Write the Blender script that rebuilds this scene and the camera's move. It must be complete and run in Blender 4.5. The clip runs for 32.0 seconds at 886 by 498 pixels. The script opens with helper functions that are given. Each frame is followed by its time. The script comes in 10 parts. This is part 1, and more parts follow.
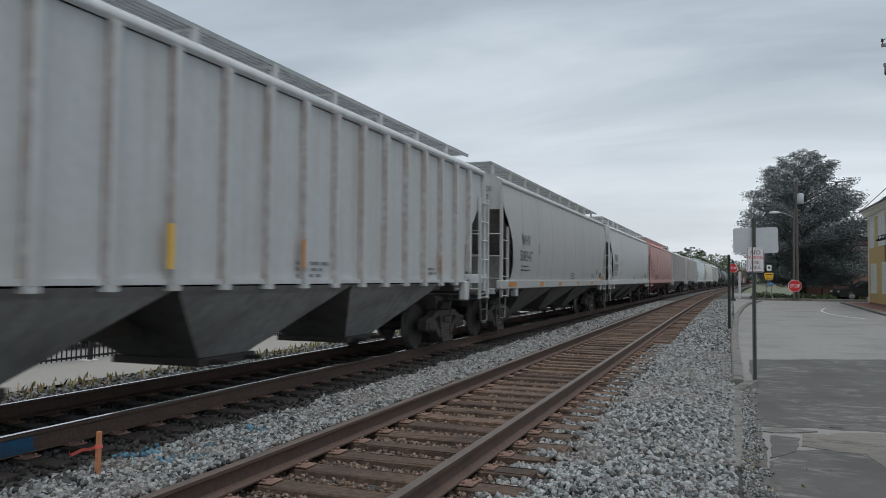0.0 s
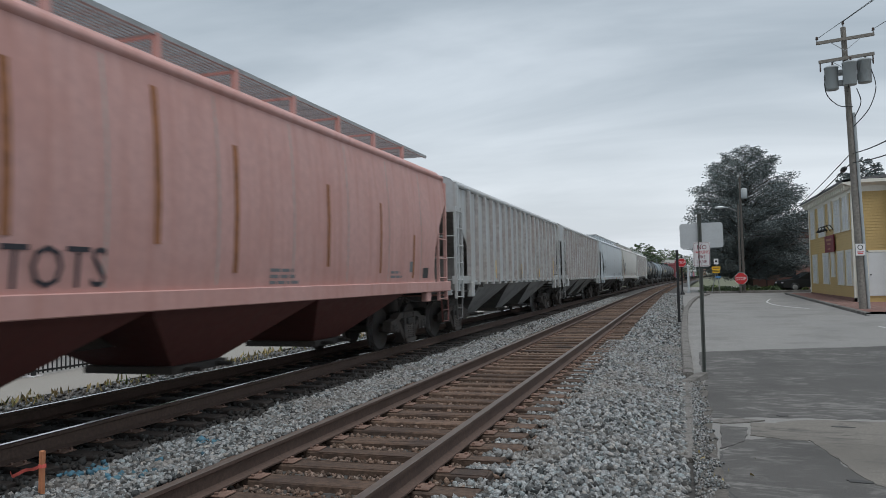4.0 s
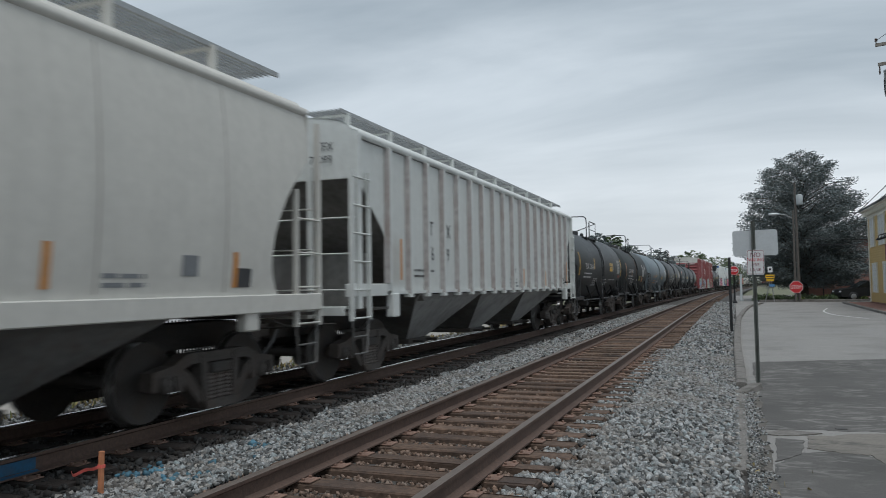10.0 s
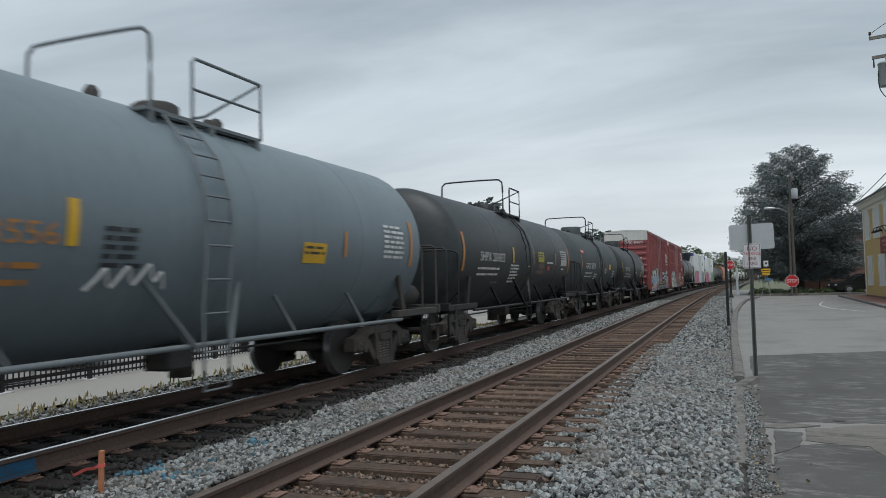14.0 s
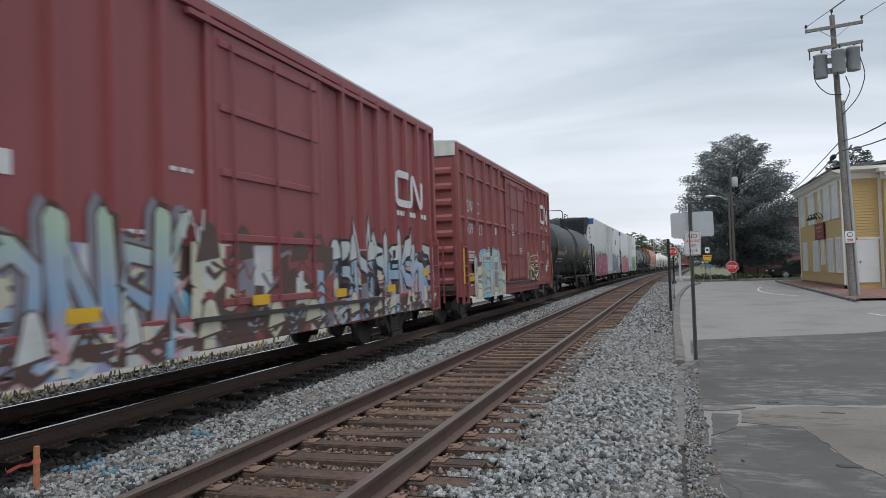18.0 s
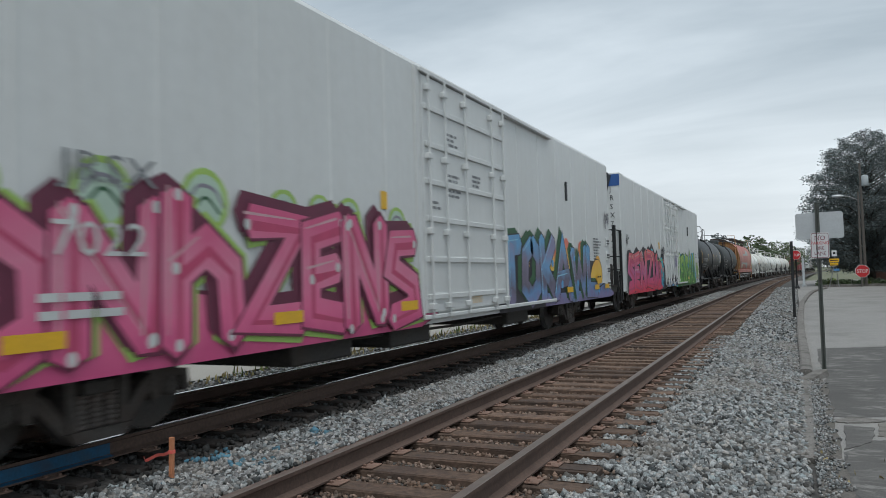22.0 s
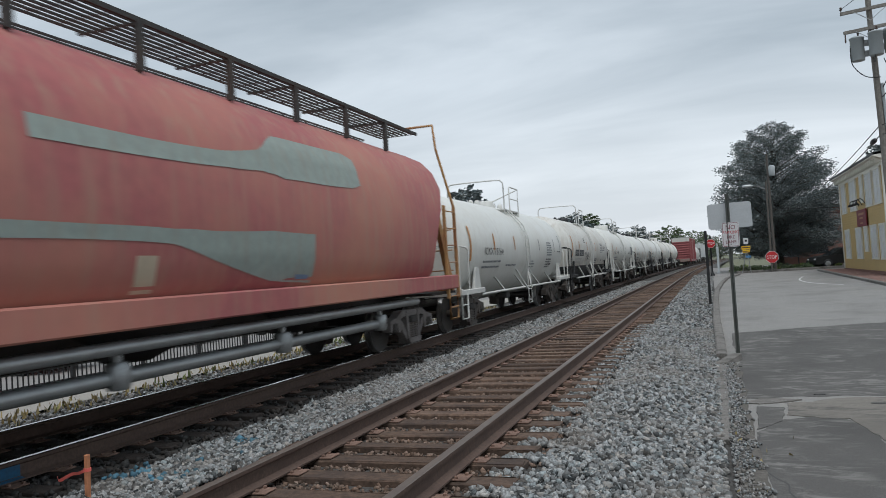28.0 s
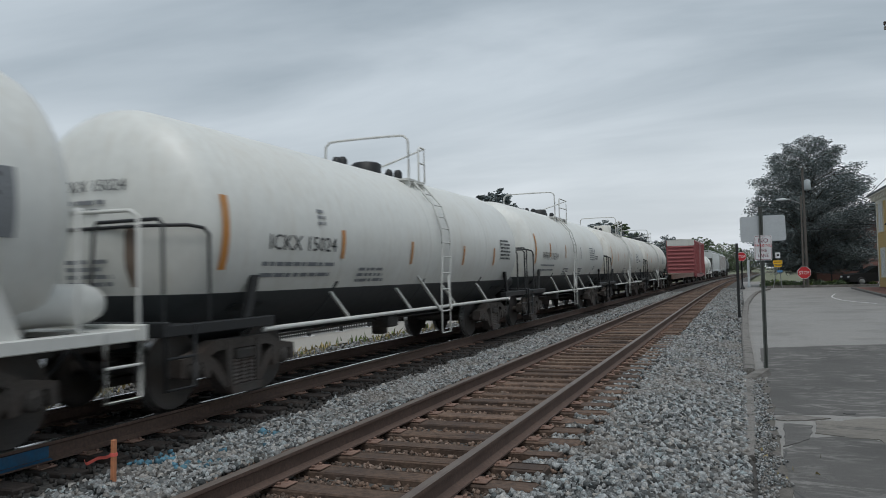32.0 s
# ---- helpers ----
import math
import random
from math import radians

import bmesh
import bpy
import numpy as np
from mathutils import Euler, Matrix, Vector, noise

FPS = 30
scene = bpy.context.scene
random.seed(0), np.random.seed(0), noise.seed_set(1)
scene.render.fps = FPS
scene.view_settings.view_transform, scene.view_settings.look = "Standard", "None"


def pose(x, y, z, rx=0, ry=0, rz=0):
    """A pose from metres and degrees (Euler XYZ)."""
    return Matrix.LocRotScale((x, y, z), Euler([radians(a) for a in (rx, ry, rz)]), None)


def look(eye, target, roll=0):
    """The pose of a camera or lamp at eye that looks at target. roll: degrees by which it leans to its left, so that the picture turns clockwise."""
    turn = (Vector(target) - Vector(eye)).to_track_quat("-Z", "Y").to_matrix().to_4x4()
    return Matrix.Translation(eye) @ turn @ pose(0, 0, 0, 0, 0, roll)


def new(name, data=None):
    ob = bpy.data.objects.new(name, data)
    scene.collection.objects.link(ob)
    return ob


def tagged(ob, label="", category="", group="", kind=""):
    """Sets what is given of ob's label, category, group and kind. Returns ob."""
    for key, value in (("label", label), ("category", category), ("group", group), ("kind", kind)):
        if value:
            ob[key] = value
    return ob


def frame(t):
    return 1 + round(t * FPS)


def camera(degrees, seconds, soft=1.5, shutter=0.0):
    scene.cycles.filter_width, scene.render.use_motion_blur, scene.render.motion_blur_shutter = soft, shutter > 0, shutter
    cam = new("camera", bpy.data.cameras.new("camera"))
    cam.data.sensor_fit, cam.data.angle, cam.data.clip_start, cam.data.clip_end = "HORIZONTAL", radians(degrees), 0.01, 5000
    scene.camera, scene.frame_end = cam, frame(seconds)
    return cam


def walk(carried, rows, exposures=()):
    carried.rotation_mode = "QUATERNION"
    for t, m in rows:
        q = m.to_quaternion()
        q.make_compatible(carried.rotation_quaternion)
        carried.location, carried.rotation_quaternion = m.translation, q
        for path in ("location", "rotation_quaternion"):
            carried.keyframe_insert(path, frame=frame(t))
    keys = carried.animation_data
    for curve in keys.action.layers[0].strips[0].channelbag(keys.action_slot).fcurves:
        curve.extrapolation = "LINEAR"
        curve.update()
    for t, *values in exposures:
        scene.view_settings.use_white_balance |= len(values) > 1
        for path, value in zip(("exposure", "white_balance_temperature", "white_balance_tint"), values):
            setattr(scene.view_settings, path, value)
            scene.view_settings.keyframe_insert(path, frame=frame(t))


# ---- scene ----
# ---- camera: hand-held beside the near track; seconds, place, yaw, pitch, roll ----
PATH = [
    (0, -0.014, -0.001, 1.456, 20.831, 2.164, 0.466),
    (0.5, -0.009, 0.003, 1.460, 20.146, 2.407, 0.755),
    (1, -0.001, 0.009, 1.462, 19.282, 2.631, 0.689),
    (1.5, -0.000, 0.010, 1.464, 18.818, 2.705, 0.426),
    (2, 0.003, 0.013, 1.468, 18.470, 2.704, -0.032),
    (2.5, 0.007, 0.016, 1.469, 18.148, 2.625, -0.346),
    (3, 0.011, 0.020, 1.467, 17.815, 2.596, -0.603),
    (3.5, 0.012, 0.024, 1.466, 17.563, 2.451, -0.915),
    (5.5, 0.008, 0.020, 1.468, 17.217, 1.985, -1.693),
    (6, -0.016, 0.004, 1.463, 18.966, 2.208, -1.748),
    (6.5, -0.020, -0.001, 1.463, 20.413, 2.299, -1.630),
    (7, -0.019, -0.006, 1.462, 21.947, 2.315, -1.579),
    (7.5, -0.020, -0.007, 1.460, 22.660, 2.358, -1.616),
    (8, -0.020, -0.010, 1.463, 22.953, 2.453, -1.575),
    (8.5, -0.016, -0.008, 1.463, 23.221, 2.523, -1.431),
    (9, -0.004, -0.005, 1.467, 23.241, 2.664, -1.327),
    (9.5, -0.000, 0.000, 1.466, 22.855, 2.800, -1.036),
    (10, -0.001, 0.005, 1.467, 20.860, 2.878, -0.923),
    (10.5, 0.003, 0.010, 1.466, 18.366, 2.864, -0.731),
    (11, 0.006, 0.013, 1.467, 17.605, 2.814, -0.718),
    (11.5, 0.004, 0.009, 1.467, 17.347, 2.807, -0.826),
    (12, 0.011, 0.013, 1.468, 16.931, 2.688, -0.847),
    (12.5, 0.012, 0.015, 1.468, 16.742, 2.587, -0.915),
    (13, 0.005, 0.013, 1.470, 16.892, 2.430, -1.054),
    (13.5, -0.013, 0.001, 1.460, 18.725, 2.502, -1.289),
    (14, -0.016, -0.005, 1.456, 20.579, 2.668, -1.474),
    (14.5, 0.007, 0.008, 1.462, 19.819, 2.529, -1.620),
    (15, 0.023, 0.014, 1.462, 16.967, 2.322, -1.661),
    (15.5, 0.023, 0.010, 1.461, 16.491, 2.148, -1.199),
    (17.5, 0.022, 0.017, 1.461, 16.629, 1.518, -1.484),
    (18, 0.021, 0.004, 1.468, 16.786, 1.609, -1.773),
    (18.5, 0.015, -0.009, 1.471, 17.178, 1.710, -2.060),
    (19, 0.014, -0.012, 1.470, 17.636, 1.893, -2.375),
    (19.5, 0.011, -0.013, 1.472, 17.969, 1.852, -2.293),
    (20, 0.010, -0.008, 1.473, 18.254, 1.902, -2.210),
    (20.5, 0.003, -0.005, 1.469, 18.644, 2.068, -2.168),
    (21, -0.021, -0.019, 1.453, 21.342, 2.134, -1.898),
    (21.5, -0.029, -0.024, 1.450, 23.241, 2.291, -1.949),
    (22, -0.032, -0.026, 1.454, 24.806, 2.160, -1.667),
    (22.5, -0.023, -0.021, 1.463, 25.267, 2.124, -1.377),
    (23, -0.002, -0.019, 1.465, 24.566, 2.535, -1.514),
    (23.5, 0.004, -0.009, 1.468, 22.820, 2.512, -1.582),
    (24, 0.006, -0.005, 1.466, 20.914, 2.360, -2.001),
    (24.5, 0.009, -0.002, 1.468, 19.732, 2.096, -2.502),
    (25, 0.011, -0.002, 1.469, 19.112, 1.989, -2.870),
    (25.5, 0.013, -0.001, 1.471, 18.841, 2.025, -3.056),
    (27.5, 0.012, -0.000, 1.468, 19.215, 1.770, -3.426),
    (28, 0.011, 0.001, 1.470, 19.332, 1.748, -3.611),
    (28.5, 0.012, 0.006, 1.470, 19.384, 1.720, -3.639),
    (29, 0.010, 0.010, 1.469, 19.504, 1.680, -3.661),
    (29.5, -0.001, -0.002, 1.462, 19.866, 1.518, -3.472),
    (30, -0.006, -0.005, 1.461, 20.742, 1.542, -3.179),
    (30.5, -0.011, -0.007, 1.457, 21.703, 1.610, -2.586),
    (31, -0.011, -0.011, 1.457, 22.128, 1.793, -2.008),
    (31.5, -0.008, -0.014, 1.457, 22.053, 2.074, -1.461),
    (32, -0.003, -0.010, 1.462, 21.367, 2.012, -1.355),
]


def camera_pose(x, y, z, yaw, pitch, roll):
    return Matrix.Translation((x, y, z)) @ Euler((0, 0, radians(yaw))).to_matrix().to_4x4() @ Euler((radians(90 + pitch), 0, 0)).to_matrix().to_4x4() @ pose(0, 0, 0, 0, 0, roll)


cam = camera(60.66, 32.0, soft=0.6, shutter=0.22)
walk(cam, [(row[0], camera_pose(*row[1:])) for row in PATH],
     exposures=[(t, e, 6230, k) for t, e, k in ((0, 0.26, 10), (7.5, 0.28, 10), (13, 0.26, 8), (16, 0.30, 9), (18, 0.50, 12), (19.5, 0.53, 11), (22, 0.40, 8), (24.5, 0.34, 8), (25.6, 0.30, 9), (27.6, 0.42, 10), (28.6, 0.24, 9), (29.5, 0.14, 8), (32, 0.13, 9))])

# ---- light: an overcast sky, with the sun's soft glow high behind the camera ----
world = bpy.data.worlds.new("sky")
scene.world = world
world.use_nodes = True


def sky_nodes():
    nt = world.node_tree
    nt.nodes.clear()
    n, ln = nt.nodes.new, nt.links.new
    out, bg = n("ShaderNodeOutputWorld"), n("ShaderNodeBackground")
    air = n("ShaderNodeTexSky")
    air.sky_type, air.sun_disc = "NISHITA", False
    air.sun_elevation, air.sun_rotation = radians(68), radians(150)
    air.air_density, air.dust_density = 1.5, 3.0
    dim = n("ShaderNodeVectorMath")
    dim.operation = "SCALE"
    dim.inputs["Scale"].default_value = 0.09
    ln(air.outputs[0], dim.inputs[0])
    co, sep = n("ShaderNodeTexCoord"), n("ShaderNodeSeparateXYZ")
    ln(co.outputs["Generated"], sep.inputs[0])
    # cloud sheet: the direction laid on a flat layer, so that the clouds draw together towards the horizon
    up = n("ShaderNodeMath")
    up.operation = "ADD"
    up.inputs[1].default_value = 0.16
    ln(sep.outputs["Z"], up.inputs[0])
    flat = n("ShaderNodeVectorMath")
    flat.operation = "DIVIDE"
    comb = n("ShaderNodeCombineXYZ")
    for k in "XYZ":
        ln(up.outputs[0], comb.inputs[k])
    ln(co.outputs["Generated"], flat.inputs[0])
    ln(comb.outputs[0], flat.inputs[1])
    turn = n("ShaderNodeMapping")
    turn.inputs["Rotation"].default_value = (0, 0, radians(12))
    turn.inputs["Scale"].default_value = (0.5, 1.3, 1.0)
    turn.inputs["Location"].default_value = (3.1, 1.7, 0.0)
    ln(flat.outputs[0], turn.inputs["Vector"])
    big = n("ShaderNodeTexNoise")
    big.inputs["Scale"].default_value, big.inputs["Detail"].default_value, big.inputs["Roughness"].default_value = 1.1, 6.0, 0.52
    big.inputs["Distortion"].default_value = 0.35
    ln(turn.outputs[0], big.inputs["Vector"])
    ramp = n("ShaderNodeValToRGB")
    e = ramp.color_ramp.elements
    e[0].position, e[0].color = 0.34, (0.265, 0.315, 0.352, 1)
    e[1].position, e[1].color = 0.70, (0.555, 0.605, 0.64, 1)
    ln(big.outputs["Fac"], ramp.inputs["Fac"])
    # a paler belt low over the horizon
    belt = n("ShaderNodeValToRGB")
    b = belt.color_ramp.elements
    b[0].position, b[0].color = 0.0, (0.78, 0.79, 0.80, 1)
    b[1].position, b[1].color = 1.0, (0, 0, 0, 1)
    b.new(0.10).color = (0.70, 0.72, 0.735, 1)
    b.new(0.22).color = (0.24, 0.25, 0.26, 1)
    b.new(0.45).color = (0.0, 0.0, 0.0, 1)
    ln(sep.outputs["Z"], belt.inputs["Fac"])
    add = n("ShaderNodeMix")
    add.data_type, add.blend_type = "RGBA", "SCREEN"
    add.inputs["Factor"].default_value = 0.62
    ln(ramp.outputs[0], add.inputs[6])
    ln(belt.outputs[0], add.inputs[7])
    mix = n("ShaderNodeMix")
    mix.data_type = "RGBA"
    mix.inputs["Factor"].default_value = 0.9
    ln(dim.outputs[0], mix.inputs[6])
    ln(add.outputs[2], mix.inputs[7])
    ln(mix.outputs[2], bg.inputs["Color"])
    bg.inputs["Strength"].default_value = 0.95
    ln(bg.outputs[0], out.inputs["Surface"])


sky_nodes()
sun = new("sun", bpy.data.lights.new("sun", "SUN"))
sun.data.energy, sun.data.angle, sun.data.color = 1.42, radians(35), (1.0, 0.97, 0.93)
sun.matrix_world = look((12, -22, 62), (0, 0, 0))
scene.view_settings.exposure = 0.0

# ---- materials ----
MATS = {}


def surface(name, color, rough=0.6, metal=0.0, grain=0.10, grain_scale=40.0, stain=0.0, stain_color=(0.1, 0.08, 0.06), stain_scale=0.8,
            streak=0.0, streak_color=(0.12, 0.09, 0.07), bump=0.0, bump_scale=60.0, per_object=0.0, island=0.0, spec=0.4):
    """A surface with fine grain, larger stains, upright streaks of dirt, and relief, all in metres."""
    if name in MATS:
        return MATS[name]
    m = MATS[name] = bpy.data.materials.new(name)
    m.use_nodes = True
    nt = m.node_tree
    n, ln = nt.nodes.new, nt.links.new
    b = nt.nodes["Principled BSDF"]
    b.inputs["Roughness"].default_value, b.inputs["Metallic"].default_value = rough, metal
    b.inputs["Specular IOR Level"].default_value = spec
    co = n("ShaderNodeTexCoord")
    src = co.outputs["Object"]
    if per_object:
        info, sh = n("ShaderNodeObjectInfo"), n("ShaderNodeVectorMath")
        sc = n("ShaderNodeMath")
        sc.operation, sc.inputs[1].default_value = "MULTIPLY", 37.0
        ln(info.outputs["Random"], sc.inputs[0])
        ln(src, sh.inputs[0])
        ln(sc.outputs[0], sh.inputs[1])
        src = sh.outputs[0]

    def tex(scale, detail=4.0, stretch=None):
        t = n("ShaderNodeTexNoise")
        t.inputs["Scale"].default_value, t.inputs["Detail"].default_value = scale, detail
        if stretch:
            mp = n("ShaderNodeMapping")
            mp.inputs["Scale"].default_value = stretch
            ln(src, mp.inputs["Vector"])
            ln(mp.outputs[0], t.inputs["Vector"])
        else:
            ln(src, t.inputs["Vector"])
        return t.outputs["Fac"]

    def span(fac, lo, hi, a, z):
        r = n("ShaderNodeMapRange")
        r.inputs[1].default_value, r.inputs[2].default_value, r.inputs[3].default_value, r.inputs[4].default_value = lo, hi, a, z
        ln(fac, r.inputs[0])
        return r.outputs[0]

    def blend(fac, a, z, kind="MIX"):
        x = n("ShaderNodeMix")
        x.data_type, x.blend_type = "RGBA", kind
        if isinstance(fac, float):
            x.inputs["Factor"].default_value = fac
        else:
            ln(fac, x.inputs["Factor"])
        for sock, v in ((x.inputs[6], a), (x.inputs[7], z)):
            if isinstance(v, tuple):
                sock.default_value = (*v, 1)
            else:
                ln(v, sock)
        return x.outputs[2]

    fine = tex(grain_scale, 5.0)
    dark, light = tuple(c * (1 - grain) for c in color), tuple(min(1, c * (1 + grain)) for c in color)
    col = blend(span(fine, 0.3, 0.7, 0.0, 1.0), dark, light)
    if per_object or island:
        src_r = n("ShaderNodeObjectInfo").outputs["Random"] if per_object else n("ShaderNodeNewGeometry").outputs["Random Per Island"]
        amount = per_object or island
        hv = n("ShaderNodeHueSaturation")
        ln(span(src_r, 0.0, 1.0, 1.0 - amount, 1.0 + amount), hv.inputs["Value"])
        ln(col, hv.inputs["Color"])
        col = hv.outputs[0]
        if island:
            many, part_of = n("ShaderNodeMath"), n("ShaderNodeMath")
            many.operation, many.inputs[1].default_value, part_of.operation = "MULTIPLY", 13.7, "FRACT"
            ln(src_r, many.inputs[0])
            ln(many.outputs[0], part_of.inputs[0])
            col = blend(span(part_of.outputs[0], 0.55, 1.0, 0.0, 0.9), col, blend(1.0, col, (1.07, 0.97, 0.88), "MULTIPLY"))
            col = blend(span(part_of.outputs[0], 0.3, 0.0, 0.0, 0.9), col, blend(1.0, col, (0.90, 1.0, 1.02), "MULTIPLY"))
    if stain:
        col = blend(span(tex(stain_scale, 6.0), 0.47, 0.68, 0.0, stain), col, stain_color)
    if streak:
        col = blend(span(tex(1.0, 5.0, (7.0, 7.0, 0.35)), 0.48, 0.75, 0.0, streak), col, streak_color)
    ln(col, b.inputs["Base Color"])
    ln(span(fine, 0.2, 0.8, max(0.03, rough - 0.08), min(1, rough + 0.08)), b.inputs["Roughness"])
    if bump:
        bp = n("ShaderNodeBump")
        bp.inputs["Strength"].default_value, bp.inputs["Distance"].default_value = bump, 0.01
        ln(tex(bump_scale, 4.0), bp.inputs["Height"])
        ln(bp.outputs[0], b.inputs["Normal"])
    return m


def paint(name, color, dirt=0.35, rough=0.5):
    return surface(name, color, rough=rough, grain=0.05, grain_scale=9.0, stain=dirt * 0.6, stain_color=tuple(c * 0.55 for c in color), stain_scale=0.55,
                   streak=dirt, streak_color=tuple(c * 0.6 + 0.015 for c in color), bump=0.06, bump_scale=3.0)


def worn_asphalt(name, base, pale, amount, seed):
    """Asphalt with fine aggregate, darker tar stains and pale patches worn through it in streaks across the road."""
    m = surface(name, base, rough=0.9, grain=0.30, grain_scale=70, stain=0.6, stain_color=tuple(c * 0.66 for c in base), stain_scale=0.6, bump=0.5, bump_scale=95)
    nt = m.node_tree
    n, ln = nt.nodes.new, nt.links.new
    b = nt.nodes["Principled BSDF"]
    under = b.inputs["Base Color"].links[0].from_socket
    co, mp = n("ShaderNodeTexCoord"), n("ShaderNodeMapping")
    mp.inputs["Scale"].default_value, mp.inputs["Rotation"].default_value, mp.inputs["Location"].default_value = (0.7, 1.6, 1.0), (0, 0, 0.2), (seed, 0, 0)
    ln(co.outputs["Object"], mp.inputs["Vector"])
    streaks, broad = n("ShaderNodeTexNoise"), n("ShaderNodeTexNoise")
    for t, sc, de in ((streaks, 3.2, 12.0), (broad, 0.45, 3.0)):
        t.inputs["Scale"].default_value, t.inputs["Detail"].default_value, t.inputs["Roughness"].default_value = sc, de, 0.74
    streaks.inputs["Distortion"].default_value = 0.9
    ln(mp.outputs[0], streaks.inputs["Vector"])
    ln(co.outputs["Object"], broad.inputs["Vector"])
    mul = n("ShaderNodeMath")
    mul.operation = "MULTIPLY"
    r1, r2 = n("ShaderNodeMapRange"), n("ShaderNodeMapRange")
    for r, t, lo, hi, top in ((r1, streaks, 0.50, 0.60, amount), (r2, broad, 0.42, 0.54, 1.0)):
        r.inputs[1].default_value, r.inputs[2].default_value, r.inputs[4].default_value = lo, hi, top
        ln(t.outputs["Fac"], r.inputs[0])
    ln(r1.outputs[0], mul.inputs[0])
    ln(r2.outputs[0], mul.inputs[1])
    mix = n("ShaderNodeMix")
    mix.data_type = "RGBA"
    ln(mul.outputs[0], mix.inputs["Factor"])
    ln(under, mix.inputs[6])
    mix.inputs[7].default_value = (*pale, 1)
    ln(mix.outputs[2], b.inputs["Base Color"])
    return m


RUST = surface("rusty_rail_steel", (0.098, 0.064, 0.050), rough=0.8, grain=0.25, grain_scale=30, stain=0.6, stain_color=(0.07, 0.045, 0.036), stain_scale=2.5, bump=0.3)
HEAD = surface("worn_rail_head", (0.145, 0.118, 0.10), rough=0.55, metal=0.25, grain=0.15, grain_scale=12, stain=0.5, stain_color=(0.12, 0.09, 0.08), stain_scale=3.0)
BRIGHT = surface("bright_rail_head", (0.62, 0.62, 0.62), rough=0.2, metal=1.0, grain=0.05)
TIE = surface("weathered_tie_wood", (0.125, 0.083, 0.060), rough=0.9, grain=0.4, grain_scale=18, stain=0.75, stain_color=(0.045, 0.034, 0.030), stain_scale=1.6, bump=0.8, bump_scale=35, per_object=0.4)
# far-track ties: oil and the train's shade together in one dark colour
TIE_DARK = surface("oily_shaded_tie_wood", (0.040, 0.032, 0.028), rough=0.9, grain=0.35, grain_scale=22, bump=0.6, bump_scale=35, per_object=0.25)
PLATE = surface("rusty_tie_plate", (0.20, 0.125, 0.095), rough=0.85, grain=0.3, grain_scale=50, stain=0.5, stain_color=(0.10, 0.06, 0.045), stain_scale=6, bump=0.3)
# bed colour darkened to paint the shade in the gaps between the stones
BALLAST = surface("gap_shaded_ballast_bed", (0.065, 0.062, 0.058), rough=0.95, grain=0.5, grain_scale=26, stain=0.5, stain_color=(0.075, 0.066, 0.06), stain_scale=1.2, bump=1.0, bump_scale=28)
STONE = surface("granite_ballast_stone", (0.195, 0.202, 0.202), rough=0.9, spec=0.15, grain=0.45, grain_scale=70, island=0.85, stain=0.5, stain_color=(0.20, 0.18, 0.16), stain_scale=1.1)
STONE_RUST = surface("rust_stained_ballast_stone", (0.155, 0.115, 0.093), rough=0.9, spec=0.15, grain=0.3, grain_scale=45, island=0.7, stain=0.6, stain_color=(0.15, 0.095, 0.065), stain_scale=1.5)
STONE_BLUE = surface("ballast_stone_with_blue_paint", (0.065, 0.15, 0.205), rough=0.8, grain=0.3, grain_scale=40, island=0.4)
# soot plus the shade under the train, both put into the stone colour
STONE_DARK = surface("sooty_shaded_ballast_stone", (0.045, 0.043, 0.041), rough=0.95, grain=0.3, grain_scale=30, island=0.5)
BLUE = surface("blue_marking_paint", (0.015, 0.085, 0.17), rough=0.6, grain=0.2, stain=0.5, stain_color=(0.05, 0.04, 0.035), stain_scale=5)
ASPHALT = worn_asphalt("old_asphalt", (0.232, 0.225, 0.214), (0.30, 0.285, 0.26), 0.5, 1.0)
SEALED = worn_asphalt("patched_asphalt", (0.094, 0.090, 0.085), (0.27, 0.262, 0.244), 0.55, 5.0)
TAN = worn_asphalt("worn_pale_asphalt", (0.182, 0.168, 0.147), (0.088, 0.083, 0.077), 1.0, 9.0)
CRACK = surface("crack_tar", (0.06, 0.06, 0.058), rough=0.8)
DIRT = surface("bare_dirt", (0.115, 0.105, 0.094), rough=1.0, grain=0.3, grain_scale=35, stain=0.5, stain_color=(0.09, 0.085, 0.07), stain_scale=1.5, bump=0.8, bump_scale=40)
KERB = surface("kerb_concrete", (0.175, 0.165, 0.152), rough=0.95, grain=0.4, grain_scale=55, stain=0.9, stain_color=(0.085, 0.078, 0.07), stain_scale=3.2, bump=0.9, bump_scale=45)
CONCRETE = surface("pale_concrete", (0.31, 0.295, 0.265), rough=0.95, grain=0.15, grain_scale=30, stain=0.5, stain_color=(0.30, 0.28, 0.25), stain_scale=0.8, bump=0.4)
GRASSY = surface("dry_ground", (0.13, 0.14, 0.085), rough=1.0, grain=0.3, grain_scale=8, stain=0.6, stain_color=(0.2, 0.185, 0.145), stain_scale=0.4, bump=0.8)
LINE = surface("road_line_paint", (0.55, 0.55, 0.54), rough=0.8, grain=0.12, stain=0.5, stain_color=(0.2, 0.2, 0.2), stain_scale=3.0)
GALV = surface("galvanised_steel", (0.36, 0.37, 0.37), rough=0.45, metal=0.7, grain=0.12, stain=0.3, stain_color=(0.2, 0.19, 0.18), stain_scale=4)
POSTGREEN = surface("weathered_sign_post", (0.105, 0.115, 0.105), rough=0.6, metal=0.3, grain=0.15, stain=0.4, stain_color=(0.08, 0.06, 0.05), stain_scale=5)
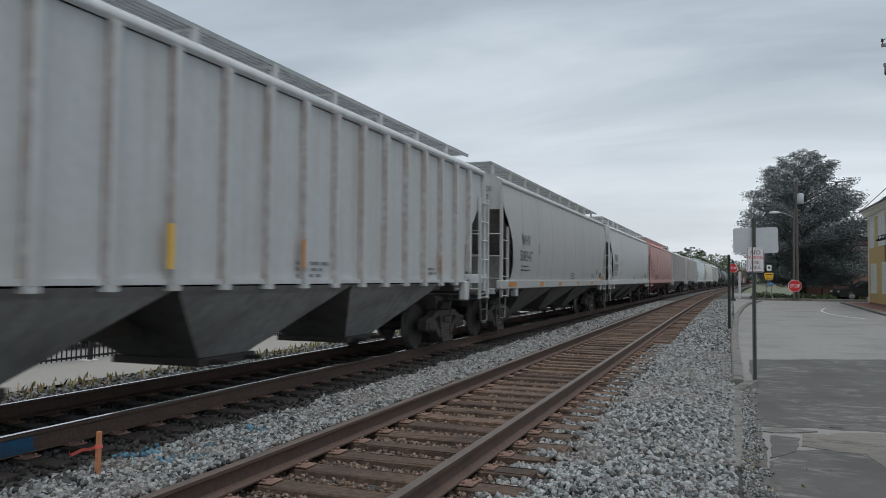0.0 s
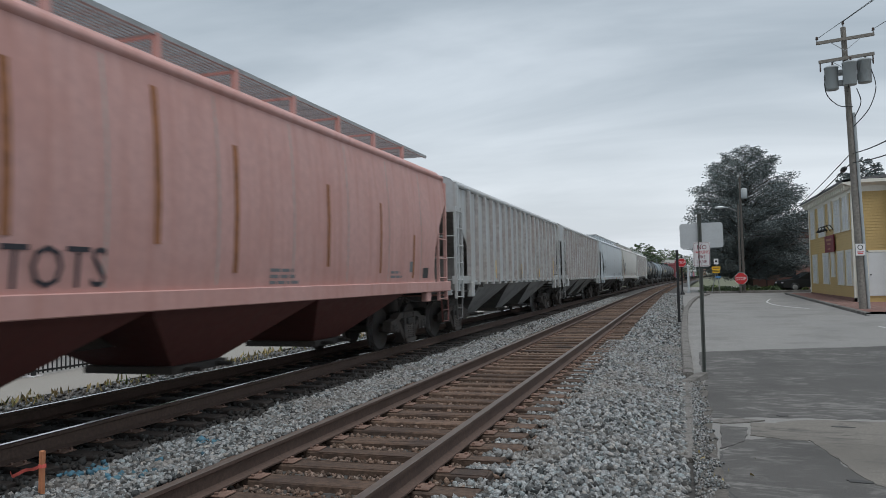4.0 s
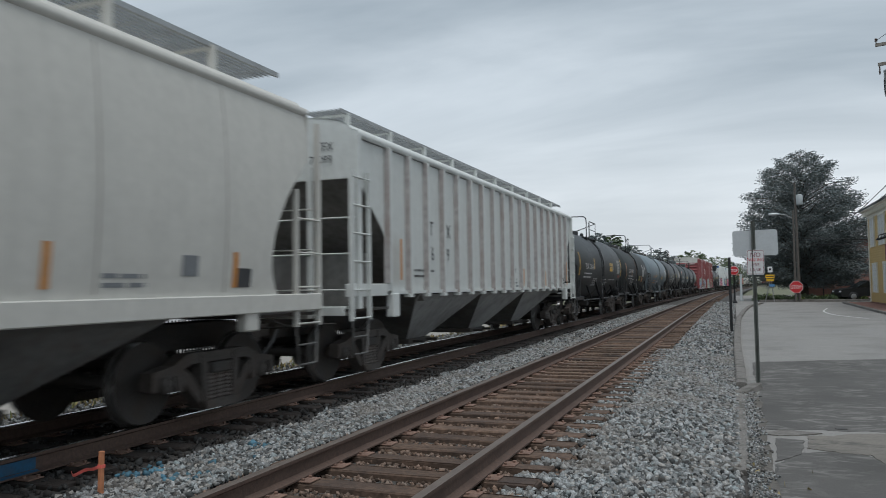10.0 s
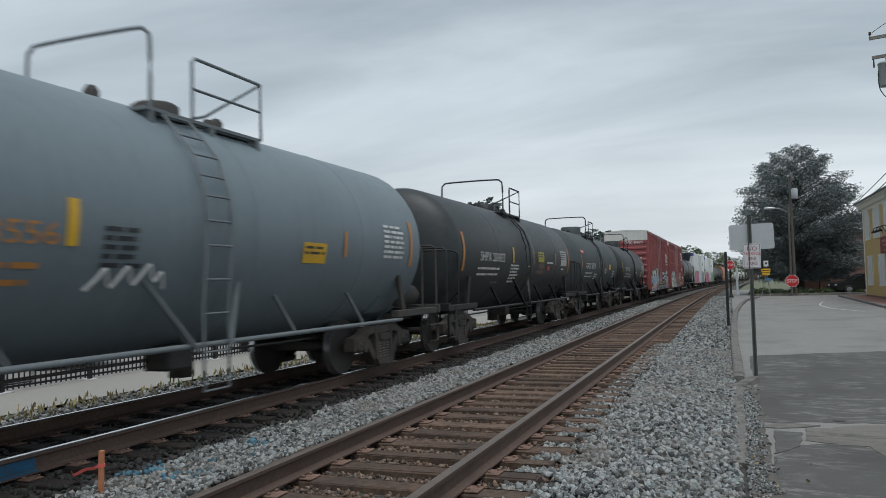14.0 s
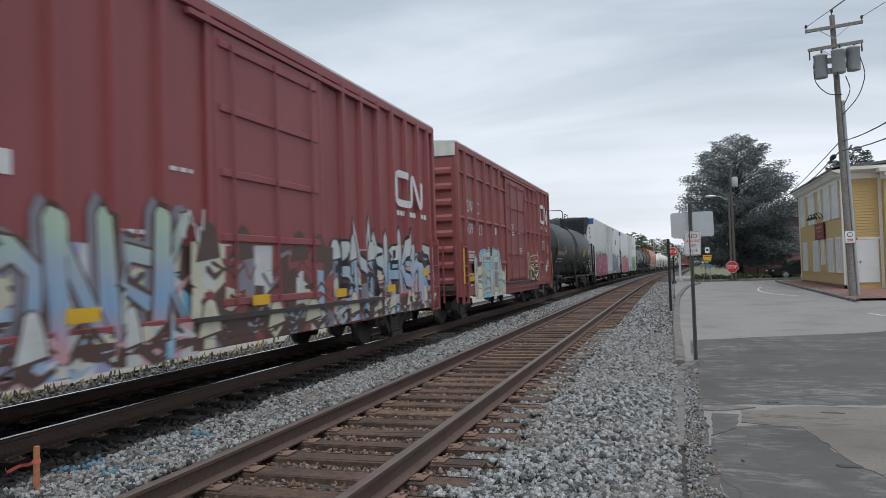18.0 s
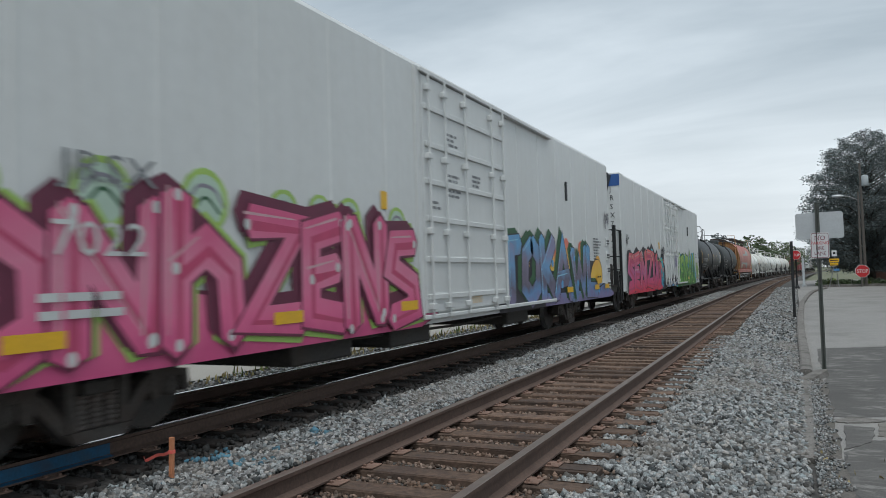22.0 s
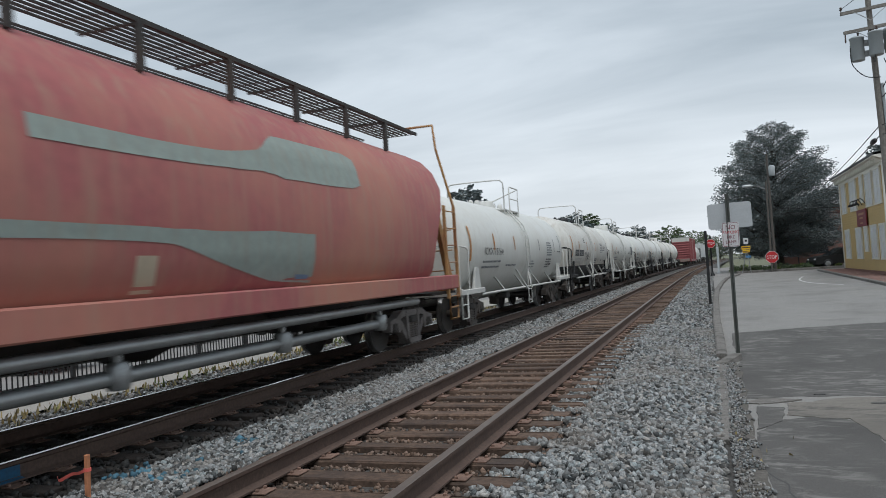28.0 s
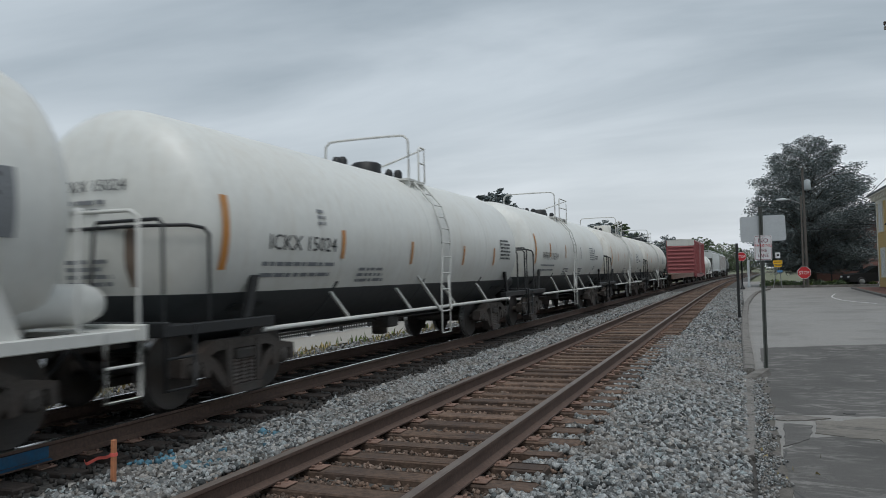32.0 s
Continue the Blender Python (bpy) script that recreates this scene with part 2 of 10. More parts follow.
SIGNWHITE = surface("sign_white", (0.70, 0.70, 0.70), rough=0.4, grain=0.03)
SIGNBACK = surface("sign_back_aluminium", (0.50, 0.52, 0.53), rough=0.45, metal=0.5, grain=0.06, stain=0.2, stain_color=(0.35, 0.36, 0.37), stain_scale=4)
SIGNRED = surface("sign_red", (0.50, 0.025, 0.03), rough=0.45, grain=0.05)
SIGNYELLOW = surface("sign_yellow", (0.78, 0.45, 0.02), rough=0.45, grain=0.05)
BLACK = surface("black_painted_steel", (0.016, 0.017, 0.018), rough=0.5, grain=0.2)
WHITE = surface("white_stencil_paint", (0.68, 0.68, 0.67), rough=0.5, grain=0.08, grain_scale=15, stain=0.3, stain_color=(0.42, 0.41, 0.4), stain_scale=3)
INK = surface("black_stencil_paint", (0.035, 0.038, 0.042), rough=0.5, grain=0.15, stain=0.2, stain_color=(0.12, 0.12, 0.12), stain_scale=3)
GREYINK = surface("faded_stencil_paint", (0.19, 0.20, 0.21), rough=0.6, grain=0.15)
YELLOW = surface("yellow_reflector_tape", (0.72, 0.42, 0.02), rough=0.35, grain=0.08, stain=0.3, stain_color=(0.45, 0.27, 0.05), stain_scale=2)
ORANGE = surface("faded_orange_tape", (0.52, 0.22, 0.05), rough=0.45, grain=0.12, stain=0.4, stain_color=(0.4, 0.25, 0.12), stain_scale=2)
UNDER = surface("grimy_underframe_steel", (0.058, 0.055, 0.052), rough=0.85, grain=0.3, grain_scale=25, stain=0.6, stain_color=(0.075, 0.055, 0.042), stain_scale=1.6, bump=0.3)
CAST = surface("rusty_cast_steel", (0.072, 0.064, 0.058), rough=0.85, grain=0.3, grain_scale=25, stain=0.6, stain_color=(0.07, 0.05, 0.04), stain_scale=2.2, bump=0.4)
SPRING = surface("worn_spring_steel", (0.115, 0.10, 0.09), rough=0.7, grain=0.25, stain=0.4, stain_color=(0.12, 0.07, 0.05), stain_scale=5)
WHEEL = surface("dark_wheel_steel", (0.055, 0.050, 0.046), rough=0.75, grain=0.25, stain=0.5, stain_color=(0.06, 0.045, 0.035), stain_scale=3)
TREAD = surface("shiny_wheel_tread", (0.45, 0.45, 0.45), rough=0.3, metal=0.9, grain=0.1)

# ---- mesh building ----
class Mesh:
    def __init__(self):
        self.v, self.f, self.mi, self.sm = [], [], [], []

    def add(self, verts, faces, mi=0, smooth=False):
        k = len(self.v)
        self.v += [tuple(p) for p in verts]
        self.f += [tuple(i + k for i in f) for f in faces]
        self.mi += [mi] * len(faces)
        self.sm += [smooth] * len(faces)
        return self

    def box(self, x0, x1, y0, y1, z0, z1, mi=0, m=None, bevel=0.0):
        """A box, with its upright and long edges cut by bevel."""
        if bevel:
            b = bevel
            ring = [(x0 + b, y0), (x1 - b, y0), (x1, y0 + b), (x1, y1 - b), (x1 - b, y1), (x0 + b, y1), (x0, y1 - b), (x0, y0 + b)]
            inner = [(min(max(x, x0 + b), x1 - b), min(max(y, y0 + b), y1 - b)) for x, y in ring]
            v = [(*p, z0) for p in inner] + [(*p, z0 + b) for p in ring] + [(*p, z1 - b) for p in ring] + [(*p, z1) for p in inner]
            f = [tuple(range(7, -1, -1)), tuple(range(24, 32))]
            for k in range(3):
                f += [(k * 8 + i, k * 8 + (i + 1) % 8, k * 8 + 8 + (i + 1) % 8, k * 8 + 8 + i) for i in range(8)]
        else:
            v = [(x, y, z) for z in (z0, z1) for x, y in ((x0, y0), (x1, y0), (x1, y1), (x0, y1))]
            f = [(3, 2, 1, 0), (4, 5, 6, 7), (0, 1, 5, 4), (1, 2, 6, 5), (2, 3, 7, 6), (3, 0, 4, 7)]
        if m is not None:
            v = [m @ Vector(p) for p in v]
        return self.add(v, f, mi)

    def bar(self, a, b, w, h, mi=0):
        """A straight bar of w by h from a to b."""
        a, b = Vector(a), Vector(b)
        d = b - a
        m = Matrix.Translation(a) @ d.to_track_quat("Y", "Z").to_matrix().to_4x4()
        return self.box(-w / 2, w / 2, 0, d.length, -h / 2, h / 2, mi, m)

    def tube(self, pts, r, n=6, mi=0, caps=True, r1=None):
        pts = [Vector(p) for p in pts]
        v, f, k = [], [], len(pts)
        for i, p in enumerate(pts):
            d = (pts[min(i + 1, k - 1)] - pts[max(i - 1, 0)]).normalized()
            q = d.to_track_quat("Z", "Y")
            rr = r if r1 is None else r + (r1 - r) * i / (k - 1)
            v += [p + q @ Vector((rr * math.cos(6.28319 * j / n), rr * math.sin(6.28319 * j / n), 0)) for j in range(n)]
        for i in range(k - 1):
            f += [(i * n + j, i * n + (j + 1) % n, i * n + n + (j + 1) % n, i * n + n + j) for j in range(n)]
        self.add(v, f, mi, True)
        if caps:
            self.add(v, [tuple(range(n - 1, -1, -1)), tuple((k - 1) * n + j for j in range(n))], mi)
        return self

    def lathe(self, prof, c, axis="y", n=24, mi=0, smooth=True, arc=(0.0, 360.0), mids=None):
        """A body of revolution: prof is (radius, place along the axis), about a line through c."""
        full = arc[1] - arc[0] >= 360
        cols = n if full else n + 1
        v, f = [], []
        for r, a in prof:
            for j in range(cols):
                w = radians(arc[0] + (arc[1] - arc[0]) * j / n)
                p, q = r * math.cos(w), r * math.sin(w)
                v.append({"y": (c[0] + p, c[1] + a, c[2] + q), "x": (c[0] + a, c[1] + p, c[2] + q), "z": (c[0] + p, c[1] + q, c[2] + a)}[axis])
        for i in range(len(prof) - 1):
            for j in range(n):
                jj = (j + 1) % cols
                f.append((i * cols + j, i * cols + jj, (i + 1) * cols + jj, (i + 1) * cols + j))
        k = len(self.f)
        self.add(v, f, mi, smooth)
        if mids:
            for i in range(len(f)):
                self.mi[k + i] = mids[i % n]
        return self

    def prism(self, poly, a, b, axis="y", mi=0, m=None):
        """A 2D outline drawn out from a to b along an axis (outline in the two other axes, in order)."""
        place = {"x": lambda p, t: (t, p[0], p[1]), "y": lambda p, t: (p[0], t, p[1]), "z": lambda p, t: (p[0], p[1], t)}[axis]
        n = len(poly)
        v = [place(p, a) for p in poly] + [place(p, b) for p in poly]
        if m is not None:
            v = [m @ Vector(p) for p in v]
        f = [(i, (i + 1) % n, n + (i + 1) % n, n + i) for i in range(n)] + [tuple(range(n - 1, -1, -1)), tuple(range(n, 2 * n))]
        return self.add(v, f, mi)

    def sheet(self, rows, mi=0, smooth=True):
        """A grid of points, row by row."""
        n, m = len(rows), len(rows[0])
        self.add([p for r in rows for p in r], [(i * m + j, i * m + j + 1, i * m + m + j + 1, i * m + m + j) for i in range(n - 1) for j in range(m - 1)], mi, smooth)
        return self

    def poly(self, pts, mi=0):
        return self.add(pts, [tuple(range(len(pts)))], mi)

    def data(self, name, mats):
        me = bpy.data.meshes.new(name)
        me.from_pydata(self.v, [], self.f)
        for m in mats:
            me.materials.append(m)
        me.polygons.foreach_set("material_index", self.mi)
        me.polygons.foreach_set("use_smooth", self.sm)
        me.update()
        return me


def part(name, mesh, mats, parent=None, label="", kind="", at=None):
    """Links a mesh as one object under a thing or a part."""
    mats = mats if isinstance(mats, (list, tuple)) else [mats]
    ob = new(name, mesh.data(name, mats) if isinstance(mesh, Mesh) else mesh)
    if parent is not None:
        ob.parent = parent
    if at is not None:
        ob.matrix_basis = at
    return tagged(ob, label=label, kind=kind)


def thing(name, label, category, at=None, group="", kind=""):
    ob = new(name)
    if at is not None:
        ob.matrix_basis = at
    return tagged(ob, label=label, category=category, group=group, kind=kind)


def spline(pts, n=8):
    """A smooth line through points."""
    pts = [Vector(p) for p in pts]
    out = []
    for i in range(len(pts) - 1):
        a, b, c, d = pts[max(i - 1, 0)], pts[i], pts[i + 1], pts[min(i + 2, len(pts) - 1)]
        for k in range(n):
            t = k / n
            out.append(0.5 * (2 * b + (c - a) * t + (2 * a - 5 * b + 4 * c - d) * t * t + (3 * b - a - 3 * c + d) * t ** 3))
    return out + [pts[-1]]


TEXT = {}


def lettering(text, size, wide=1.0):
    """Flat letters as vertices and faces, from the built-in font, centred on the origin's left end."""
    key = (text, round(size, 3), round(wide, 2))
    if key not in TEXT:
        cu = bpy.data.curves.new("letters", "FONT")
        cu.body, cu.size, cu.resolution_u = text, size, 2
        ob = bpy.data.objects.new("letters", cu)
        scene.collection.objects.link(ob)
        bpy.context.view_layer.update()
        me = bpy.data.meshes.new_from_object(ob.evaluated_get(bpy.context.evaluated_depsgraph_get()))
        TEXT[key] = ([(v.co.x * wide, v.co.y) for v in me.vertices], [tuple(p.vertices) for p in me.polygons])
        bpy.data.objects.remove(ob)
        bpy.data.curves.remove(cu)
        bpy.data.meshes.remove(me)
    return TEXT[key]

# ---- the ground, the trackbed and the two tracks ----
NEAR_X, FAR_X, GAUGE, TIE_STEP = -2.876, -6.874, 1.435, 0.5415


def bend(y):
    """How far the line has curved to the right at y."""
    return max(0.0, y - 30.0) ** 2 / 6000.0


def heading(y):
    return max(0.0, y - 30.0) / 3000.0


def pave_z(y):
    return float(np.interp(y, (-40, 16, 28, 60, 90), (-0.46, -0.46, -0.34, -0.02, 0.0)))


def bed_z(x, y):
    """The trackbed's surface, x measured from the unbent line."""
    z = float(np.interp(x, (-10.4, -9.5, -8.4, -8.2, -5.5, -4.9, -4.3, -1.5, -0.9, -0.15, 0.1), (-0.36, -0.33, -0.25, -0.235, -0.235, -0.275, -0.24, -0.24, -0.27, -0.43, -0.46)))
    return max(z, pave_z(y) - 0.02) if x > -1.4 else z


def ys_along(a, b, step_near, step_far, split=60.0):
    ys, y = [], a
    while y < b:
        ys.append(y)
        y += step_near if y < split else step_far
    return ys + [b]


def ground():
    ys = [-1500, -200, -40, 0, 16, 22, 28, 44, 60, 90, 200, 600, 3000]
    xs = [-2500, -400, -100, -40, -14, -10, -4, 0, 6, 20, 60, 200, 800, 2500]
    part("ground", Mesh().sheet([[(x, y, -0.56 if x < 1 else pave_z(y) - 0.06) for x in xs] for y in ys], smooth=False), GRASSY, label="dry grassy ground round the railway line", kind="structure")
    xs = [-10.4, -9.9, -9.5, -9.0, -8.4, -8.2, -7.4, -6.4, -5.5, -5.2, -4.9, -4.6, -4.3, -3.4, -2.4, -1.5, -1.2, -0.9, -0.5, -0.15, 0.12]
    bed = Mesh()
    bed.sheet([[(x + bend(y), y, bed_z(x, y) - 0.026 + 0.012 * noise.noise((x * 2.1, y * 1.7, 0))) for x in xs] for y in ys_along(-60, 420, 0.6, 6.0, 40)])
    part("trackbed", bed, BALLAST, label="crushed grey stone ballast bed under two railway tracks", kind="structure")


ground()


def rail_part(x, track, head, label):
    prof = [(-0.037, -0.008), (-0.028, 0.0), (0.028, 0.0), (0.037, -0.008), (0.036, -0.036), (0.011, -0.052), (0.009, -0.148), (0.030, -0.160), (0.075, -0.172), (0.075, -0.186),
            (-0.075, -0.186), (-0.075, -0.172), (-0.030, -0.160), (-0.009, -0.148), (-0.011, -0.052), (-0.036, -0.036)]
    m, ys, n = Mesh(), ys_along(-60, 420, 6.0, 8.0, 30), len(prof)
    v = [(x + bend(y) + p, y, q) for y in ys for p, q in prof]
    f = [(i * n + j, i * n + (j + 1) % n, i * n + n + (j + 1) % n, i * n + n + j) for i in range(len(ys) - 1) for j in range(n)]
    m.add(v, f)
    for i in range(len(f)):
        m.mi[i] = 1 if i % n in (0, 1, 2) else 0
    m.add([v[j] for j in range(n)], [tuple(range(n))])
    return part("rail", m, [RUST, head], track, label)


def tie_mesh(seed, half, mat):
    rnd = random.Random(seed)
    w, m = 0.115 + rnd.uniform(-0.008, 0.008), Mesh()
    m.box(-half, half, -w, w, -0.18, 0, bevel=0.012)
    j = [(rnd.uniform(-0.012, 0.012), rnd.uniform(-0.008, 0.008), rnd.uniform(-0.006, 0.004)) for _ in m.v]
    m.v = [(x + (a if abs(x) > half - 0.05 else 0), y + b, z + c) for (x, y, z), (a, b, c) in zip(m.v, j)]
    # checks along the grain
    return m.data("tie", [mat])


def plate_mesh():
    m = Mesh()
    m.box(-0.19, 0.19, -0.09, 0.09, 0.0, 0.014, bevel=0.004)
    for x, y in ((-0.10, 0.055), (0.10, -0.055), (0.10, 0.06), (-0.155, -0.05)):
        m.box(x - 0.014, x + 0.014, y - 0.014, y + 0.014, 0.01, 0.034, bevel=0.004)
    return m.data("tie_plate", [PLATE])


def track(name, cx, label, tie_mat, head, first, count, plates, seed):
    t = thing(name, label, "railway track", kind="structure")
    rail_part(cx - GAUGE / 2 - 0.035, t, head, "rusty steel rail with a worn running surface")
    rail_part(cx + GAUGE / 2 + 0.035, t, head, "rusty steel rail with a worn running surface")
    rnd = random.Random(seed)
    kinds = [tie_mesh(seed + k, 1.30, tie_mat) for k in range(7)]
    plate = plate_mesh()
    far = Mesh()
    for i in range(-30, 420):
        y = first + i * TIE_STEP + rnd.uniform(-0.03, 0.03)
        dx, a, dz = rnd.uniform(-0.04, 0.04), rnd.uniform(-1.2, 1.2), rnd.uniform(-0.012, 0.004)
        x = cx + bend(y) + dx
        if i < count:
            part("tie", rnd.choice(kinds), None, t, at=pose(x, y, -0.203 + dz, 0, 0, a))
            if y < plates and y > -1:
                for s in (-1, 1):
                    part("tie_plate", plate, None, t, at=pose(cx + s * (GAUGE / 2 + 0.035), y, -0.203 + dz + 0.002, 0, 0, a + (180 if s > 0 else 0)))
        else:
            far.box(x - 1.3, x + 1.3, y - 0.115, y + 0.115, -0.38, -0.203)
    part("tie_row", far, tie_mat, t, "distant wooden ties, one behind the other", kind="stuff")
    return t


def stones(name, n, area, size, mat, label, skip=None, seed=1, lift=0.0):
    """Crushed stones strewn over an area (x0, x1, y0, y1), in one mesh."""
    rng = np.random.default_rng(seed)
    x, y = rng.uniform(area[0], area[1], n), rng.uniform(area[2], area[3], n)
    if skip is not None:
        keep = np.array([not skip(a, b) for a, b in zip(x, y)])
        x, y = x[keep], y[keep]
        n = len(x)
    xs = np.interp(x, (-10.4, -9.5, -8.4, -8.2, -5.5, -4.9, -4.3, -1.5, -0.9, -0.15, 0.1), (-0.36, -0.33, -0.25, -0.235, -0.235, -0.275, -0.24, -0.24, -0.27, -0.43, -0.46))
    z = np.where(x > -1.4, np.maximum(xs, np.interp(y, (-40, 16, 28, 60, 90), (-0.48, -0.48, -0.36, -0.04, -0.02))), xs)
    r = rng.uniform(size[0], size[1], n)
    cube = np.array([(a, b, c) for c in (-1, 1) for a, b in ((-1, -1), (1, -1), (1, 1), (-1, 1))], float)
    v = cube[None] * rng.uniform(0.45, 1.0, (n, 8, 3)) * r[:, None, None] * rng.uniform(0.55, 1.15, (n, 1, 3))
    q = rng.normal(size=(n, 4))
    q /= np.linalg.norm(q, axis=1, keepdims=True)
    w, i, j, k = q.T
    rot = np.stack([1 - 2 * (j * j + k * k), 2 * (i * j - k * w), 2 * (i * k + j * w), 2 * (i * j + k * w), 1 - 2 * (i * i + k * k), 2 * (j * k - i * w), 2 * (i * k - j * w), 2 * (j * k + i * w), 1 - 2 * (i * i + j * j)], -1).reshape(n, 3, 3)
    v = np.einsum("nij,nkj->nki", rot, v)
    v += np.stack([x + np.maximum(0, y - 30) ** 2 / 6000, y, z + lift + rng.uniform(-0.2, 0.55, n) * r], -1)[:, None]
    faces = np.array([(3, 2, 1, 0), (4, 5, 6, 7), (0, 1, 5, 4), (1, 2, 6, 5), (2, 3, 7, 6), (3, 0, 4, 7)])
    f = (faces[None] + 8 * np.arange(n)[:, None, None]).reshape(-1)
    me = bpy.data.meshes.new(name)
    me.vertices.add(8 * n)
    me.vertices.foreach_set("co", v.reshape(-1))
    me.loops.add(24 * n)
    me.loops.foreach_set("vertex_index", f.astype(np.int32))
    me.polygons.add(6 * n)
    me.polygons.foreach_set("loop_start", np.arange(0, 24 * n, 4, dtype=np.int32))
    me.update(calc_edges=True)
    me.materials.append(mat)
    ob = new(name, me)
    return tagged(ob, label=label, category="gravel", kind="stuff")


def on_tie(x, y):
    """Over a tie of the near track, where few stones lie."""
    if not -4.22 < x < -1.55:
        return False
    d = (y - 5.847) / TIE_STEP
    return abs(d - round(d)) < 0.25 and random.Random(int(x * 1000) ^ int(y * 977)).random() > 0.05


def shoulder(x, y):
    """Off the loose shoulder: its edge wanders along the ends of the ties."""
    return x < -1.47 + 0.16 * noise.noise((y * 1.3, 0, 4)) and not on_gap(x, y)


def on_gap(x, y):
    d = (y - 5.847) / TIE_STEP
    return abs(d - round(d)) > 0.3 and x > -1.85


def cess(x, y):
    """Off the stones between the tracks, whose edge by the far track is dark with soot and painted shade."""
    return x < -5.30 + 0.18 * noise.noise((y * 1.1, 0, 7)) or x > -4.26 + 0.10 * noise.noise((y * 1.5, 0, 9))


stones("ballast_stones", 38000, (-5.5, -4.1, 0.0, 22.0), (0.015, 0.036), STONE, "loose grey crushed stone between the tracks", skip=cess, seed=11)
stones("ballast_stones", 40000, (-1.85, 0.02, 0.6, 20.5), (0.016, 0.037), STONE, "loose grey crushed stone on the ballast shoulder", skip=shoulder, seed=12)
stones("ballast_stones", 32000, (-4.3, -1.5, 0.6, 22.0), (0.013, 0.030), STONE_RUST, "rust-stained crushed stone between the ties", skip=on_tie, seed=13, lift=-0.022)
stones("ballast_stones", 34000, (-5.4, 0.02, 19.0, 62.0), (0.024, 0.048), STONE, "loose grey crushed stone along the line", skip=lambda x, y: -4.3 < x < -1.5, seed=14)
stones("ballast_stones", 9000, (-4.3, -1.5, 21.5, 60.0), (0.022, 0.040), STONE_RUST, "rust-stained crushed stone along the line", skip=on_tie, seed=18, lift=-0.02)
stones("ballast_stones", 16000, (-9.3, -5.2, 2.0, 30.0), (0.02, 0.038), STONE_DARK, "crushed stone round the far track, dark with soot and painted shade", seed=15, lift=-0.01)
stones("ballast_stones", 3000, (-10.2, -8.9, 3.0, 30.0), (0.02, 0.04), STONE, "loose grey crushed stone beside the far track", seed=16)
stones("painted_stones", 260, (-5.35, -4.55, 4.9, 7.3), (0.024, 0.042), STONE_BLUE, "ballast stones sprayed with blue marking paint", skip=lambda x, y: noise.noise((x * 2.2, y * 1.6, 5)) < 0.05, seed=17, lift=0.012)


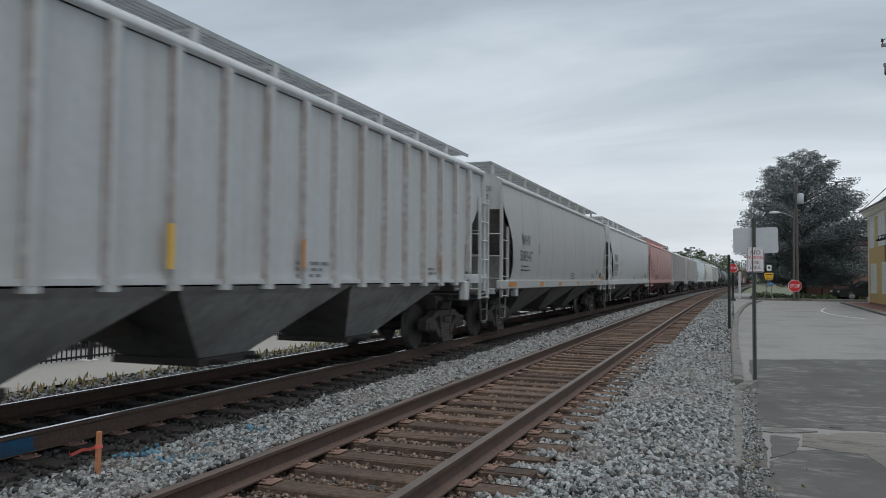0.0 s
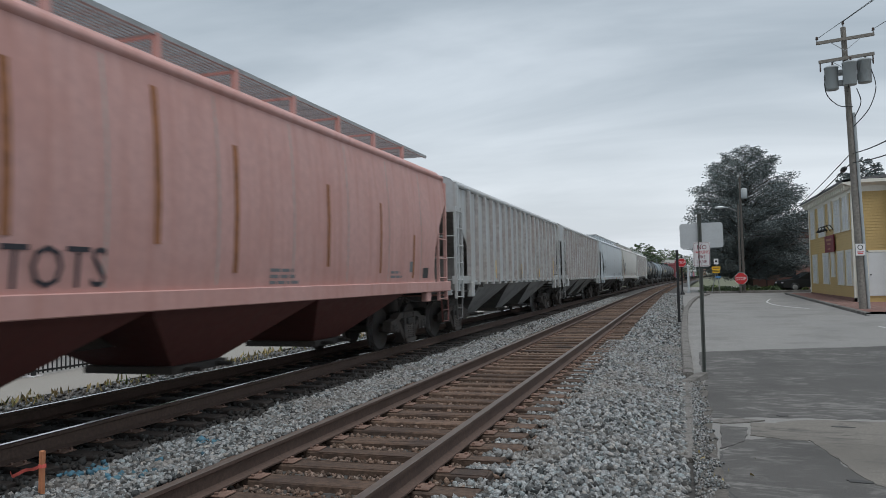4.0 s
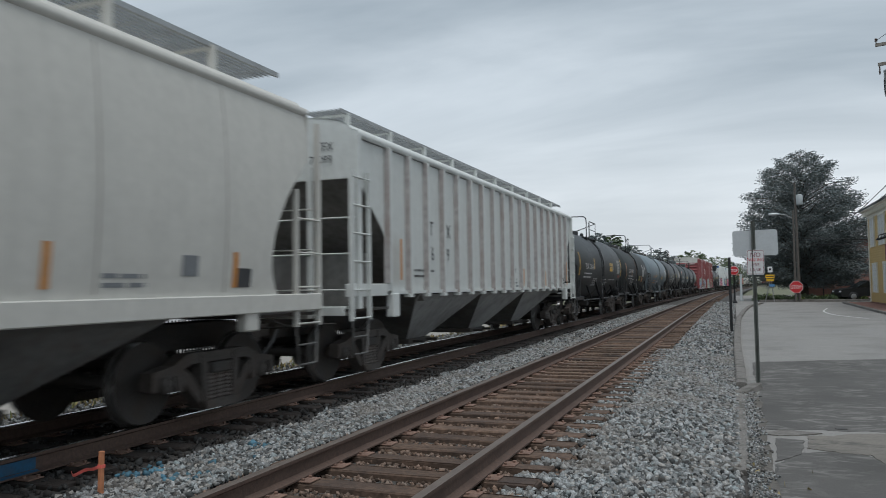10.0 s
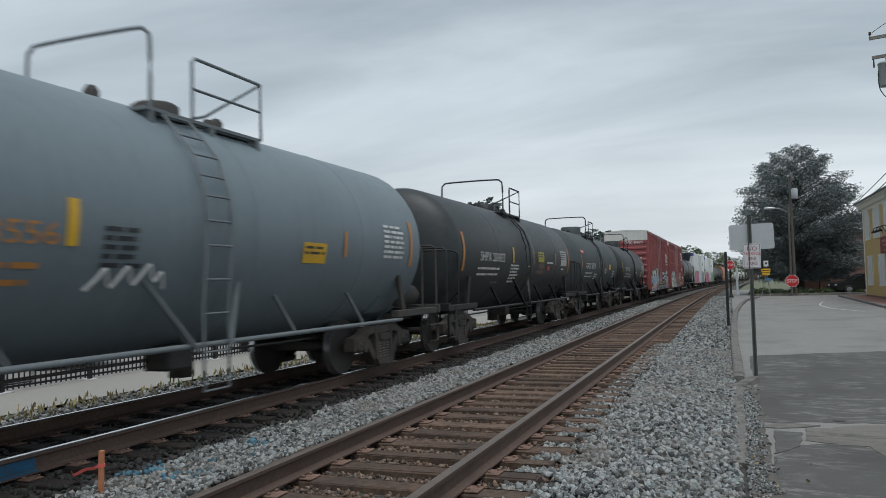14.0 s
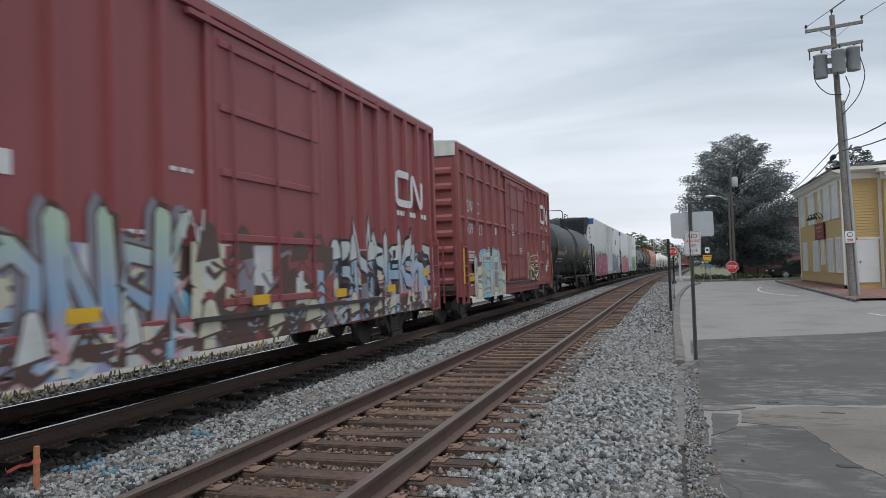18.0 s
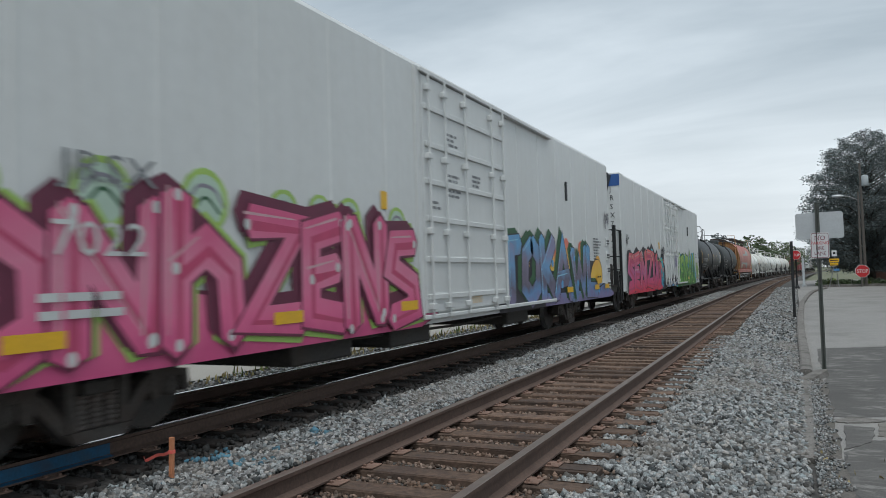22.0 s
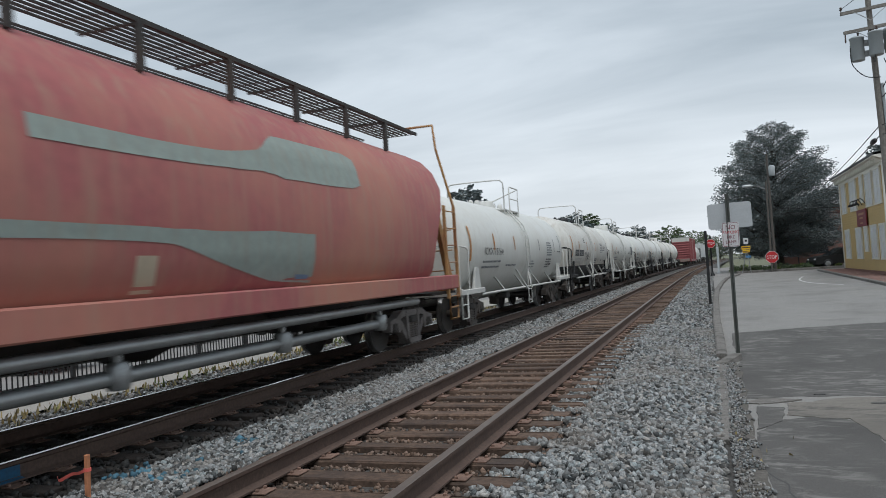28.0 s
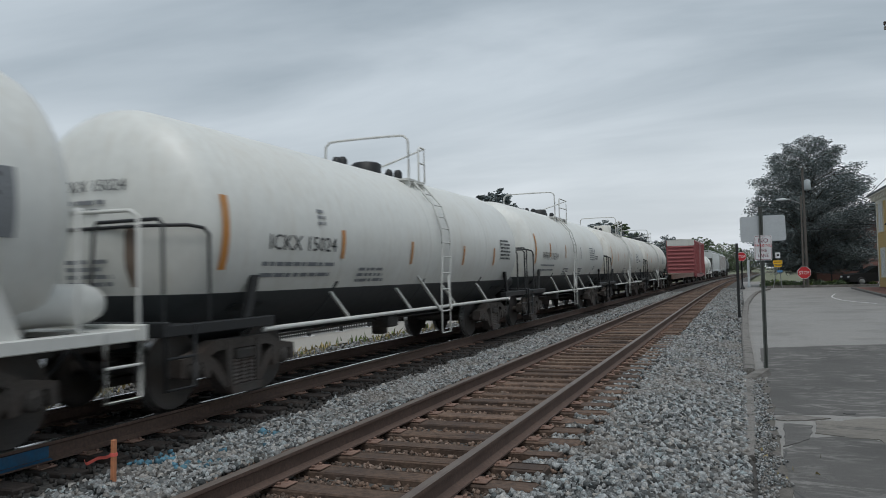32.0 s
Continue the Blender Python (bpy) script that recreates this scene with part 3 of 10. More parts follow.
def pavement():
    m = Mesh()
    ys = ys_along(-30, 90, 2.0, 4.0, 60)
    m.sheet([[(x, y, pave_z(y)) for x in (0.12, 3, 8, 16, 60)] for y in ys], smooth=False)
    part("road", m, ASPHALT, label="pale worn asphalt of a street and parking lot", kind="structure")
    rnd = random.Random(4)

    def slab(name, mat, edge, label, z):
        m = Mesh()
        m.poly([(x, y, pave_z(y) + z) for x, y in edge])
        for (x0, y0), (x1, y1) in zip(edge, edge[1:] + edge[:1]):
            m.poly([(x0, y0, pave_z(y0) + z), (x1, y1, pave_z(y1) + z), (x1, y1, pave_z(y1) - 0.02), (x0, y0, pave_z(y0) - 0.02)])
        return part(name, m, mat, label=label, kind="structure")

    def rough(x0, x1, y0, y1, n=26, amp=0.12, sd=1):
        """A ragged outline round a rectangle."""
        pts = [(x0 + (x1 - x0) * k / n, y0) for k in range(n)] + [(x1, y0 + (y1 - y0) * k / n) for k in range(n)]
        pts += [(x1 - (x1 - x0) * k / n, y1) for k in range(n)] + [(x0, y1 - (y1 - y0) * k / n) for k in range(n)]
        return [(x + amp * noise.noise((x * 1.9, y * 1.9, sd)), y + amp * noise.noise((x * 1.9, y * 1.9, sd + 9))) for x, y in pts]

    def ragged(pts, amp=0.06, sd=1.0, n=26):
        """A closed outline through corners, with uneven edges."""
        out = []
        for i, p in enumerate(pts):
            q = pts[(i + 1) % len(pts)]
            for k in range(n):
                x, y = p[0] + (q[0] - p[0]) * k / n, p[1] + (q[1] - p[1]) * k / n
                f = [noise.noise((x * 1.7, y * 1.7, sd + c)) + 0.6 * noise.noise((x * 5, y * 5, sd + c)) + 0.35 * noise.noise((x * 15, y * 15, sd + c)) for c in (0, 9)]
                out.append((x + 1.6 * amp * f[0], y + 3.0 * amp * f[1]))
        return out

    slab("asphalt_patch", SEALED, ragged([(0.34, 10.9), (2.6, 11.1), (26, 11.6), (26, 27.0), (5.1, 21.3), (2.6, 20.4), (0.36, 19.4)], 0.04, 2.0), "dark resurfaced asphalt", 0.004)
    slab("asphalt_patch", SEALED, ragged([(0.36, 8.8), (0.6, 9.4), (1.14, 9.7), (1.5, 9.4), (1.5, 8.3), (1.75, 7.4), (2.3, 5.5), (3.0, -8), (0.36, -8)], 0.05, 3.0), "dark resurfaced asphalt", 0.004)
    slab("asphalt_patch", SEALED, ragged([(2.2, 8.6), (2.9, 9.3), (5, 9.6), (26, 9.9), (26, -8), (3.6, -8), (2.6, 6.6)], 0.10, 6.0), "dark resurfaced asphalt", 0.004)
    slab("asphalt_patch", TAN, ragged([(0.8, 10.5), (1.67, 10.85), (26, 11.4), (26, 10.0), (5, 9.7), (2.9, 9.4), (2.15, 8.6), (2.4, 6.5), (3.2, 2), (2.8, 2), (2.2, 5.6), (1.75, 7.4), (1.5, 8.4), (1.35, 9.5), (0.75, 9.75)], 0.035, 5.0), "strip of worn pale asphalt", 0.008)
    slab("asphalt_patch", SEALED, ragged([(0.42, 10.25), (0.76, 10.2), (0.66, 9.4), (0.38, 8.9)], 0.02, 7.0, 12), "broken dark corner of asphalt", 0.012)
    slab("asphalt_patch", KERB, ragged([(0.30, 10.5), (0.48, 10.8), (1.0, 10.7), (0.8, 10.52), (0.46, 10.42)], 0.015, 8.0, 12), "pale broken edge of concrete", 0.015)
    for x, y, lx, ly, a in ((1.86, 10.45, 0.13, 0.04, -0.1), (1.5, 7.8, 0.10, 0.05, -0.3), (2.72, 14.46, 0.10, 0.03, 0.0), (0.42, 15.6, 0.12, 0.05, 0.5), (1.25, 11.1, 0.07, 0.03, 0.1)):
        pts = []
        for j in range(12):
            w = j / 12 * 6.283
            r = 1 + 0.7 * noise.noise((math.cos(w) * 2 + x, math.sin(w) * 2, 3))
            px, py = lx * r * math.cos(w), ly * r * math.sin(w)
            pts.append((x + px * math.cos(a) - py * math.sin(a), y + px * math.sin(a) + py * math.cos(a)))
        slab("pothole", CRACK, pts, "shallow dark pothole in worn asphalt", 0.0125)
    # cracks
    for pts in (((0.34, 8.7), (0.35, 8.1), (0.33, 7.5), (0.42, 7.05), (0.5, 6.68), (0.52, 6.0)), ((0.36, 19.4), (2.6, 20.45), (5.1, 21.35), (12, 23.4)), ((1.3, 13.0), (1.7, 12.8), (2.1, 12.9), (2.9, 12.7))):
        line = [Vector((p.x + 0.05 * noise.noise((p.x * 4, p.y * 4, 2)), p.y + 0.05 * noise.noise((p.x * 4, p.y * 4, 8)), pave_z(p.y) + 0.0052)) for p in spline([(*p, 0) for p in pts], 10)]
        m = Mesh()
        m.sheet([[p + Vector((-0.007, -0.006, 0)), p + Vector((0.007, 0.006, 0))] for p in line])
        part("crack", m, CRACK, label="thin dark crack in the asphalt", kind="structure")
    # painted lines on the street
    for pts in (((1.06, 49.9), (3.5, 52.0), (6.2, 54.0)), ((6.04, 27.47), (6.25, 26.12)), ((5.6, 38.34), (4.68, 41.2), (4.5, 45), (5.08, 49.1))):
        line = spline([(*p, 0) for p in pts], 10)
        m = Mesh()
        for i, p in enumerate(line):
            p.z = pave_z(p.y) + 0.008
        m.sheet([[p + Vector((-0.05, -0.07, 0)), p + Vector((0.05, 0.07, 0))] for p in line])
        part("road_marking", m, LINE, label="faded white road marking", kind="structure")
    # the strip of dirt and grit between kerb and asphalt
    slab("dirt_strip", DIRT, ragged([(0.10, 3), (0.34, 3), (0.34, 14.2), (0.10, 14.2)], 0.035, 12.0, 60), "bare dirt beside the kerb", 0.016)


pavement()
stones("grit", 5200, (0.08, 0.44, 4.0, 14.3), (0.004, 0.019), STONE, "grit and small stones washed against the kerb", seed=21, lift=0.02, skip=lambda x, y: x > 0.30 + 0.14 * noise.noise((y * 2.5, 0, 3)) + 0.08 * noise.noise((x * 9, y * 9, 5)))


def kerb():
    k = thing("kerb", "weathered low concrete kerb beside the ballast", "kerb", kind="structure")
    runs = [((0.02, 8.3), (0.06, 10.6)), ((0.06, 10.62), (0.07, 12.4)), ((0.07, 12.42), (0.10, 14.1)), ((0.12, 14.9), (0.12, 17.8)), ((0.12, 17.82), (0.10, 21.0)), ((0.10, 21.02), (0.10, 25.0)),
            ((0.10, 25.02), (0.14, 31.0)), ((0.14, 31.02), (0.25, 38.0)), ((0.25, 38.02), (0.6, 46.0)), ((0.6, 46.02), (1.0, 52.0)), ((1.0, 52.02), (1.9, 57.5))]
    for i, (a, b) in enumerate(runs):
        h = 0.035 if i < 3 else 0.11
        m, d = Mesh(), (Vector((*b, 0)) - Vector((*a, 0)))
        n = max(2, int(d.length / 0.6))
        rows = []
        for j in range(n + 1):
            p = Vector((*a, 0)) + d * j / n
            z = pave_z(p.y)
            wob = 0.012 * noise.noise((p.y * 1.3, i, 0))
            rows.append([(p.x - 0.13 + wob, p.y, z - 0.1), (p.x - 0.125 + wob, p.y, z + h - 0.02), (p.x - 0.09 + wob, p.y, z + h), (p.x + 0.04 + wob, p.y, z + h), (p.x + 0.075 + wob, p.y, z + h - 0.03), (p.x + 0.085 + wob, p.y, z - 0.1)])
        m.sheet(rows, smooth=False)
        m.poly(rows[0][::-1]).poly(rows[-1])
        part("kerb_stone", m, KERB, k)
    # a slipped, tilted piece by the sign post
    m = Mesh().box(-0.11, 0.11, -0.42, 0.42, -0.08, 0.06, bevel=0.02)
    part("kerb_stone", m, KERB, k, "broken kerb piece, tipped out of line", at=pose(0.20, 14.45, pave_z(14) + 0.03, 4, -8, -20))


kerb()
track("near_track", NEAR_X, "near railway track, rusty rails on weathered wooden ties", TIE, HEAD, 5.847, 200, 24, 3)
track("far_track", FAR_X, "far railway track under the train, ties dark with oil and painted shade", TIE_DARK, BRIGHT, 5.70, 90, 18, 8)
# blue paint on the foot of the far track's rail
tagged(part("paint_mark", Mesh().box(-0.004, 0.004, -0.62, 0.62, -0.055, 0.05), BLUE, at=pose(FAR_X + GAUGE / 2 + 0.035 + 0.017, 4.68, -0.098)), label="blue marking paint sprayed on the rail web", category="paint mark")
tagged(part("paint_mark", Mesh().box(-0.022, 0.022, -0.62, 0.62, -0.002, 0.002), BLUE, at=pose(FAR_X + GAUGE / 2 + 0.085, 4.68, -0.164, 0, 14, 0)), label="blue marking paint sprayed on the rail foot", category="paint mark")


# ---- freight cars. In a car's space y runs along the track (the leading end is at -y), x points to the near side, z up from the rail head ----
CARS = []
WHEELSETS = []
SHARED = {}


def shared(key, build):
    if key not in SHARED:
        SHARED[key] = build()
    return SHARED[key]


def wheelset_mesh():
    m = Mesh()
    for s in (-1, 1):
        prof = [(0.09, 0.065), (0.15, 0.06), (0.36, 0.035), (0.40, 0.065), (0.447, 0.065)]
        m.lathe([(r, s * (0.71 + a)) for r, a in prof], (0, 0, 0), "x", 28)
        m.lathe([(r, s * (0.71 + a)) for r, a in [(0.447, 0.065), (0.457, -0.03)]], (0, 0, 0), "x", 28, mi=1)
        m.lathe([(r, s * (0.71 + a)) for r, a in [(0.457, -0.03), (0.482, -0.045), (0.480, -0.062), (0.40, -0.065), (0.35, -0.03), (0.15, -0.03), (0.10, -0.06)]], (0, 0, 0), "x", 28)
        m.lathe([(0.085, s * 0.72), (0.085, s * 0.93), (0.11, s * 0.94), (0.11, s * 1.10), (0.07, s * 1.13), (0.0, s * 1.13)], (0, 0, 0), "x", 14, mi=2)
        for k in range(3):
            w = k * 2.094
            m.box(s * 1.125 - 0.02, s * 1.125 + 0.02, 0.055 * math.cos(w) - 0.014, 0.055 * math.cos(w) + 0.014, 0.055 * math.sin(w) - 0.014, 0.055 * math.sin(w) + 0.014, mi=2)
    m.lathe([(0.085, -0.72), (0.075, 0), (0.085, 0.72)], (0, 0, 0), "x", 12)
    return m.data("wheelset", [WHEEL, TREAD, CAST])


def side_frame_mesh(mat):
    m = Mesh()
    a, b = -0.09, 0.09
    for s in (-1, 1):
        m.prism([(s * 0.72, 0.66), (s * 1.12, 0.60), (s * 1.14, 0.40), (s * 1.06, 0.38), (s * 1.03, 0.54), (s * 0.78, 0.54), (s * 0.74, 0.36), (s * 0.64, 0.34), (s * 0.60, 0.58)], a, b, "x")
        m.prism([(s * 0.66, 0.62), (s * 0.62, 0.44), (s * 0.30, 0.12), (s * 0.24, 0.20), (s * 0.50, 0.52)], a * 0.9, b * 0.9, "x")
        m.prism([(s * 0.36, 0.74), (s * 0.24, 0.74), (s * 0.22, 0.16), (s * 0.31, 0.16)], a * 1.15, b * 1.15, "x")
    m.prism([(-0.86, 0.62), (-0.55, 0.76), (0.55, 0.76), (0.86, 0.62), (0.84, 0.52), (0.5, 0.64), (-0.5, 0.64), (-0.84, 0.52)], a, b, "x")
    m.prism([(-0.34, 0.20), (0.34, 0.20), (0.28, 0.10), (-0.28, 0.10)], a * 1.5, b * 1.5, "x")
    return m.data("side_frame", [mat])


def springs_mesh():
    m, prof = Mesh(), []
    for k in range(7):
        prof += [(0.056, 0.20 + k * 0.045), (0.073, 0.212 + k * 0.045), (0.073, 0.226 + k * 0.045), (0.056, 0.238 + k * 0.045)]
    m.lathe(prof, (0, 0, 0), "z", 10)
    return m.data("spring", [SPRING])


def bolster_mesh():
    m = Mesh()
    m.box(-0.95, 0.95, -0.21, 0.21, 0.50, 0.68, bevel=0.03)
    m.box(-1.16, -0.9, -0.18, 0.18, 0.50, 0.63, bevel=0.02).box(0.9, 1.16, -0.18, 0.18, 0.50, 0.63, bevel=0.02)
    m.lathe([(0.0, 0.80), (0.2, 0.80), (0.2, 0.66)], (0, 0, 0), "z", 16)
    for s in (-1, 1):
        m.box(-0.8, 0.8, s * 0.36 - 0.06, s * 0.36 + 0.06, 0.33, 0.45)
        for x in (-0.72, 0.72):
            m.box(x - 0.06, x + 0.06, s * 0.38 - 0.03, s * 0.38 + 0.05, 0.30, 0.58)
    return m.data("bolster", [UNDER])


def truck(car, y, mat=None):
    mat = mat or CAST
    for s in (-1, 1):
        part("side_frame", shared(("side_frame", mat.name), lambda: side_frame_mesh(mat)), None, car, "cast steel truck side frame", at=pose(s * 1.02, y, 0))
        for d in (-0.16, 0.0, 0.16):
            part("spring", shared("springs", springs_mesh), None, car, "worn coil spring", at=pose(s * 1.06, y + d, 0))
    part("bolster", shared("bolster", bolster_mesh), None, car, at=pose(0, y, 0))
    for s in (-1, 1):
        w = part("wheelset", shared("wheelset", wheelset_mesh), None, car, "steel wheels on an axle", at=pose(0, y + s * 0.889, 0.457))
        WHEELSETS.append((car, w, y + s * 0.889))


def coupler(car, y, s):
    """Coupler and brake hose at an end; s is the way out."""
    m = Mesh()
    m.box(-0.09, 0.09, min(y - 0.3 * s, y + 0.42 * s), max(y - 0.3 * s, y + 0.42 * s), 0.76, 0.94)
    m.prism([(-0.16, y + 0.40 * s), (0.18, y + 0.40 * s), (0.16, y + 0.62 * s), (0.04, y + 0.68 * s), (-0.02, y + 0.56 * s), (-0.14, y + 0.60 * s)], 0.70, 1.0, "z")
    part("coupler", m, CAST, car)
    h = Mesh().tube(spline([(0.35, y + 0.05 * s, 0.85), (0.36, y + 0.25 * s, 0.66), (0.30, y + 0.5 * s, 0.45), (0.18, y + 0.68 * s, 0.42)], 5), 0.028, 6)
    part("brake_hose", h, BLACK, car)


def ladder(car, name, a, b, z0, z1, n, mat, out=0.02, label=""):
    """Two stiles at a and b (x, y), with n rungs between."""
    m = Mesh()
    for x, y in (a, b):
        m.box(x - 0.03, x + 0.03, y - 0.03, y + 0.03, z0, z1)
    lad = part(name, m, mat, car, label)
    for k in range(n):
        z = z0 + 0.04 + (z1 - z0 - 0.16) * k / max(1, n - 1)
        part("rung", Mesh().tube([(a[0] + out, a[1], z), (b[0] + out, b[1], z)], 0.014, 6), mat, lad)
    return lad


def fitted(text, size, width):
    """Letters of a size, drawn out or in to a width."""
    vv, ff = lettering(text, size)
    a, b = min(v[0] for v in vv), max(v[0] for v in vv)
    return [((x - a) * width / (b - a), y) for x, y in vv], ff


def letters(car, text, size, y, z, surface_at, mat, wide=0.85, name="lettering", label="", width=0.0):
    """Stencilled letters laid on a side: surface_at(z) gives x of the side at that height."""
    vv, ff = fitted(text, size, width) if width else lettering(text, size, wide)
    if not vv:
        return None
    m = Mesh().add([(surface_at(z + b), y + a, z + b) for a, b in vv], ff)
    return part(name, m, mat, car, label or "stencilled " + " ".join(text.split()))


def round_letters(car, text, size, y, z, rad, zc, mat, width=2.0, label=""):
    """The same on a tank's round side, cut into low strips so that they follow the curve."""
    vv, ff = fitted(text, size, width)
    bm = bmesh.new()
    vs = [bm.verts.new((a, b, 0)) for a, b in vv]
    for f in ff:
        try:
            bm.faces.new([vs[i] for i in f])
        except ValueError:
            pass
    for k in range(1, 6):
        bmesh.ops.bisect_plane(bm, geom=bm.verts[:] + bm.edges[:] + bm.faces[:], plane_co=(0, size * 0.72 * k / 6, 0), plane_no=(0, 1, 0))
    for v in bm.verts:
        w = math.asin(max(-1, min(1, (z - zc) / rad))) + v.co.y / rad
        v.co = (rad * math.cos(w), y + v.co.x, zc + rad * math.sin(w))
    me = bpy.data.meshes.new("lettering")
    bm.to_mesh(me)
    bm.free()
    me.materials.append(mat)
    return part("lettering", me, None, car, label or "stencilled " + text)


def small_print(car, y, z, w, rows, at, mat, step=0.085, h=0.045, seed=0, label="rows of small stencilled data, too small to read"):
    """Rows of tiny print as broken bars; at(y, z) gives the place on the side."""
    rnd, m = random.Random(seed), Mesh()
    for r in range(rows):
        x = 0.0
        end = w * rnd.uniform(0.7, 1.0)
        while x < end:
            d = min(rnd.uniform(0.08, 0.28), end - x)
            m.add([at(y + x, z - r * step), at(y + x + d, z - r * step), at(y + x + d, z - r * step - h), at(y + x, z - r * step - h)], [(0, 1, 2, 3)])
            x += d + rnd.uniform(0.03, 0.06)
    return part("small_print", m, mat, car, label)


def patch(car, name, y0, y1, z0, z1, at, mat, label=""):
    n = max(1, int((z1 - z0) / 0.09))
    m = Mesh().sheet([[at(y0, z0 + (z1 - z0) * k / n), at(y1, z0 + (z1 - z0) * k / n)] for k in range(n + 1)])
    return part(name, m, mat, car, label)


def end_gear(car, y, s, mat, deck_z=1.12, half=1.45):
    """End sill, platform, striker and uncoupling lever at an end."""
    m = Mesh()
    m.box(-half, half, min(y, y - 0.16 * s), max(y, y - 0.16 * s), deck_z - 0.14, deck_z, bevel=0.01)
    part("end_sill", m, mat, car)
    part("uncoupling_lever", Mesh().tube([(1.35, y + 0.06 * s, deck_z - 0.25), (0.5, y + 0.08 * s, deck_z - 0.28), (0.1, y + 0.2 * s, deck_z - 0.12)], 0.012, 5), UNDER, car)
    coupler(car, y, s)


def centre_sill(car, y0, y1, z0=0.72, z1=1.05):
    m = Mesh().box(-0.22, 0.22, y0, y1, z0, z1)
    part("centre_sill", m, UNDER, car)


def bays(car, length, mat, side_mat, sill_z=1.30, top_half=1.5, ends=2.5, n=3, low=0.42):
    """The hoppers under the body, each with its outlet gate."""
    lo, hi = -length / 2 + ends, length / 2 - ends
    w = (hi - lo) / n
    for k in range(n):
        c = lo + w * (k + 0.5)
        m = Mesh()
        a, b, z1, z0 = w / 2, 0.52, sill_z, low
        top = [(-top_half, c - a, z1), (top_half, c - a, z1), (top_half, c + a, z1), (-top_half, c + a, z1)]
        mid = [(-top_half * 0.92, c - a * 0.93, z1 - 0.10), (top_half * 0.92, c - a * 0.93, z1 - 0.10), (top_half * 0.92, c + a * 0.93, z1 - 0.10), (-top_half * 0.92, c + a * 0.93, z1 - 0.10)]
        bot = [(-0.62, c - b, z0), (0.62, c - b, z0), (0.62, c + b, z0), (-0.62, c + b, z0)]
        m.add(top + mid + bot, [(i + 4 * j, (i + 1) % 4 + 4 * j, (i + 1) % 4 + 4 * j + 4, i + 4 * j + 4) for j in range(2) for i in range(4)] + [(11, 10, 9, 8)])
        # outer faces take the lit colour, faces between the bays the shaded one
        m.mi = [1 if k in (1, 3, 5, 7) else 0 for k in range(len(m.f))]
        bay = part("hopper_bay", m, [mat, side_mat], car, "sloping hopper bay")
        g = Mesh().box(-0.70, 0.70, c - b - 0.08, c + b + 0.08, low - 0.10, low, bevel=0.01)
        g.tube([(0.68, c - 0.35, low - 0.05), (0.95, c - 0.35, low - 0.05)], 0.03, 6).tube([(0.68, c + 0.35, low - 0.05), (0.95, c + 0.35, low - 0.05)], 0.03, 6)
        part("outlet_gate", g, UNDER, bay)


def roof_walk(car, length, z, x0, x1, mat, post_mat, post_from, step=1.62, both=True):
    """Open grating walkways along the roof on short posts."""
    for s in ((1, -1) if both else (1,)):
        m = Mesh()
        n = 9
        for k in range(n):
            x = x0 + (x1 - x0) * k / (n - 1)
            m.box(s * x - 0.012, s * x + 0.012, -length / 2, length / 2, z - 0.02, z + 0.008)
        y = -length / 2
        while y < length / 2:
            m.box(min(s * x0, s * x1), max(s * x0, s * x1), y - 0.012, y + 0.012, z - 0.024, z - 0.012)
            y += 0.42
        m.box(s * x1 - 0.02, s * x1 + 0.02, -length / 2, length / 2, z - 0.05, z + 0.01)
        walkway = part("roof_walkway", m, mat, car, "open steel grating walkway along the roof")
        if s > 0 or both:
            k, y = 0, -length / 2 + 0.25
            while y < length / 2:
                p = Mesh().box(s * x1 - 0.035, s * x1 + 0.035, y - 0.045, y + 0.045, post_from, z - 0.02)
                p.bar((s * x1, y, z - 0.05), (s * x0, y, z - 0.05), 0.05, 0.03)
                part("walkway_post", p, post_mat, walkway)
                y += step


def hopper_shell(length, prof, cut, ny=14):
    """The side sheet from sill to eave: prof is x over z, cut the slope-cut end, y over z."""
    zs = sorted({round(z, 3) for z in [1.40, 1.5, 1.62, 1.75, 1.92, 2.15, 2.4, 2.65, 2.9, 3.1, 3.24, 3.5, 3.70, 3.80]})
    rows = []
    for z in zs:
        a = -length / 2 + float(np.interp(z, [c[0] for c in cut], [c[1] for c in cut]))
        x = float(np.interp(z, [p[0] for p in prof], [p[1] for p in prof]))
        rows.append([(x, a + (-2 * a) * j / ny, z) for j in range(ny + 1)])
    return rows


def split_letters(car, text, size, length, z, ink):
    """A mark spaced in pairs, so that it stands clear between the side posts."""
    for k in range(0, len(text), 2):
        letters(car, text[k:k + 2], size, length / 2 - 1.10 - 0.845 * (15 - k // 2) + 0.14, z, lambda q: 1.508, ink, 0.85)


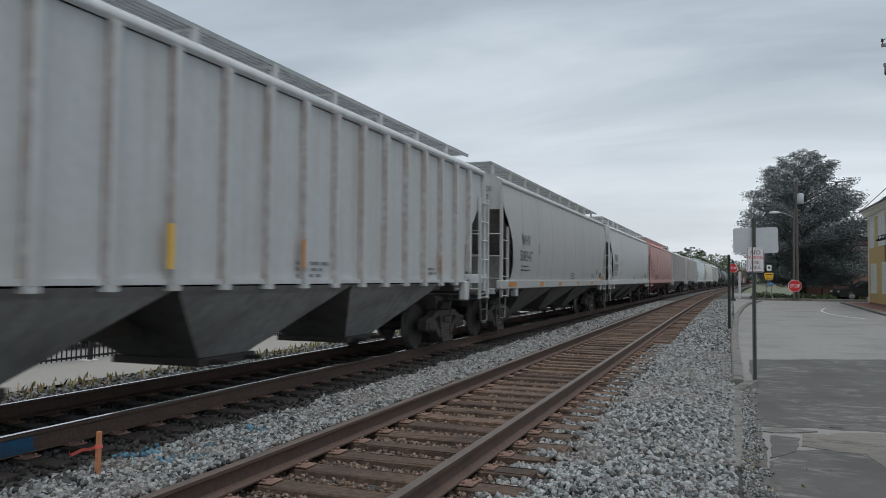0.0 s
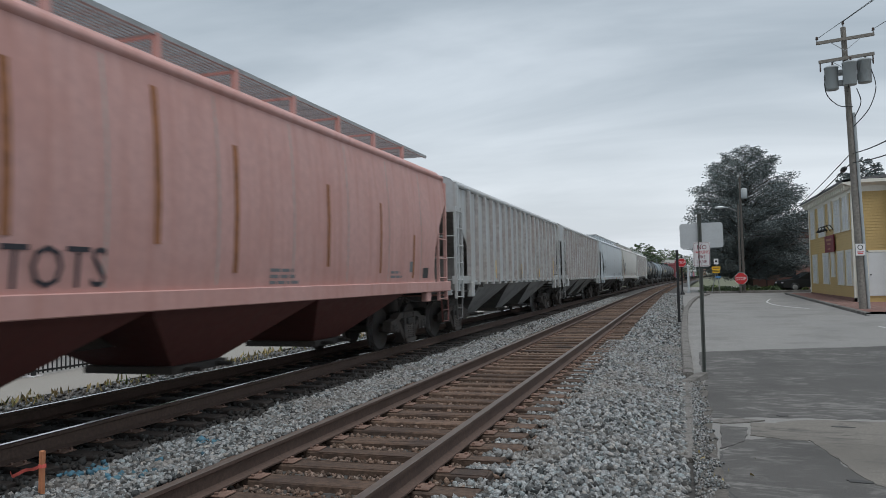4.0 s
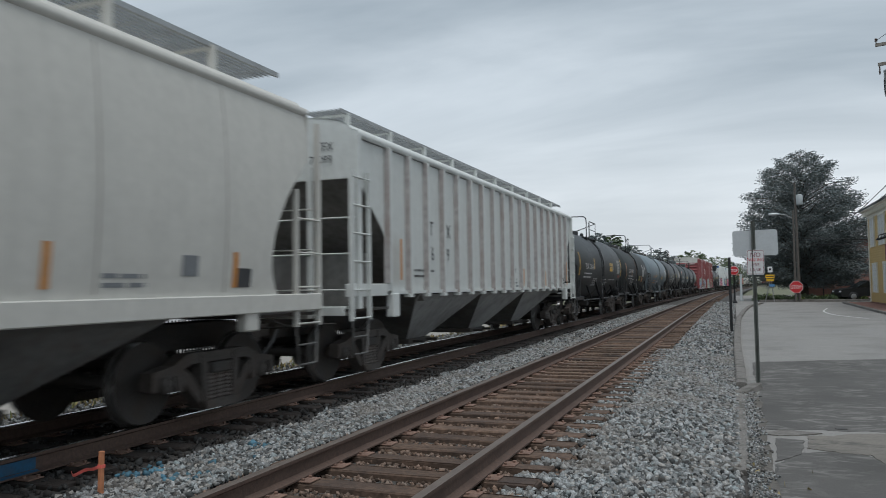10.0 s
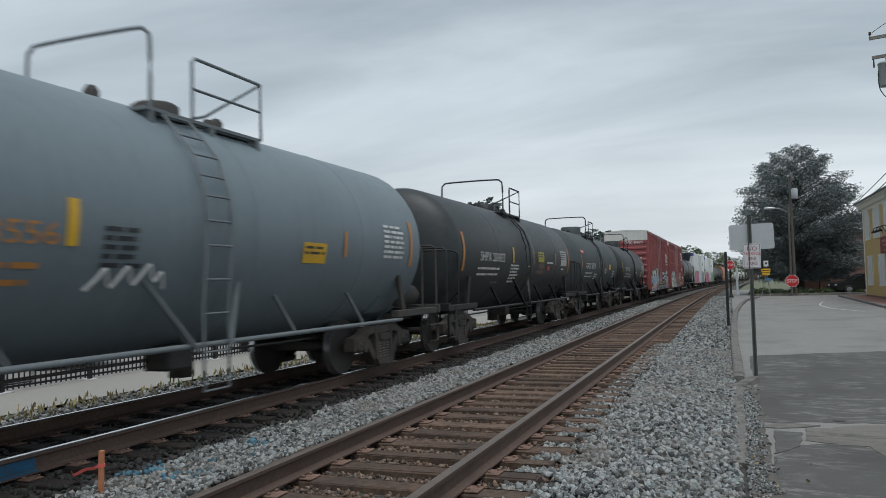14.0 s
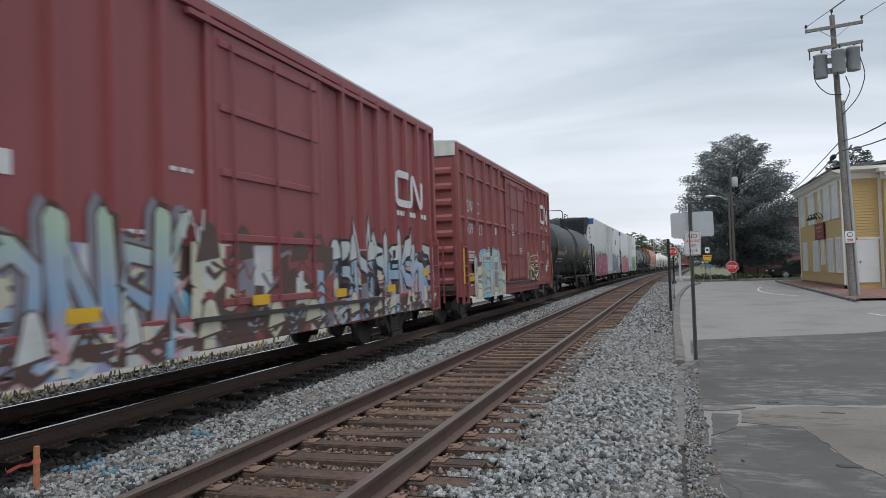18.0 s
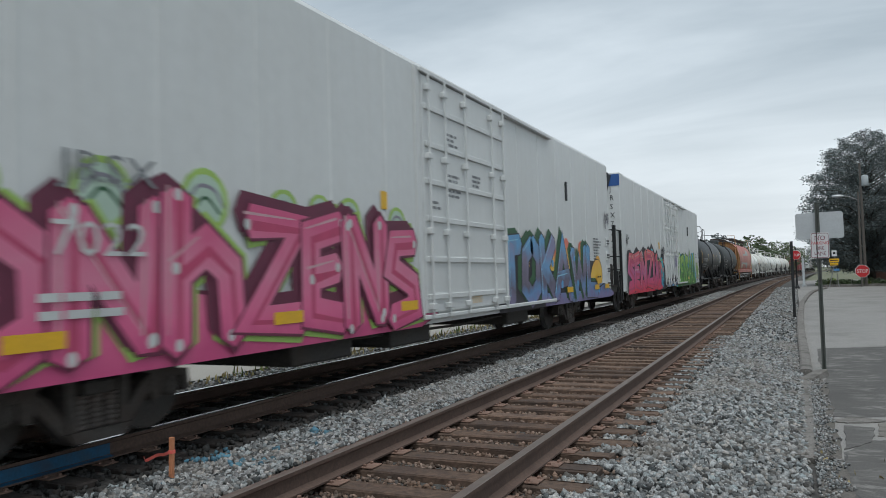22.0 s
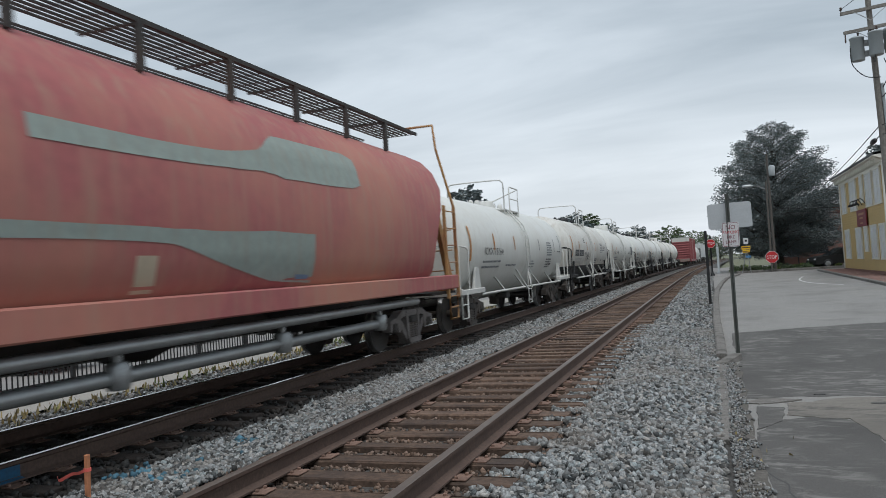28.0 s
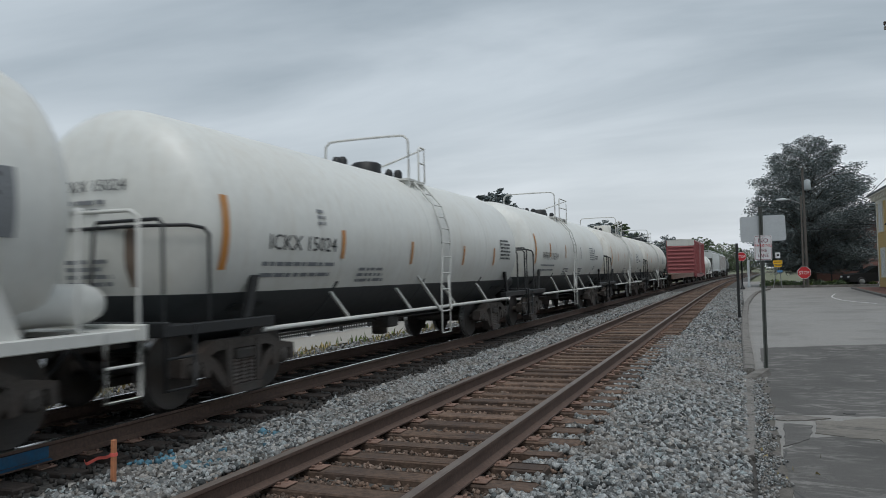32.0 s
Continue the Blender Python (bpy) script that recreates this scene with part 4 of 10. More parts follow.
def hopper_car(place, length, kind, body, dark, label, mark=None, ink=None, group="covered hopper cars", tape=None, low_walk=False, boxed=None, seam=None, forward=0.0, inward=0.0):
    """A three-bay covered hopper: kind 'round' has bulging smooth sides, 'ribbed' flat sides with upright posts."""
    car = thing("covered_hopper_car", label, "freight car", group=group)
    CARS.append((car, place))
    L, h = length, length / 2
    if kind == "round":
        prof = [(1.40, 1.56), (1.8, 1.60), (2.4, 1.625), (3.0, 1.61), (3.5, 1.57), (3.8, 1.53)]
        cut = [(1.40, 0.74), (1.55, 0.86), (1.75, 0.92), (1.98, 0.92), (2.2, 0.86), (2.45, 0.74), (2.75, 0.52), (3.22, 0.05), (3.8, 0.0)]
    else:
        prof = [(1.40, 1.50), (3.8, 1.50)]
        cut = [(1.40, 1.22), (2.21, 1.22), (3.24, 0.06), (3.8, 0.0)]
    side = hopper_shell(L, prof, cut)

    def at(y, z, off=0.006):
        return (float(np.interp(z, [p[0] for p in prof], [p[1] for p in prof])) + off, y, z)

    for s in (1, -1):
        m = Mesh()
        rows = [[(s * x, y, z) for x, y, z in r] for r in side]
        m.sheet(rows if s > 0 else [r[::-1] for r in rows])
        inner = [[(s * (x - 0.02), y, z) for x, y, z in r] for r in side]
        m.sheet([r[::-1] for r in inner] if s > 0 else inner)
        part("side_sheet", m, body, car)
    # roof with its eave
    m = Mesh()
    arc = [(1.53, 3.80), (1.56, 3.83), (1.56, 3.90), (1.45, 3.935)] + [(1.45 * math.cos(radians(a)), 3.935 + 0.27 * math.sin(radians(a))) for a in range(15, 91, 15)]
    arc = arc + [(-x, z) for x, z in arc[::-1][1:]]
    m.sheet([[(x, -h + L * j / 10, z) for j in range(11)] for x, z in arc])
    part("roof", m, body, car)
    for s in (-1, 1):
        # end sheet over the slope sheet
        m = Mesh()
        top = [(x, z) for x, z in arc if z > 3.81]
        zlow = 3.20
        m.poly([(x, s * (h - 0.01), z) for x, z in top] + [(-1.55, s * (h - 0.01), zlow), (1.55, s * (h - 0.01), zlow)])
        m.poly([(x, s * (h - 0.04), z) for x, z in top][::-1] + [(1.55, s * (h - 0.04), zlow), (-1.55, s * (h - 0.04), zlow)])
        m.box(-1.55, 1.55, min(s * (h - 0.05), s * h), max(s * (h - 0.05), s * h), zlow - 0.03, zlow + 0.03)
        part("end_sheet", m, body, car)
        m = Mesh()
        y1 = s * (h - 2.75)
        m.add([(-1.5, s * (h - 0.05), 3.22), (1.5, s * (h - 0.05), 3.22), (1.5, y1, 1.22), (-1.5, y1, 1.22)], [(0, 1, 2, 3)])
        part("slope_sheet", m, SLOPE, car, "sloping end sheet in grime, its shade painted in")
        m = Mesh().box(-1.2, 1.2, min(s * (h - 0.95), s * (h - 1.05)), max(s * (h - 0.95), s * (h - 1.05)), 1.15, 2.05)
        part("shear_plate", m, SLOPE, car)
        # platform, ladders and corner posts
        m = Mesh().box(-1.50, 1.50, min(s * (h - 1.2), s * (h + 0.24)), max(s * (h - 1.2), s * (h + 0.24)), 1.12, 1.16)
        part("end_platform", m, UNDER, car)
        end_gear(car, s * (h + 0.30), s, body, 1.20)
        for sx in (1, -1):
            if kind == "round":
                front, rear = s * (h + 0.04 + forward), s * (h - 0.52 + forward)
                lad = part("ladder", Mesh().box(sx * 1.56 - 0.035, sx * 1.56 + 0.035, front - 0.035, front + 0.035, 0.98, 3.75).box(sx * 1.56 - 0.03, sx * 1.56 + 0.03, rear - 0.03, rear + 0.03, 0.98, 2.78), body, car)
                for z in (1.02, 1.5, 1.95, 2.4):
                    part("rung", Mesh().tube([(sx * 1.59, front, z), (sx * 1.59, rear, z)], 0.014, 6), body, lad)
            else:
                ladder(car, "ladder", (sx * 1.56, s * (h + 0.22)), (sx * 1.56, s * (h - 0.36)), 0.98, 3.28, 6, body, out=0.03 * sx)
            m = Mesh()
            m.tube([(sx * 1.56, s * (h + 0.20), 1.0), (sx * 1.56, s * (h + 0.18), 0.48), (sx * 1.56, s * (h - 0.26), 0.48), (sx * 1.56, s * (h - 0.32), 1.0)], 0.02, 6)
            m.tube([(sx * 1.56, s * (h + 0.19), 0.74), (sx * 1.56, s * (h - 0.29), 0.74)], 0.014, 6)
            part("sill_step", m, dark, car)
        for x in (0.75, -0.75):
            part("end_post", Mesh().box(x - 0.035, x + 0.035, min(s * (h + 0.09), s * (h + 0.02)), max(s * (h + 0.09), s * (h + 0.02)), 1.16, 3.36), body, car)
        if kind != "round":
            part("end_post", Mesh().box(1.48, 1.58, min(s * (h + 0.02), s * (h - 0.10)), max(s * (h + 0.02), s * (h - 0.10)), 1.16, 3.84), body, car)
        for z in (1.45, 2.0, 2.55):
            part("end_grab_iron", Mesh().tube([(1.56, s * (h + 0.09), z), (0.75, s * (h + 0.10), z), (0.0, s * (h + 0.09), z)], 0.013, 5), body, car)
    # brake gear at the trailing end
    m = Mesh().lathe([(0.0, -0.03), (0.28, -0.03), (0.30, 0.0), (0.28, 0.03)], (-0.2, h + 0.26, 2.3), "y", 16)
    part("brake_wheel", m, UNDER, car)
    part("air_reservoir", Mesh().lathe([(0, -0.55), (0.14, -0.5), (0.17, -0.4), (0.17, 0.4), (0.14, 0.5), (0, 0.55)], (0.4, h - 1.4, 1.55), "x", 12), dark, car)
    for s in (1, -1):
        m = Mesh()
        if kind == "round":
            m.box(min(s * 1.50, s * 1.625), max(s * 1.50, s * 1.625), -h - 0.25, h + 0.25, 1.19, 1.41, bevel=0.012)
        else:
            m.box(min(s * 1.46, s * 1.55), max(s * 1.46, s * 1.55), -h + 1.05, h - 1.05, 1.36, 1.42)
            m.box(min(s * 1.46, s * 1.55), max(s * 1.46, s * 1.55), -h - 0.25, -h + 1.25, 1.34, 1.54, bevel=0.01)
            m.box(min(s * 1.46, s * 1.55), max(s * 1.46, s * 1.55), h - 1.25, h + 0.25, 1.34, 1.54, bevel=0.01)
        part("side_sill", m, body, car)
        for e in (-1, 1):
            part("jacking_pad", Mesh().box(min(s * 1.45, s * 1.60), max(s * 1.45, s * 1.60), e * (h - 1.32) - 0.13, e * (h - 1.32) + 0.13, 0.98, 1.38, bevel=0.02), body, car)
    if kind == "ribbed":
        n = 18
        for k in range(n):
            y = h - 1.10 - 0.845 * k
            z0 = 1.36 if abs(y) < h - 1.25 else 1.40 + (1 - (h - abs(y)) / 1.25) * 1.6
            for s in (1, -1):
                m = Mesh().prism([(s * 1.495, y - 0.078), (s * 1.50, y - 0.066), (s * 1.598, y - 0.046), (s * 1.603, y - 0.036), (s * 1.603, y + 0.036), (s * 1.598, y + 0.046), (s * 1.50, y + 0.066), (s * 1.495, y + 0.078)], z0, 3.80, "z")
                # post sides take the darker edge colour, so that the ribs stand out
                for j in (0, 1, 5, 6):
                    m.mi[j] = 1
                part("side_post", m, [body, POSTEDGE], car)
            if abs(y) < h - 1.3:
                part("post_gusset", Mesh().box(1.47, 1.60, y - 0.07, y + 0.07, 1.30, 1.36), body, car)
    else:
        for k in range(1, 9):
            y = -h + L * k / 9
            m = Mesh().sheet([[at(y - 0.013, z, 0.004), at(y + 0.013, z, 0.004)] for z in (1.45, 1.9, 2.4, 2.9, 3.4, 3.75)])
            part("weld_seam", m, seam or SEAM, car)
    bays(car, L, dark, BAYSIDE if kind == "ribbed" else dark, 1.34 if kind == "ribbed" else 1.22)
    centre_sill(car, -h - 0.2, h + 0.2)
    if low_walk:
        roof_walk(car, L - 0.3, 4.26, 0.15, 0.72, GALV, body, 4.05, step=1.62)
    else:
        roof_walk(car, L - 0.3, 4.40 if kind == "round" else 4.30, 0.55, 1.18, GALV, body, 3.93, step=1.62)
    for s in (-1, 1):
        truck(car, s * (h - 1.3))
    if mark:
        ink = ink or INK
        name, number, cap = mark
        y0 = -h + (1.45 + inward if kind == "round" else 2.3)
        if kind == "round":
            if boxed:
                patch(car, "paint_patch", y0 - 0.16, y0 + 0.92, 2.29, 2.66, lambda a, b: at(a, b, 0.003), boxed, "darker patch of fresh paint")
                patch(car, "paint_patch", y0 - 0.30, y0 + 1.04, 1.83, 2.20, lambda a, b: at(a, b, 0.003), boxed, "darker patch of fresh paint")
            letters(car, name, cap / 0.7, y0 - 0.02, 2.36, lambda z: at(0, z)[0], ink, width=cap * 3.2)
            letters(car, number, cap / 0.7, y0 - 0.16, 1.92, lambda z: at(0, z)[0], ink, width=cap * (4.6 if len(number) > 5 else 3.4))
            box = Mesh()
            for p in ((0, 0, 0.17, 0.03), (0, 0.27, 0.17, 0.3), (0, 0, 0.025, 0.3), (0.145, 0, 0.17, 0.3), (0.05, 0.08, 0.12, 0.12), (0.06, 0.17, 0.11, 0.21)):
                box.sheet([[at(-h + 3.6 + p[0], 2.16 + p[1]), at(-h + 3.6 + p[2], 2.16 + p[1])], [at(-h + 3.6 + p[0], 2.16 + p[3]), at(-h + 3.6 + p[2], 2.16 + p[3])]])
            part("data_panel", box, GREYINK, car, "small outlined data box")
        else:
            split_letters(car, name, 0.40, L, 2.45, ink)
            split_letters(car, number[-5:], 0.38, L, 1.98, ink)
        vv, ff = lettering(name, 0.19, 0.9)
        part("lettering", Mesh().add([(0.80 + a, -h - 0.016, 3.62 + b) for a, b in vv], ff), ink, car, "stencilled " + name)
        vv, ff = lettering(number, 0.18, 0.9)
        part("lettering", Mesh().add([(0.72 + a, -h - 0.016, 3.42 + b) for a, b in vv], ff), ink, car, "stencilled " + number)
        small_print(car, y0, 1.80, 1.0, 2, at, ink, step=0.105, h=0.04, seed=len(label))
        patch(car, "data_panel", h - 1.7, h - 1.35, 1.50, 1.72, at, INK, "dark data panel")
        patch(car, "data_panel", h - 2.55, h - 2.30, 1.62, 1.84, at, GREYINK, "small faded data panel")
    small_print(car, 0.3, 1.66, 0.9, 3, at, GREYINK, seed=len(label) + 3)
    small_print(car, h - 3.6, 1.64, 0.7, 2, at, GREYINK, seed=len(label) + 5)
    for y, w, z0, z1, mt in tape or ():
        off = 0.107 if kind == "ribbed" else 0.008
        patch(car, "reflector_tape", y - w / 2, y + w / 2, z0, z1, (lambda a, b: (1.632, a, b)) if kind == "round" and z1 < 1.4 else (lambda a, b, off=off: at(a, b, off)), mt, "strip of reflector tape")
    return car, at


def tank_profile(L, r, bulge=0.55, n=7):
    p = [(r * math.sin(radians(90 * k / n)), -L / 2 - bulge * math.cos(radians(90 * k / n))) for k in range(n)]
    return p + [(r, -L / 2), (r, -L / 4), (r, 0), (r, L / 4), (r, L / 2)] + [(a, -b) for a, b in p[::-1]]


def two_tone(mesh, z, mats):
    """The mesh cut at a height, with the second material below the cut."""
    me = mesh.data("tank_shell", mats)
    bm = bmesh.new()
    bm.from_mesh(me)
    bmesh.ops.bisect_plane(bm, geom=bm.verts[:] + bm.edges[:] + bm.faces[:], plane_co=(0, 0, z), plane_no=(0, 0, 1))
    for f in bm.faces:
        f.material_index = 1 if f.calc_center_median().z < z else 0
    bm.to_mesh(me)
    bm.free()
    return me


def tank_car(place, length, r, zc, body, trim, label, mark=None, ink=None, lower=None, tape=(), panels=(), group="tank cars", dome=True, rail_mat=None, ring=True, top=(-0.85, 1.05), rail_up=0.52, placards=()):
    """A tank car: a round shell with dished heads on stub sills, side rails, end platforms and a railed platform on top."""
    car = thing("tank_car", label, "freight car", group=group)
    CARS.append((car, place))
    L, h = length, length / 2
    n = 40
    mats = [body, lower or body]
    cut = -28.0 if lower else -91
    mids = []
    for j in range(n):
        a = (360.0 * (j + 0.5) / n)
        mids.append(1 if math.sin(radians(a)) < math.sin(radians(cut)) else 0)
    shell = Mesh().lathe(tank_profile(L, r), (0, 0, zc), "y", n)
    if lower:
        part("tank_shell", two_tone(shell, zc - r * 0.52, mats), None, car)
    else:
        part("tank_shell", shell, mats, car)

    def at(y, z, off=0.012):
        w = math.asin(max(-1, min(1, (z - zc) / r)))
        return ((r + off) * math.cos(w), y, zc + (r + off) * math.sin(w))

    if ring:
        for y in (-L * 0.26, L * 0.02, L * 0.30):
            part("weld_band", Mesh().lathe([(r + 0.001, y - 0.05), (r + 0.006, y - 0.03), (r + 0.006, y + 0.03), (r + 0.001, y + 0.05)], (0, 0, zc), "y", n, mids=mids), mats, car)
    if lower is None:
        part("jacket_band", Mesh().lathe([(r + 0.002, -0.26), (r + 0.018, -0.24), (r + 0.018, 0.24), (r + 0.002, 0.26)], (0, 0.3, zc), "y", n), body, car)
    # saddles, stub sills and platforms
    for s in (-1, 1):
        y = s * (h - 0.85)
        m = Mesh()
        m.prism([(-1.2, zc - r * 0.62), (1.2, zc - r * 0.62), (0.9, 0.98), (-0.9, 0.98)], y - 0.3, y + 0.3, "y")
        part("saddle", m, lower or body, car)
        part("stub_sill", Mesh().box(-0.30, 0.30, min(s * (h - 2.6), s * (h + 0.95)), max(s * (h - 2.6), s * (h + 0.95)), 0.72, 1.02), UNDER, car)
        e = s * (h + 0.98)
        m = Mesh().box(-1.45, 1.45, min(e, s * (h + 0.45)), max(e, s * (h + 0.45)), 0.97, 1.02)
        m.box(-1.50, 1.50, min(e, e - 0.10 * s), max(e, e - 0.10 * s), 0.90, 1.06, bevel=0.01)
        part("end_platform", m, trim, car)
        coupler(car, e, s)
        for sx in (1, -1):
            m = Mesh().box(sx * 1.40 - 0.07, sx * 1.40 + 0.07, min(s * (h - 1.0), e), max(s * (h - 1.0), e), 0.90, 1.02, bevel=0.01)
            part("side_sill", m, trim, car)
            m = Mesh().tube([(sx * 1.46, e - 0.06 * s, 1.05), (sx * 1.46, e - 0.06 * s, 0.36), (sx * 1.46, e - 0.50 * s, 0.36), (sx * 1.46, e - 0.50 * s, 1.0)], 0.024, 6)
            m.tube([(sx * 1.46, e - 0.06 * s, 0.68), (sx * 1.46, e - 0.50 * s, 0.68)], 0.016, 6)
            part("sill_step", m, trim, car)
            m = Mesh().prism([(s * (h - 0.30), 0.98), (s * (h - 0.95), 0.98), (s * (h - 0.78), zc - r * 0.36), (s * (h - 0.60), zc - r * 0.36)] if trim is TRIMWHITE else [(s * (h - 0.48), 0.98), (s * (h - 0.62), 0.98), (s * (h - 0.80), zc - r * 0.38), (s * (h - 0.68), zc - r * 0.38)], min(sx * 1.33, sx * 1.39), max(sx * 1.33, sx * 1.39), "x")
            part("tank_brace", m, trim, car)
        # the hand rail round the end
        m = Mesh()
        pts = [(1.44, s * (h + 0.20), 1.03), (1.44, s * (h + 0.20), zc - 0.10), (1.40, s * (h + 0.24), zc - 0.03), (1.30, s * (h + 0.36), zc), (0.9, s * (h + 0.55), zc), (-0.9, s * (h + 0.55), zc), (-1.30, s * (h + 0.36), zc), (-1.40, s * (h + 0.24), zc - 0.03), (-1.44, s * (h + 0.20), zc - 0.10), (-1.44, s * (h + 0.20), 1.03)]
        m.tube(pts, 0.022, 6)
        part("end_handrail", m, trim, car)
        m = Mesh().tube([(1.44, s * (h + 0.92), 1.03), (1.44, s * (h + 0.92), zc - 0.03), (1.36, s * (h + 0.9), zc + 0.03), (0.5, s * (h + 0.85), zc + 0.03), (0.45, s * (h + 0.85), zc - 0.05), (0.45, s * (h + 0.92), 1.03)], 0.022, 6)
        part("end_handrail", m, trim, car)
    part("brake_cylinder", Mesh().lathe([(0, -0.62), (0.15, -0.55), (0.20, -0.4), (0.20, 0.4), (0.15, 0.55), (0, 0.62)], (0.95, h + 0.30, 1.27), "y", 14), trim, car)
    part("brake_wheel", Mesh().lathe([(0.0, -0.03), (0.26, -0.03), (0.28, 0.0), (0.26, 0.03)], (-0.5, h + 0.72, 1.75), "y", 14), UNDER, car)
    part("brake_rigging", Mesh().tube([(0.4, -h + 1.2, 0.62), (0.45, 0, 0.66), (0.4, h - 1.2, 0.62)], 0.02, 5), UNDER, car)
    part("outlet_valve", Mesh().box(0.35, 0.75, -0.2, 0.2, 0.52, zc - r + 0.1, bevel=0.03), UNDER, car)
    part("outlet_cap", Mesh().lathe([(0, 0.30), (0.16, 0.32), (0.16, zc - r + 0.06)], (0, 0.9, 0), "z", 12), UNDER, car)
    for s in (1, -1):
        m = Mesh().tube([(s * 1.44, -h + 0.8, 0.86), (s * 1.44, h - 0.8, 0.86)], 0.032, 8)
        rail = part("side_rail", m, rail_mat or trim, car)
        for y in (-h * 0.5, -h * 0.12, h * 0.25, h * 0.6):
            part("rail_brace", Mesh().bar((s * 1.43, y, 0.87), (s * (r * 0.86), y - 0.25, zc - r * 0.56), 0.07, 0.03), rail_mat or trim, rail)
        # the ladder up to the platform
        lw, yl = 0.22, top[0] + 0.36
        path = [(s * 1.50, 0.36), (s * 1.50, 1.2), (s * (r + 0.08), zc - 0.25), (s * (r + 0.08) * 0.985, zc + 0.3), (s * (r + 0.09) * 0.88, zc + r * 0.52), (s * (r + 0.1) * 0.62, zc + r * 0.84)]
        m = Mesh()
        for d in (-lw, lw):
            m.tube([(x, yl + d, z) for x, z in path], 0.018, 5)
        lad = part("ladder", m, rail_mat or trim, car)
        for k in range(11):
            t = k / 10 * (len(path) - 1.001)
            a, b = path[int(t)], path[int(t) + 1]
            u = t - int(t)
            x, z = a[0] + (b[0] - a[0]) * u, a[1] + (b[1] - a[1]) * u
            part("rung", Mesh().tube([(x, yl - lw, z), (x, yl + lw, z)], 0.013, 5), rail_mat or trim, lad)
        part("ladder_brace", Mesh().bar((s * 1.5, yl - 0.3, 0.80), (s * r * 0.9, yl - 0.95, zc - r * 0.42), 0.05, 0.03), rail_mat or trim, lad)
        part("ladder_brace", Mesh().bar((s * 1.5, yl + 0.25, 0.80), (s * r * 0.9, yl + 0.65, zc - r * 0.42), 0.05, 0.03), rail_mat or trim, lad)
    # the platform on top, with hoops of hand rail at its ends and sides
    zt = zc + r
    ya, yb = top
    deck = part("top_platform", Mesh().box(-0.95, 0.95, ya - 0.1, ya + 0.25, zt - 0.21, zt - 0.17), rail_mat or trim, car, "open steel platform on top of the tank")
    for s in (1, -1):
        for k in range(5):
            part("plank", Mesh().box(min(s * (0.45 + k * 0.1), s * (0.52 + k * 0.1)), max(s * (0.45 + k * 0.1), s * (0.52 + k * 0.1)), ya + 0.25, yb, zt - 0.21, zt - 0.17), rail_mat or trim, deck)
        for y in (ya, (ya + yb) / 2, yb - 0.1):
            part("platform_bracket", Mesh().box(min(s * 0.4, s * 0.95), max(s * 0.4, s * 0.95), y - 0.03, y + 0.03, zt - 0.45, zt - 0.21), rail_mat or trim, deck)
    hz, lo = zt + rail_up, zt - 0.19
    ha = hz + 0.17
    part("top_handrail", Mesh().tube(spline([(-0.92, ya, lo), (-0.92, ya, ha - 0.20), (-0.86, ya, ha - 0.05), (-0.65, ya, ha), (0.65, ya, ha), (0.86, ya, ha - 0.05), (0.92, ya, ha - 0.20), (0.92, ya, lo)], 4), 0.024, 6), rail_mat or trim, car, "arched hand rail over the platform's front")
    part("top_handrail", Mesh().tube([(-0.92, yb, lo), (-0.92, yb, zt + 0.2), (0.0, yb, zt + 0.24), (0.92, yb, hz), (0.92, yb, lo)], 0.022, 6), rail_mat or trim, car)
    y0 = min(ya + 0.71, yb - 0.3)
    part("top_handrail", Mesh().tube([(0.92, y0, lo), (0.92, y0, hz - 0.06), (0.92, y0 + 0.06, hz), (0.92, yb, hz)], 0.022, 6).tube([(0.92, y0, zt + 0.2), (0.92, yb, zt + 0.2)], 0.018, 6), rail_mat or trim, car)
    part("top_handrail", Mesh().tube([(-0.92, ya + 0.3, lo), (-0.92, ya + 0.3, zt + 0.18), (-0.92, ya + 0.38, zt + 0.24), (-0.92, yb, zt + 0.24)], 0.022, 6), rail_mat or trim, car)
    m = Mesh().lathe([(0.46, -0.12), (0.46, 0.30), (0.42, 0.34), (0.0, 0.36)] if dome else [(0.30, -0.1), (0.30, 0.16), (0.24, 0.20), (0, 0.22)], (0, 0.45, zt), "z", 20)
    part("dome", m, trim if not dome else body, car)
    for x, y, q in ((0.1, -0.7, 0.16), (-0.2, -0.4, 0.22), (0.3, 1.3, 0.14), (0.0, 1.5, 0.2)):
        part("valve", Mesh().lathe([(0.09, -0.08), (0.09, q * 0.6), (0.05, q), (0, q)], (x, y, zt), "z", 10), UNDER if ink is WHITE else trim, car)
    if mark:
        name, y0, y1, z0, cap = mark
        if " " in name and y1 - y0 > 2.0 and ink is INK:
            a, b = name.split(" ")
            round_letters(car, a, cap / 0.7, -h + y0, z0, r + 0.012, zc, ink, (y1 - y0) * 0.39)
            round_letters(car, b, cap / 0.7, -h + y1 - (y1 - y0) * 0.45, z0, r + 0.012, zc, ink, (y1 - y0) * 0.45)
        else:
            round_letters(car, name, cap / 0.7, -h + y0, z0, r + 0.012, zc, ink or WHITE, y1 - y0)
        small_print(car, -h + y0 - 0.1, z0 - 0.15, 2.2, 1, at, GREYINK if ink is INK else ink or WHITE, h=0.05, seed=7)
        small_print(car, -h + y0 - 0.1, z0 - 0.29, 2.2, 1, at, GREYINK if ink is INK else ink or WHITE, h=0.05, seed=8)
        vv, ff = fitted(name, 0.19, 0.95)
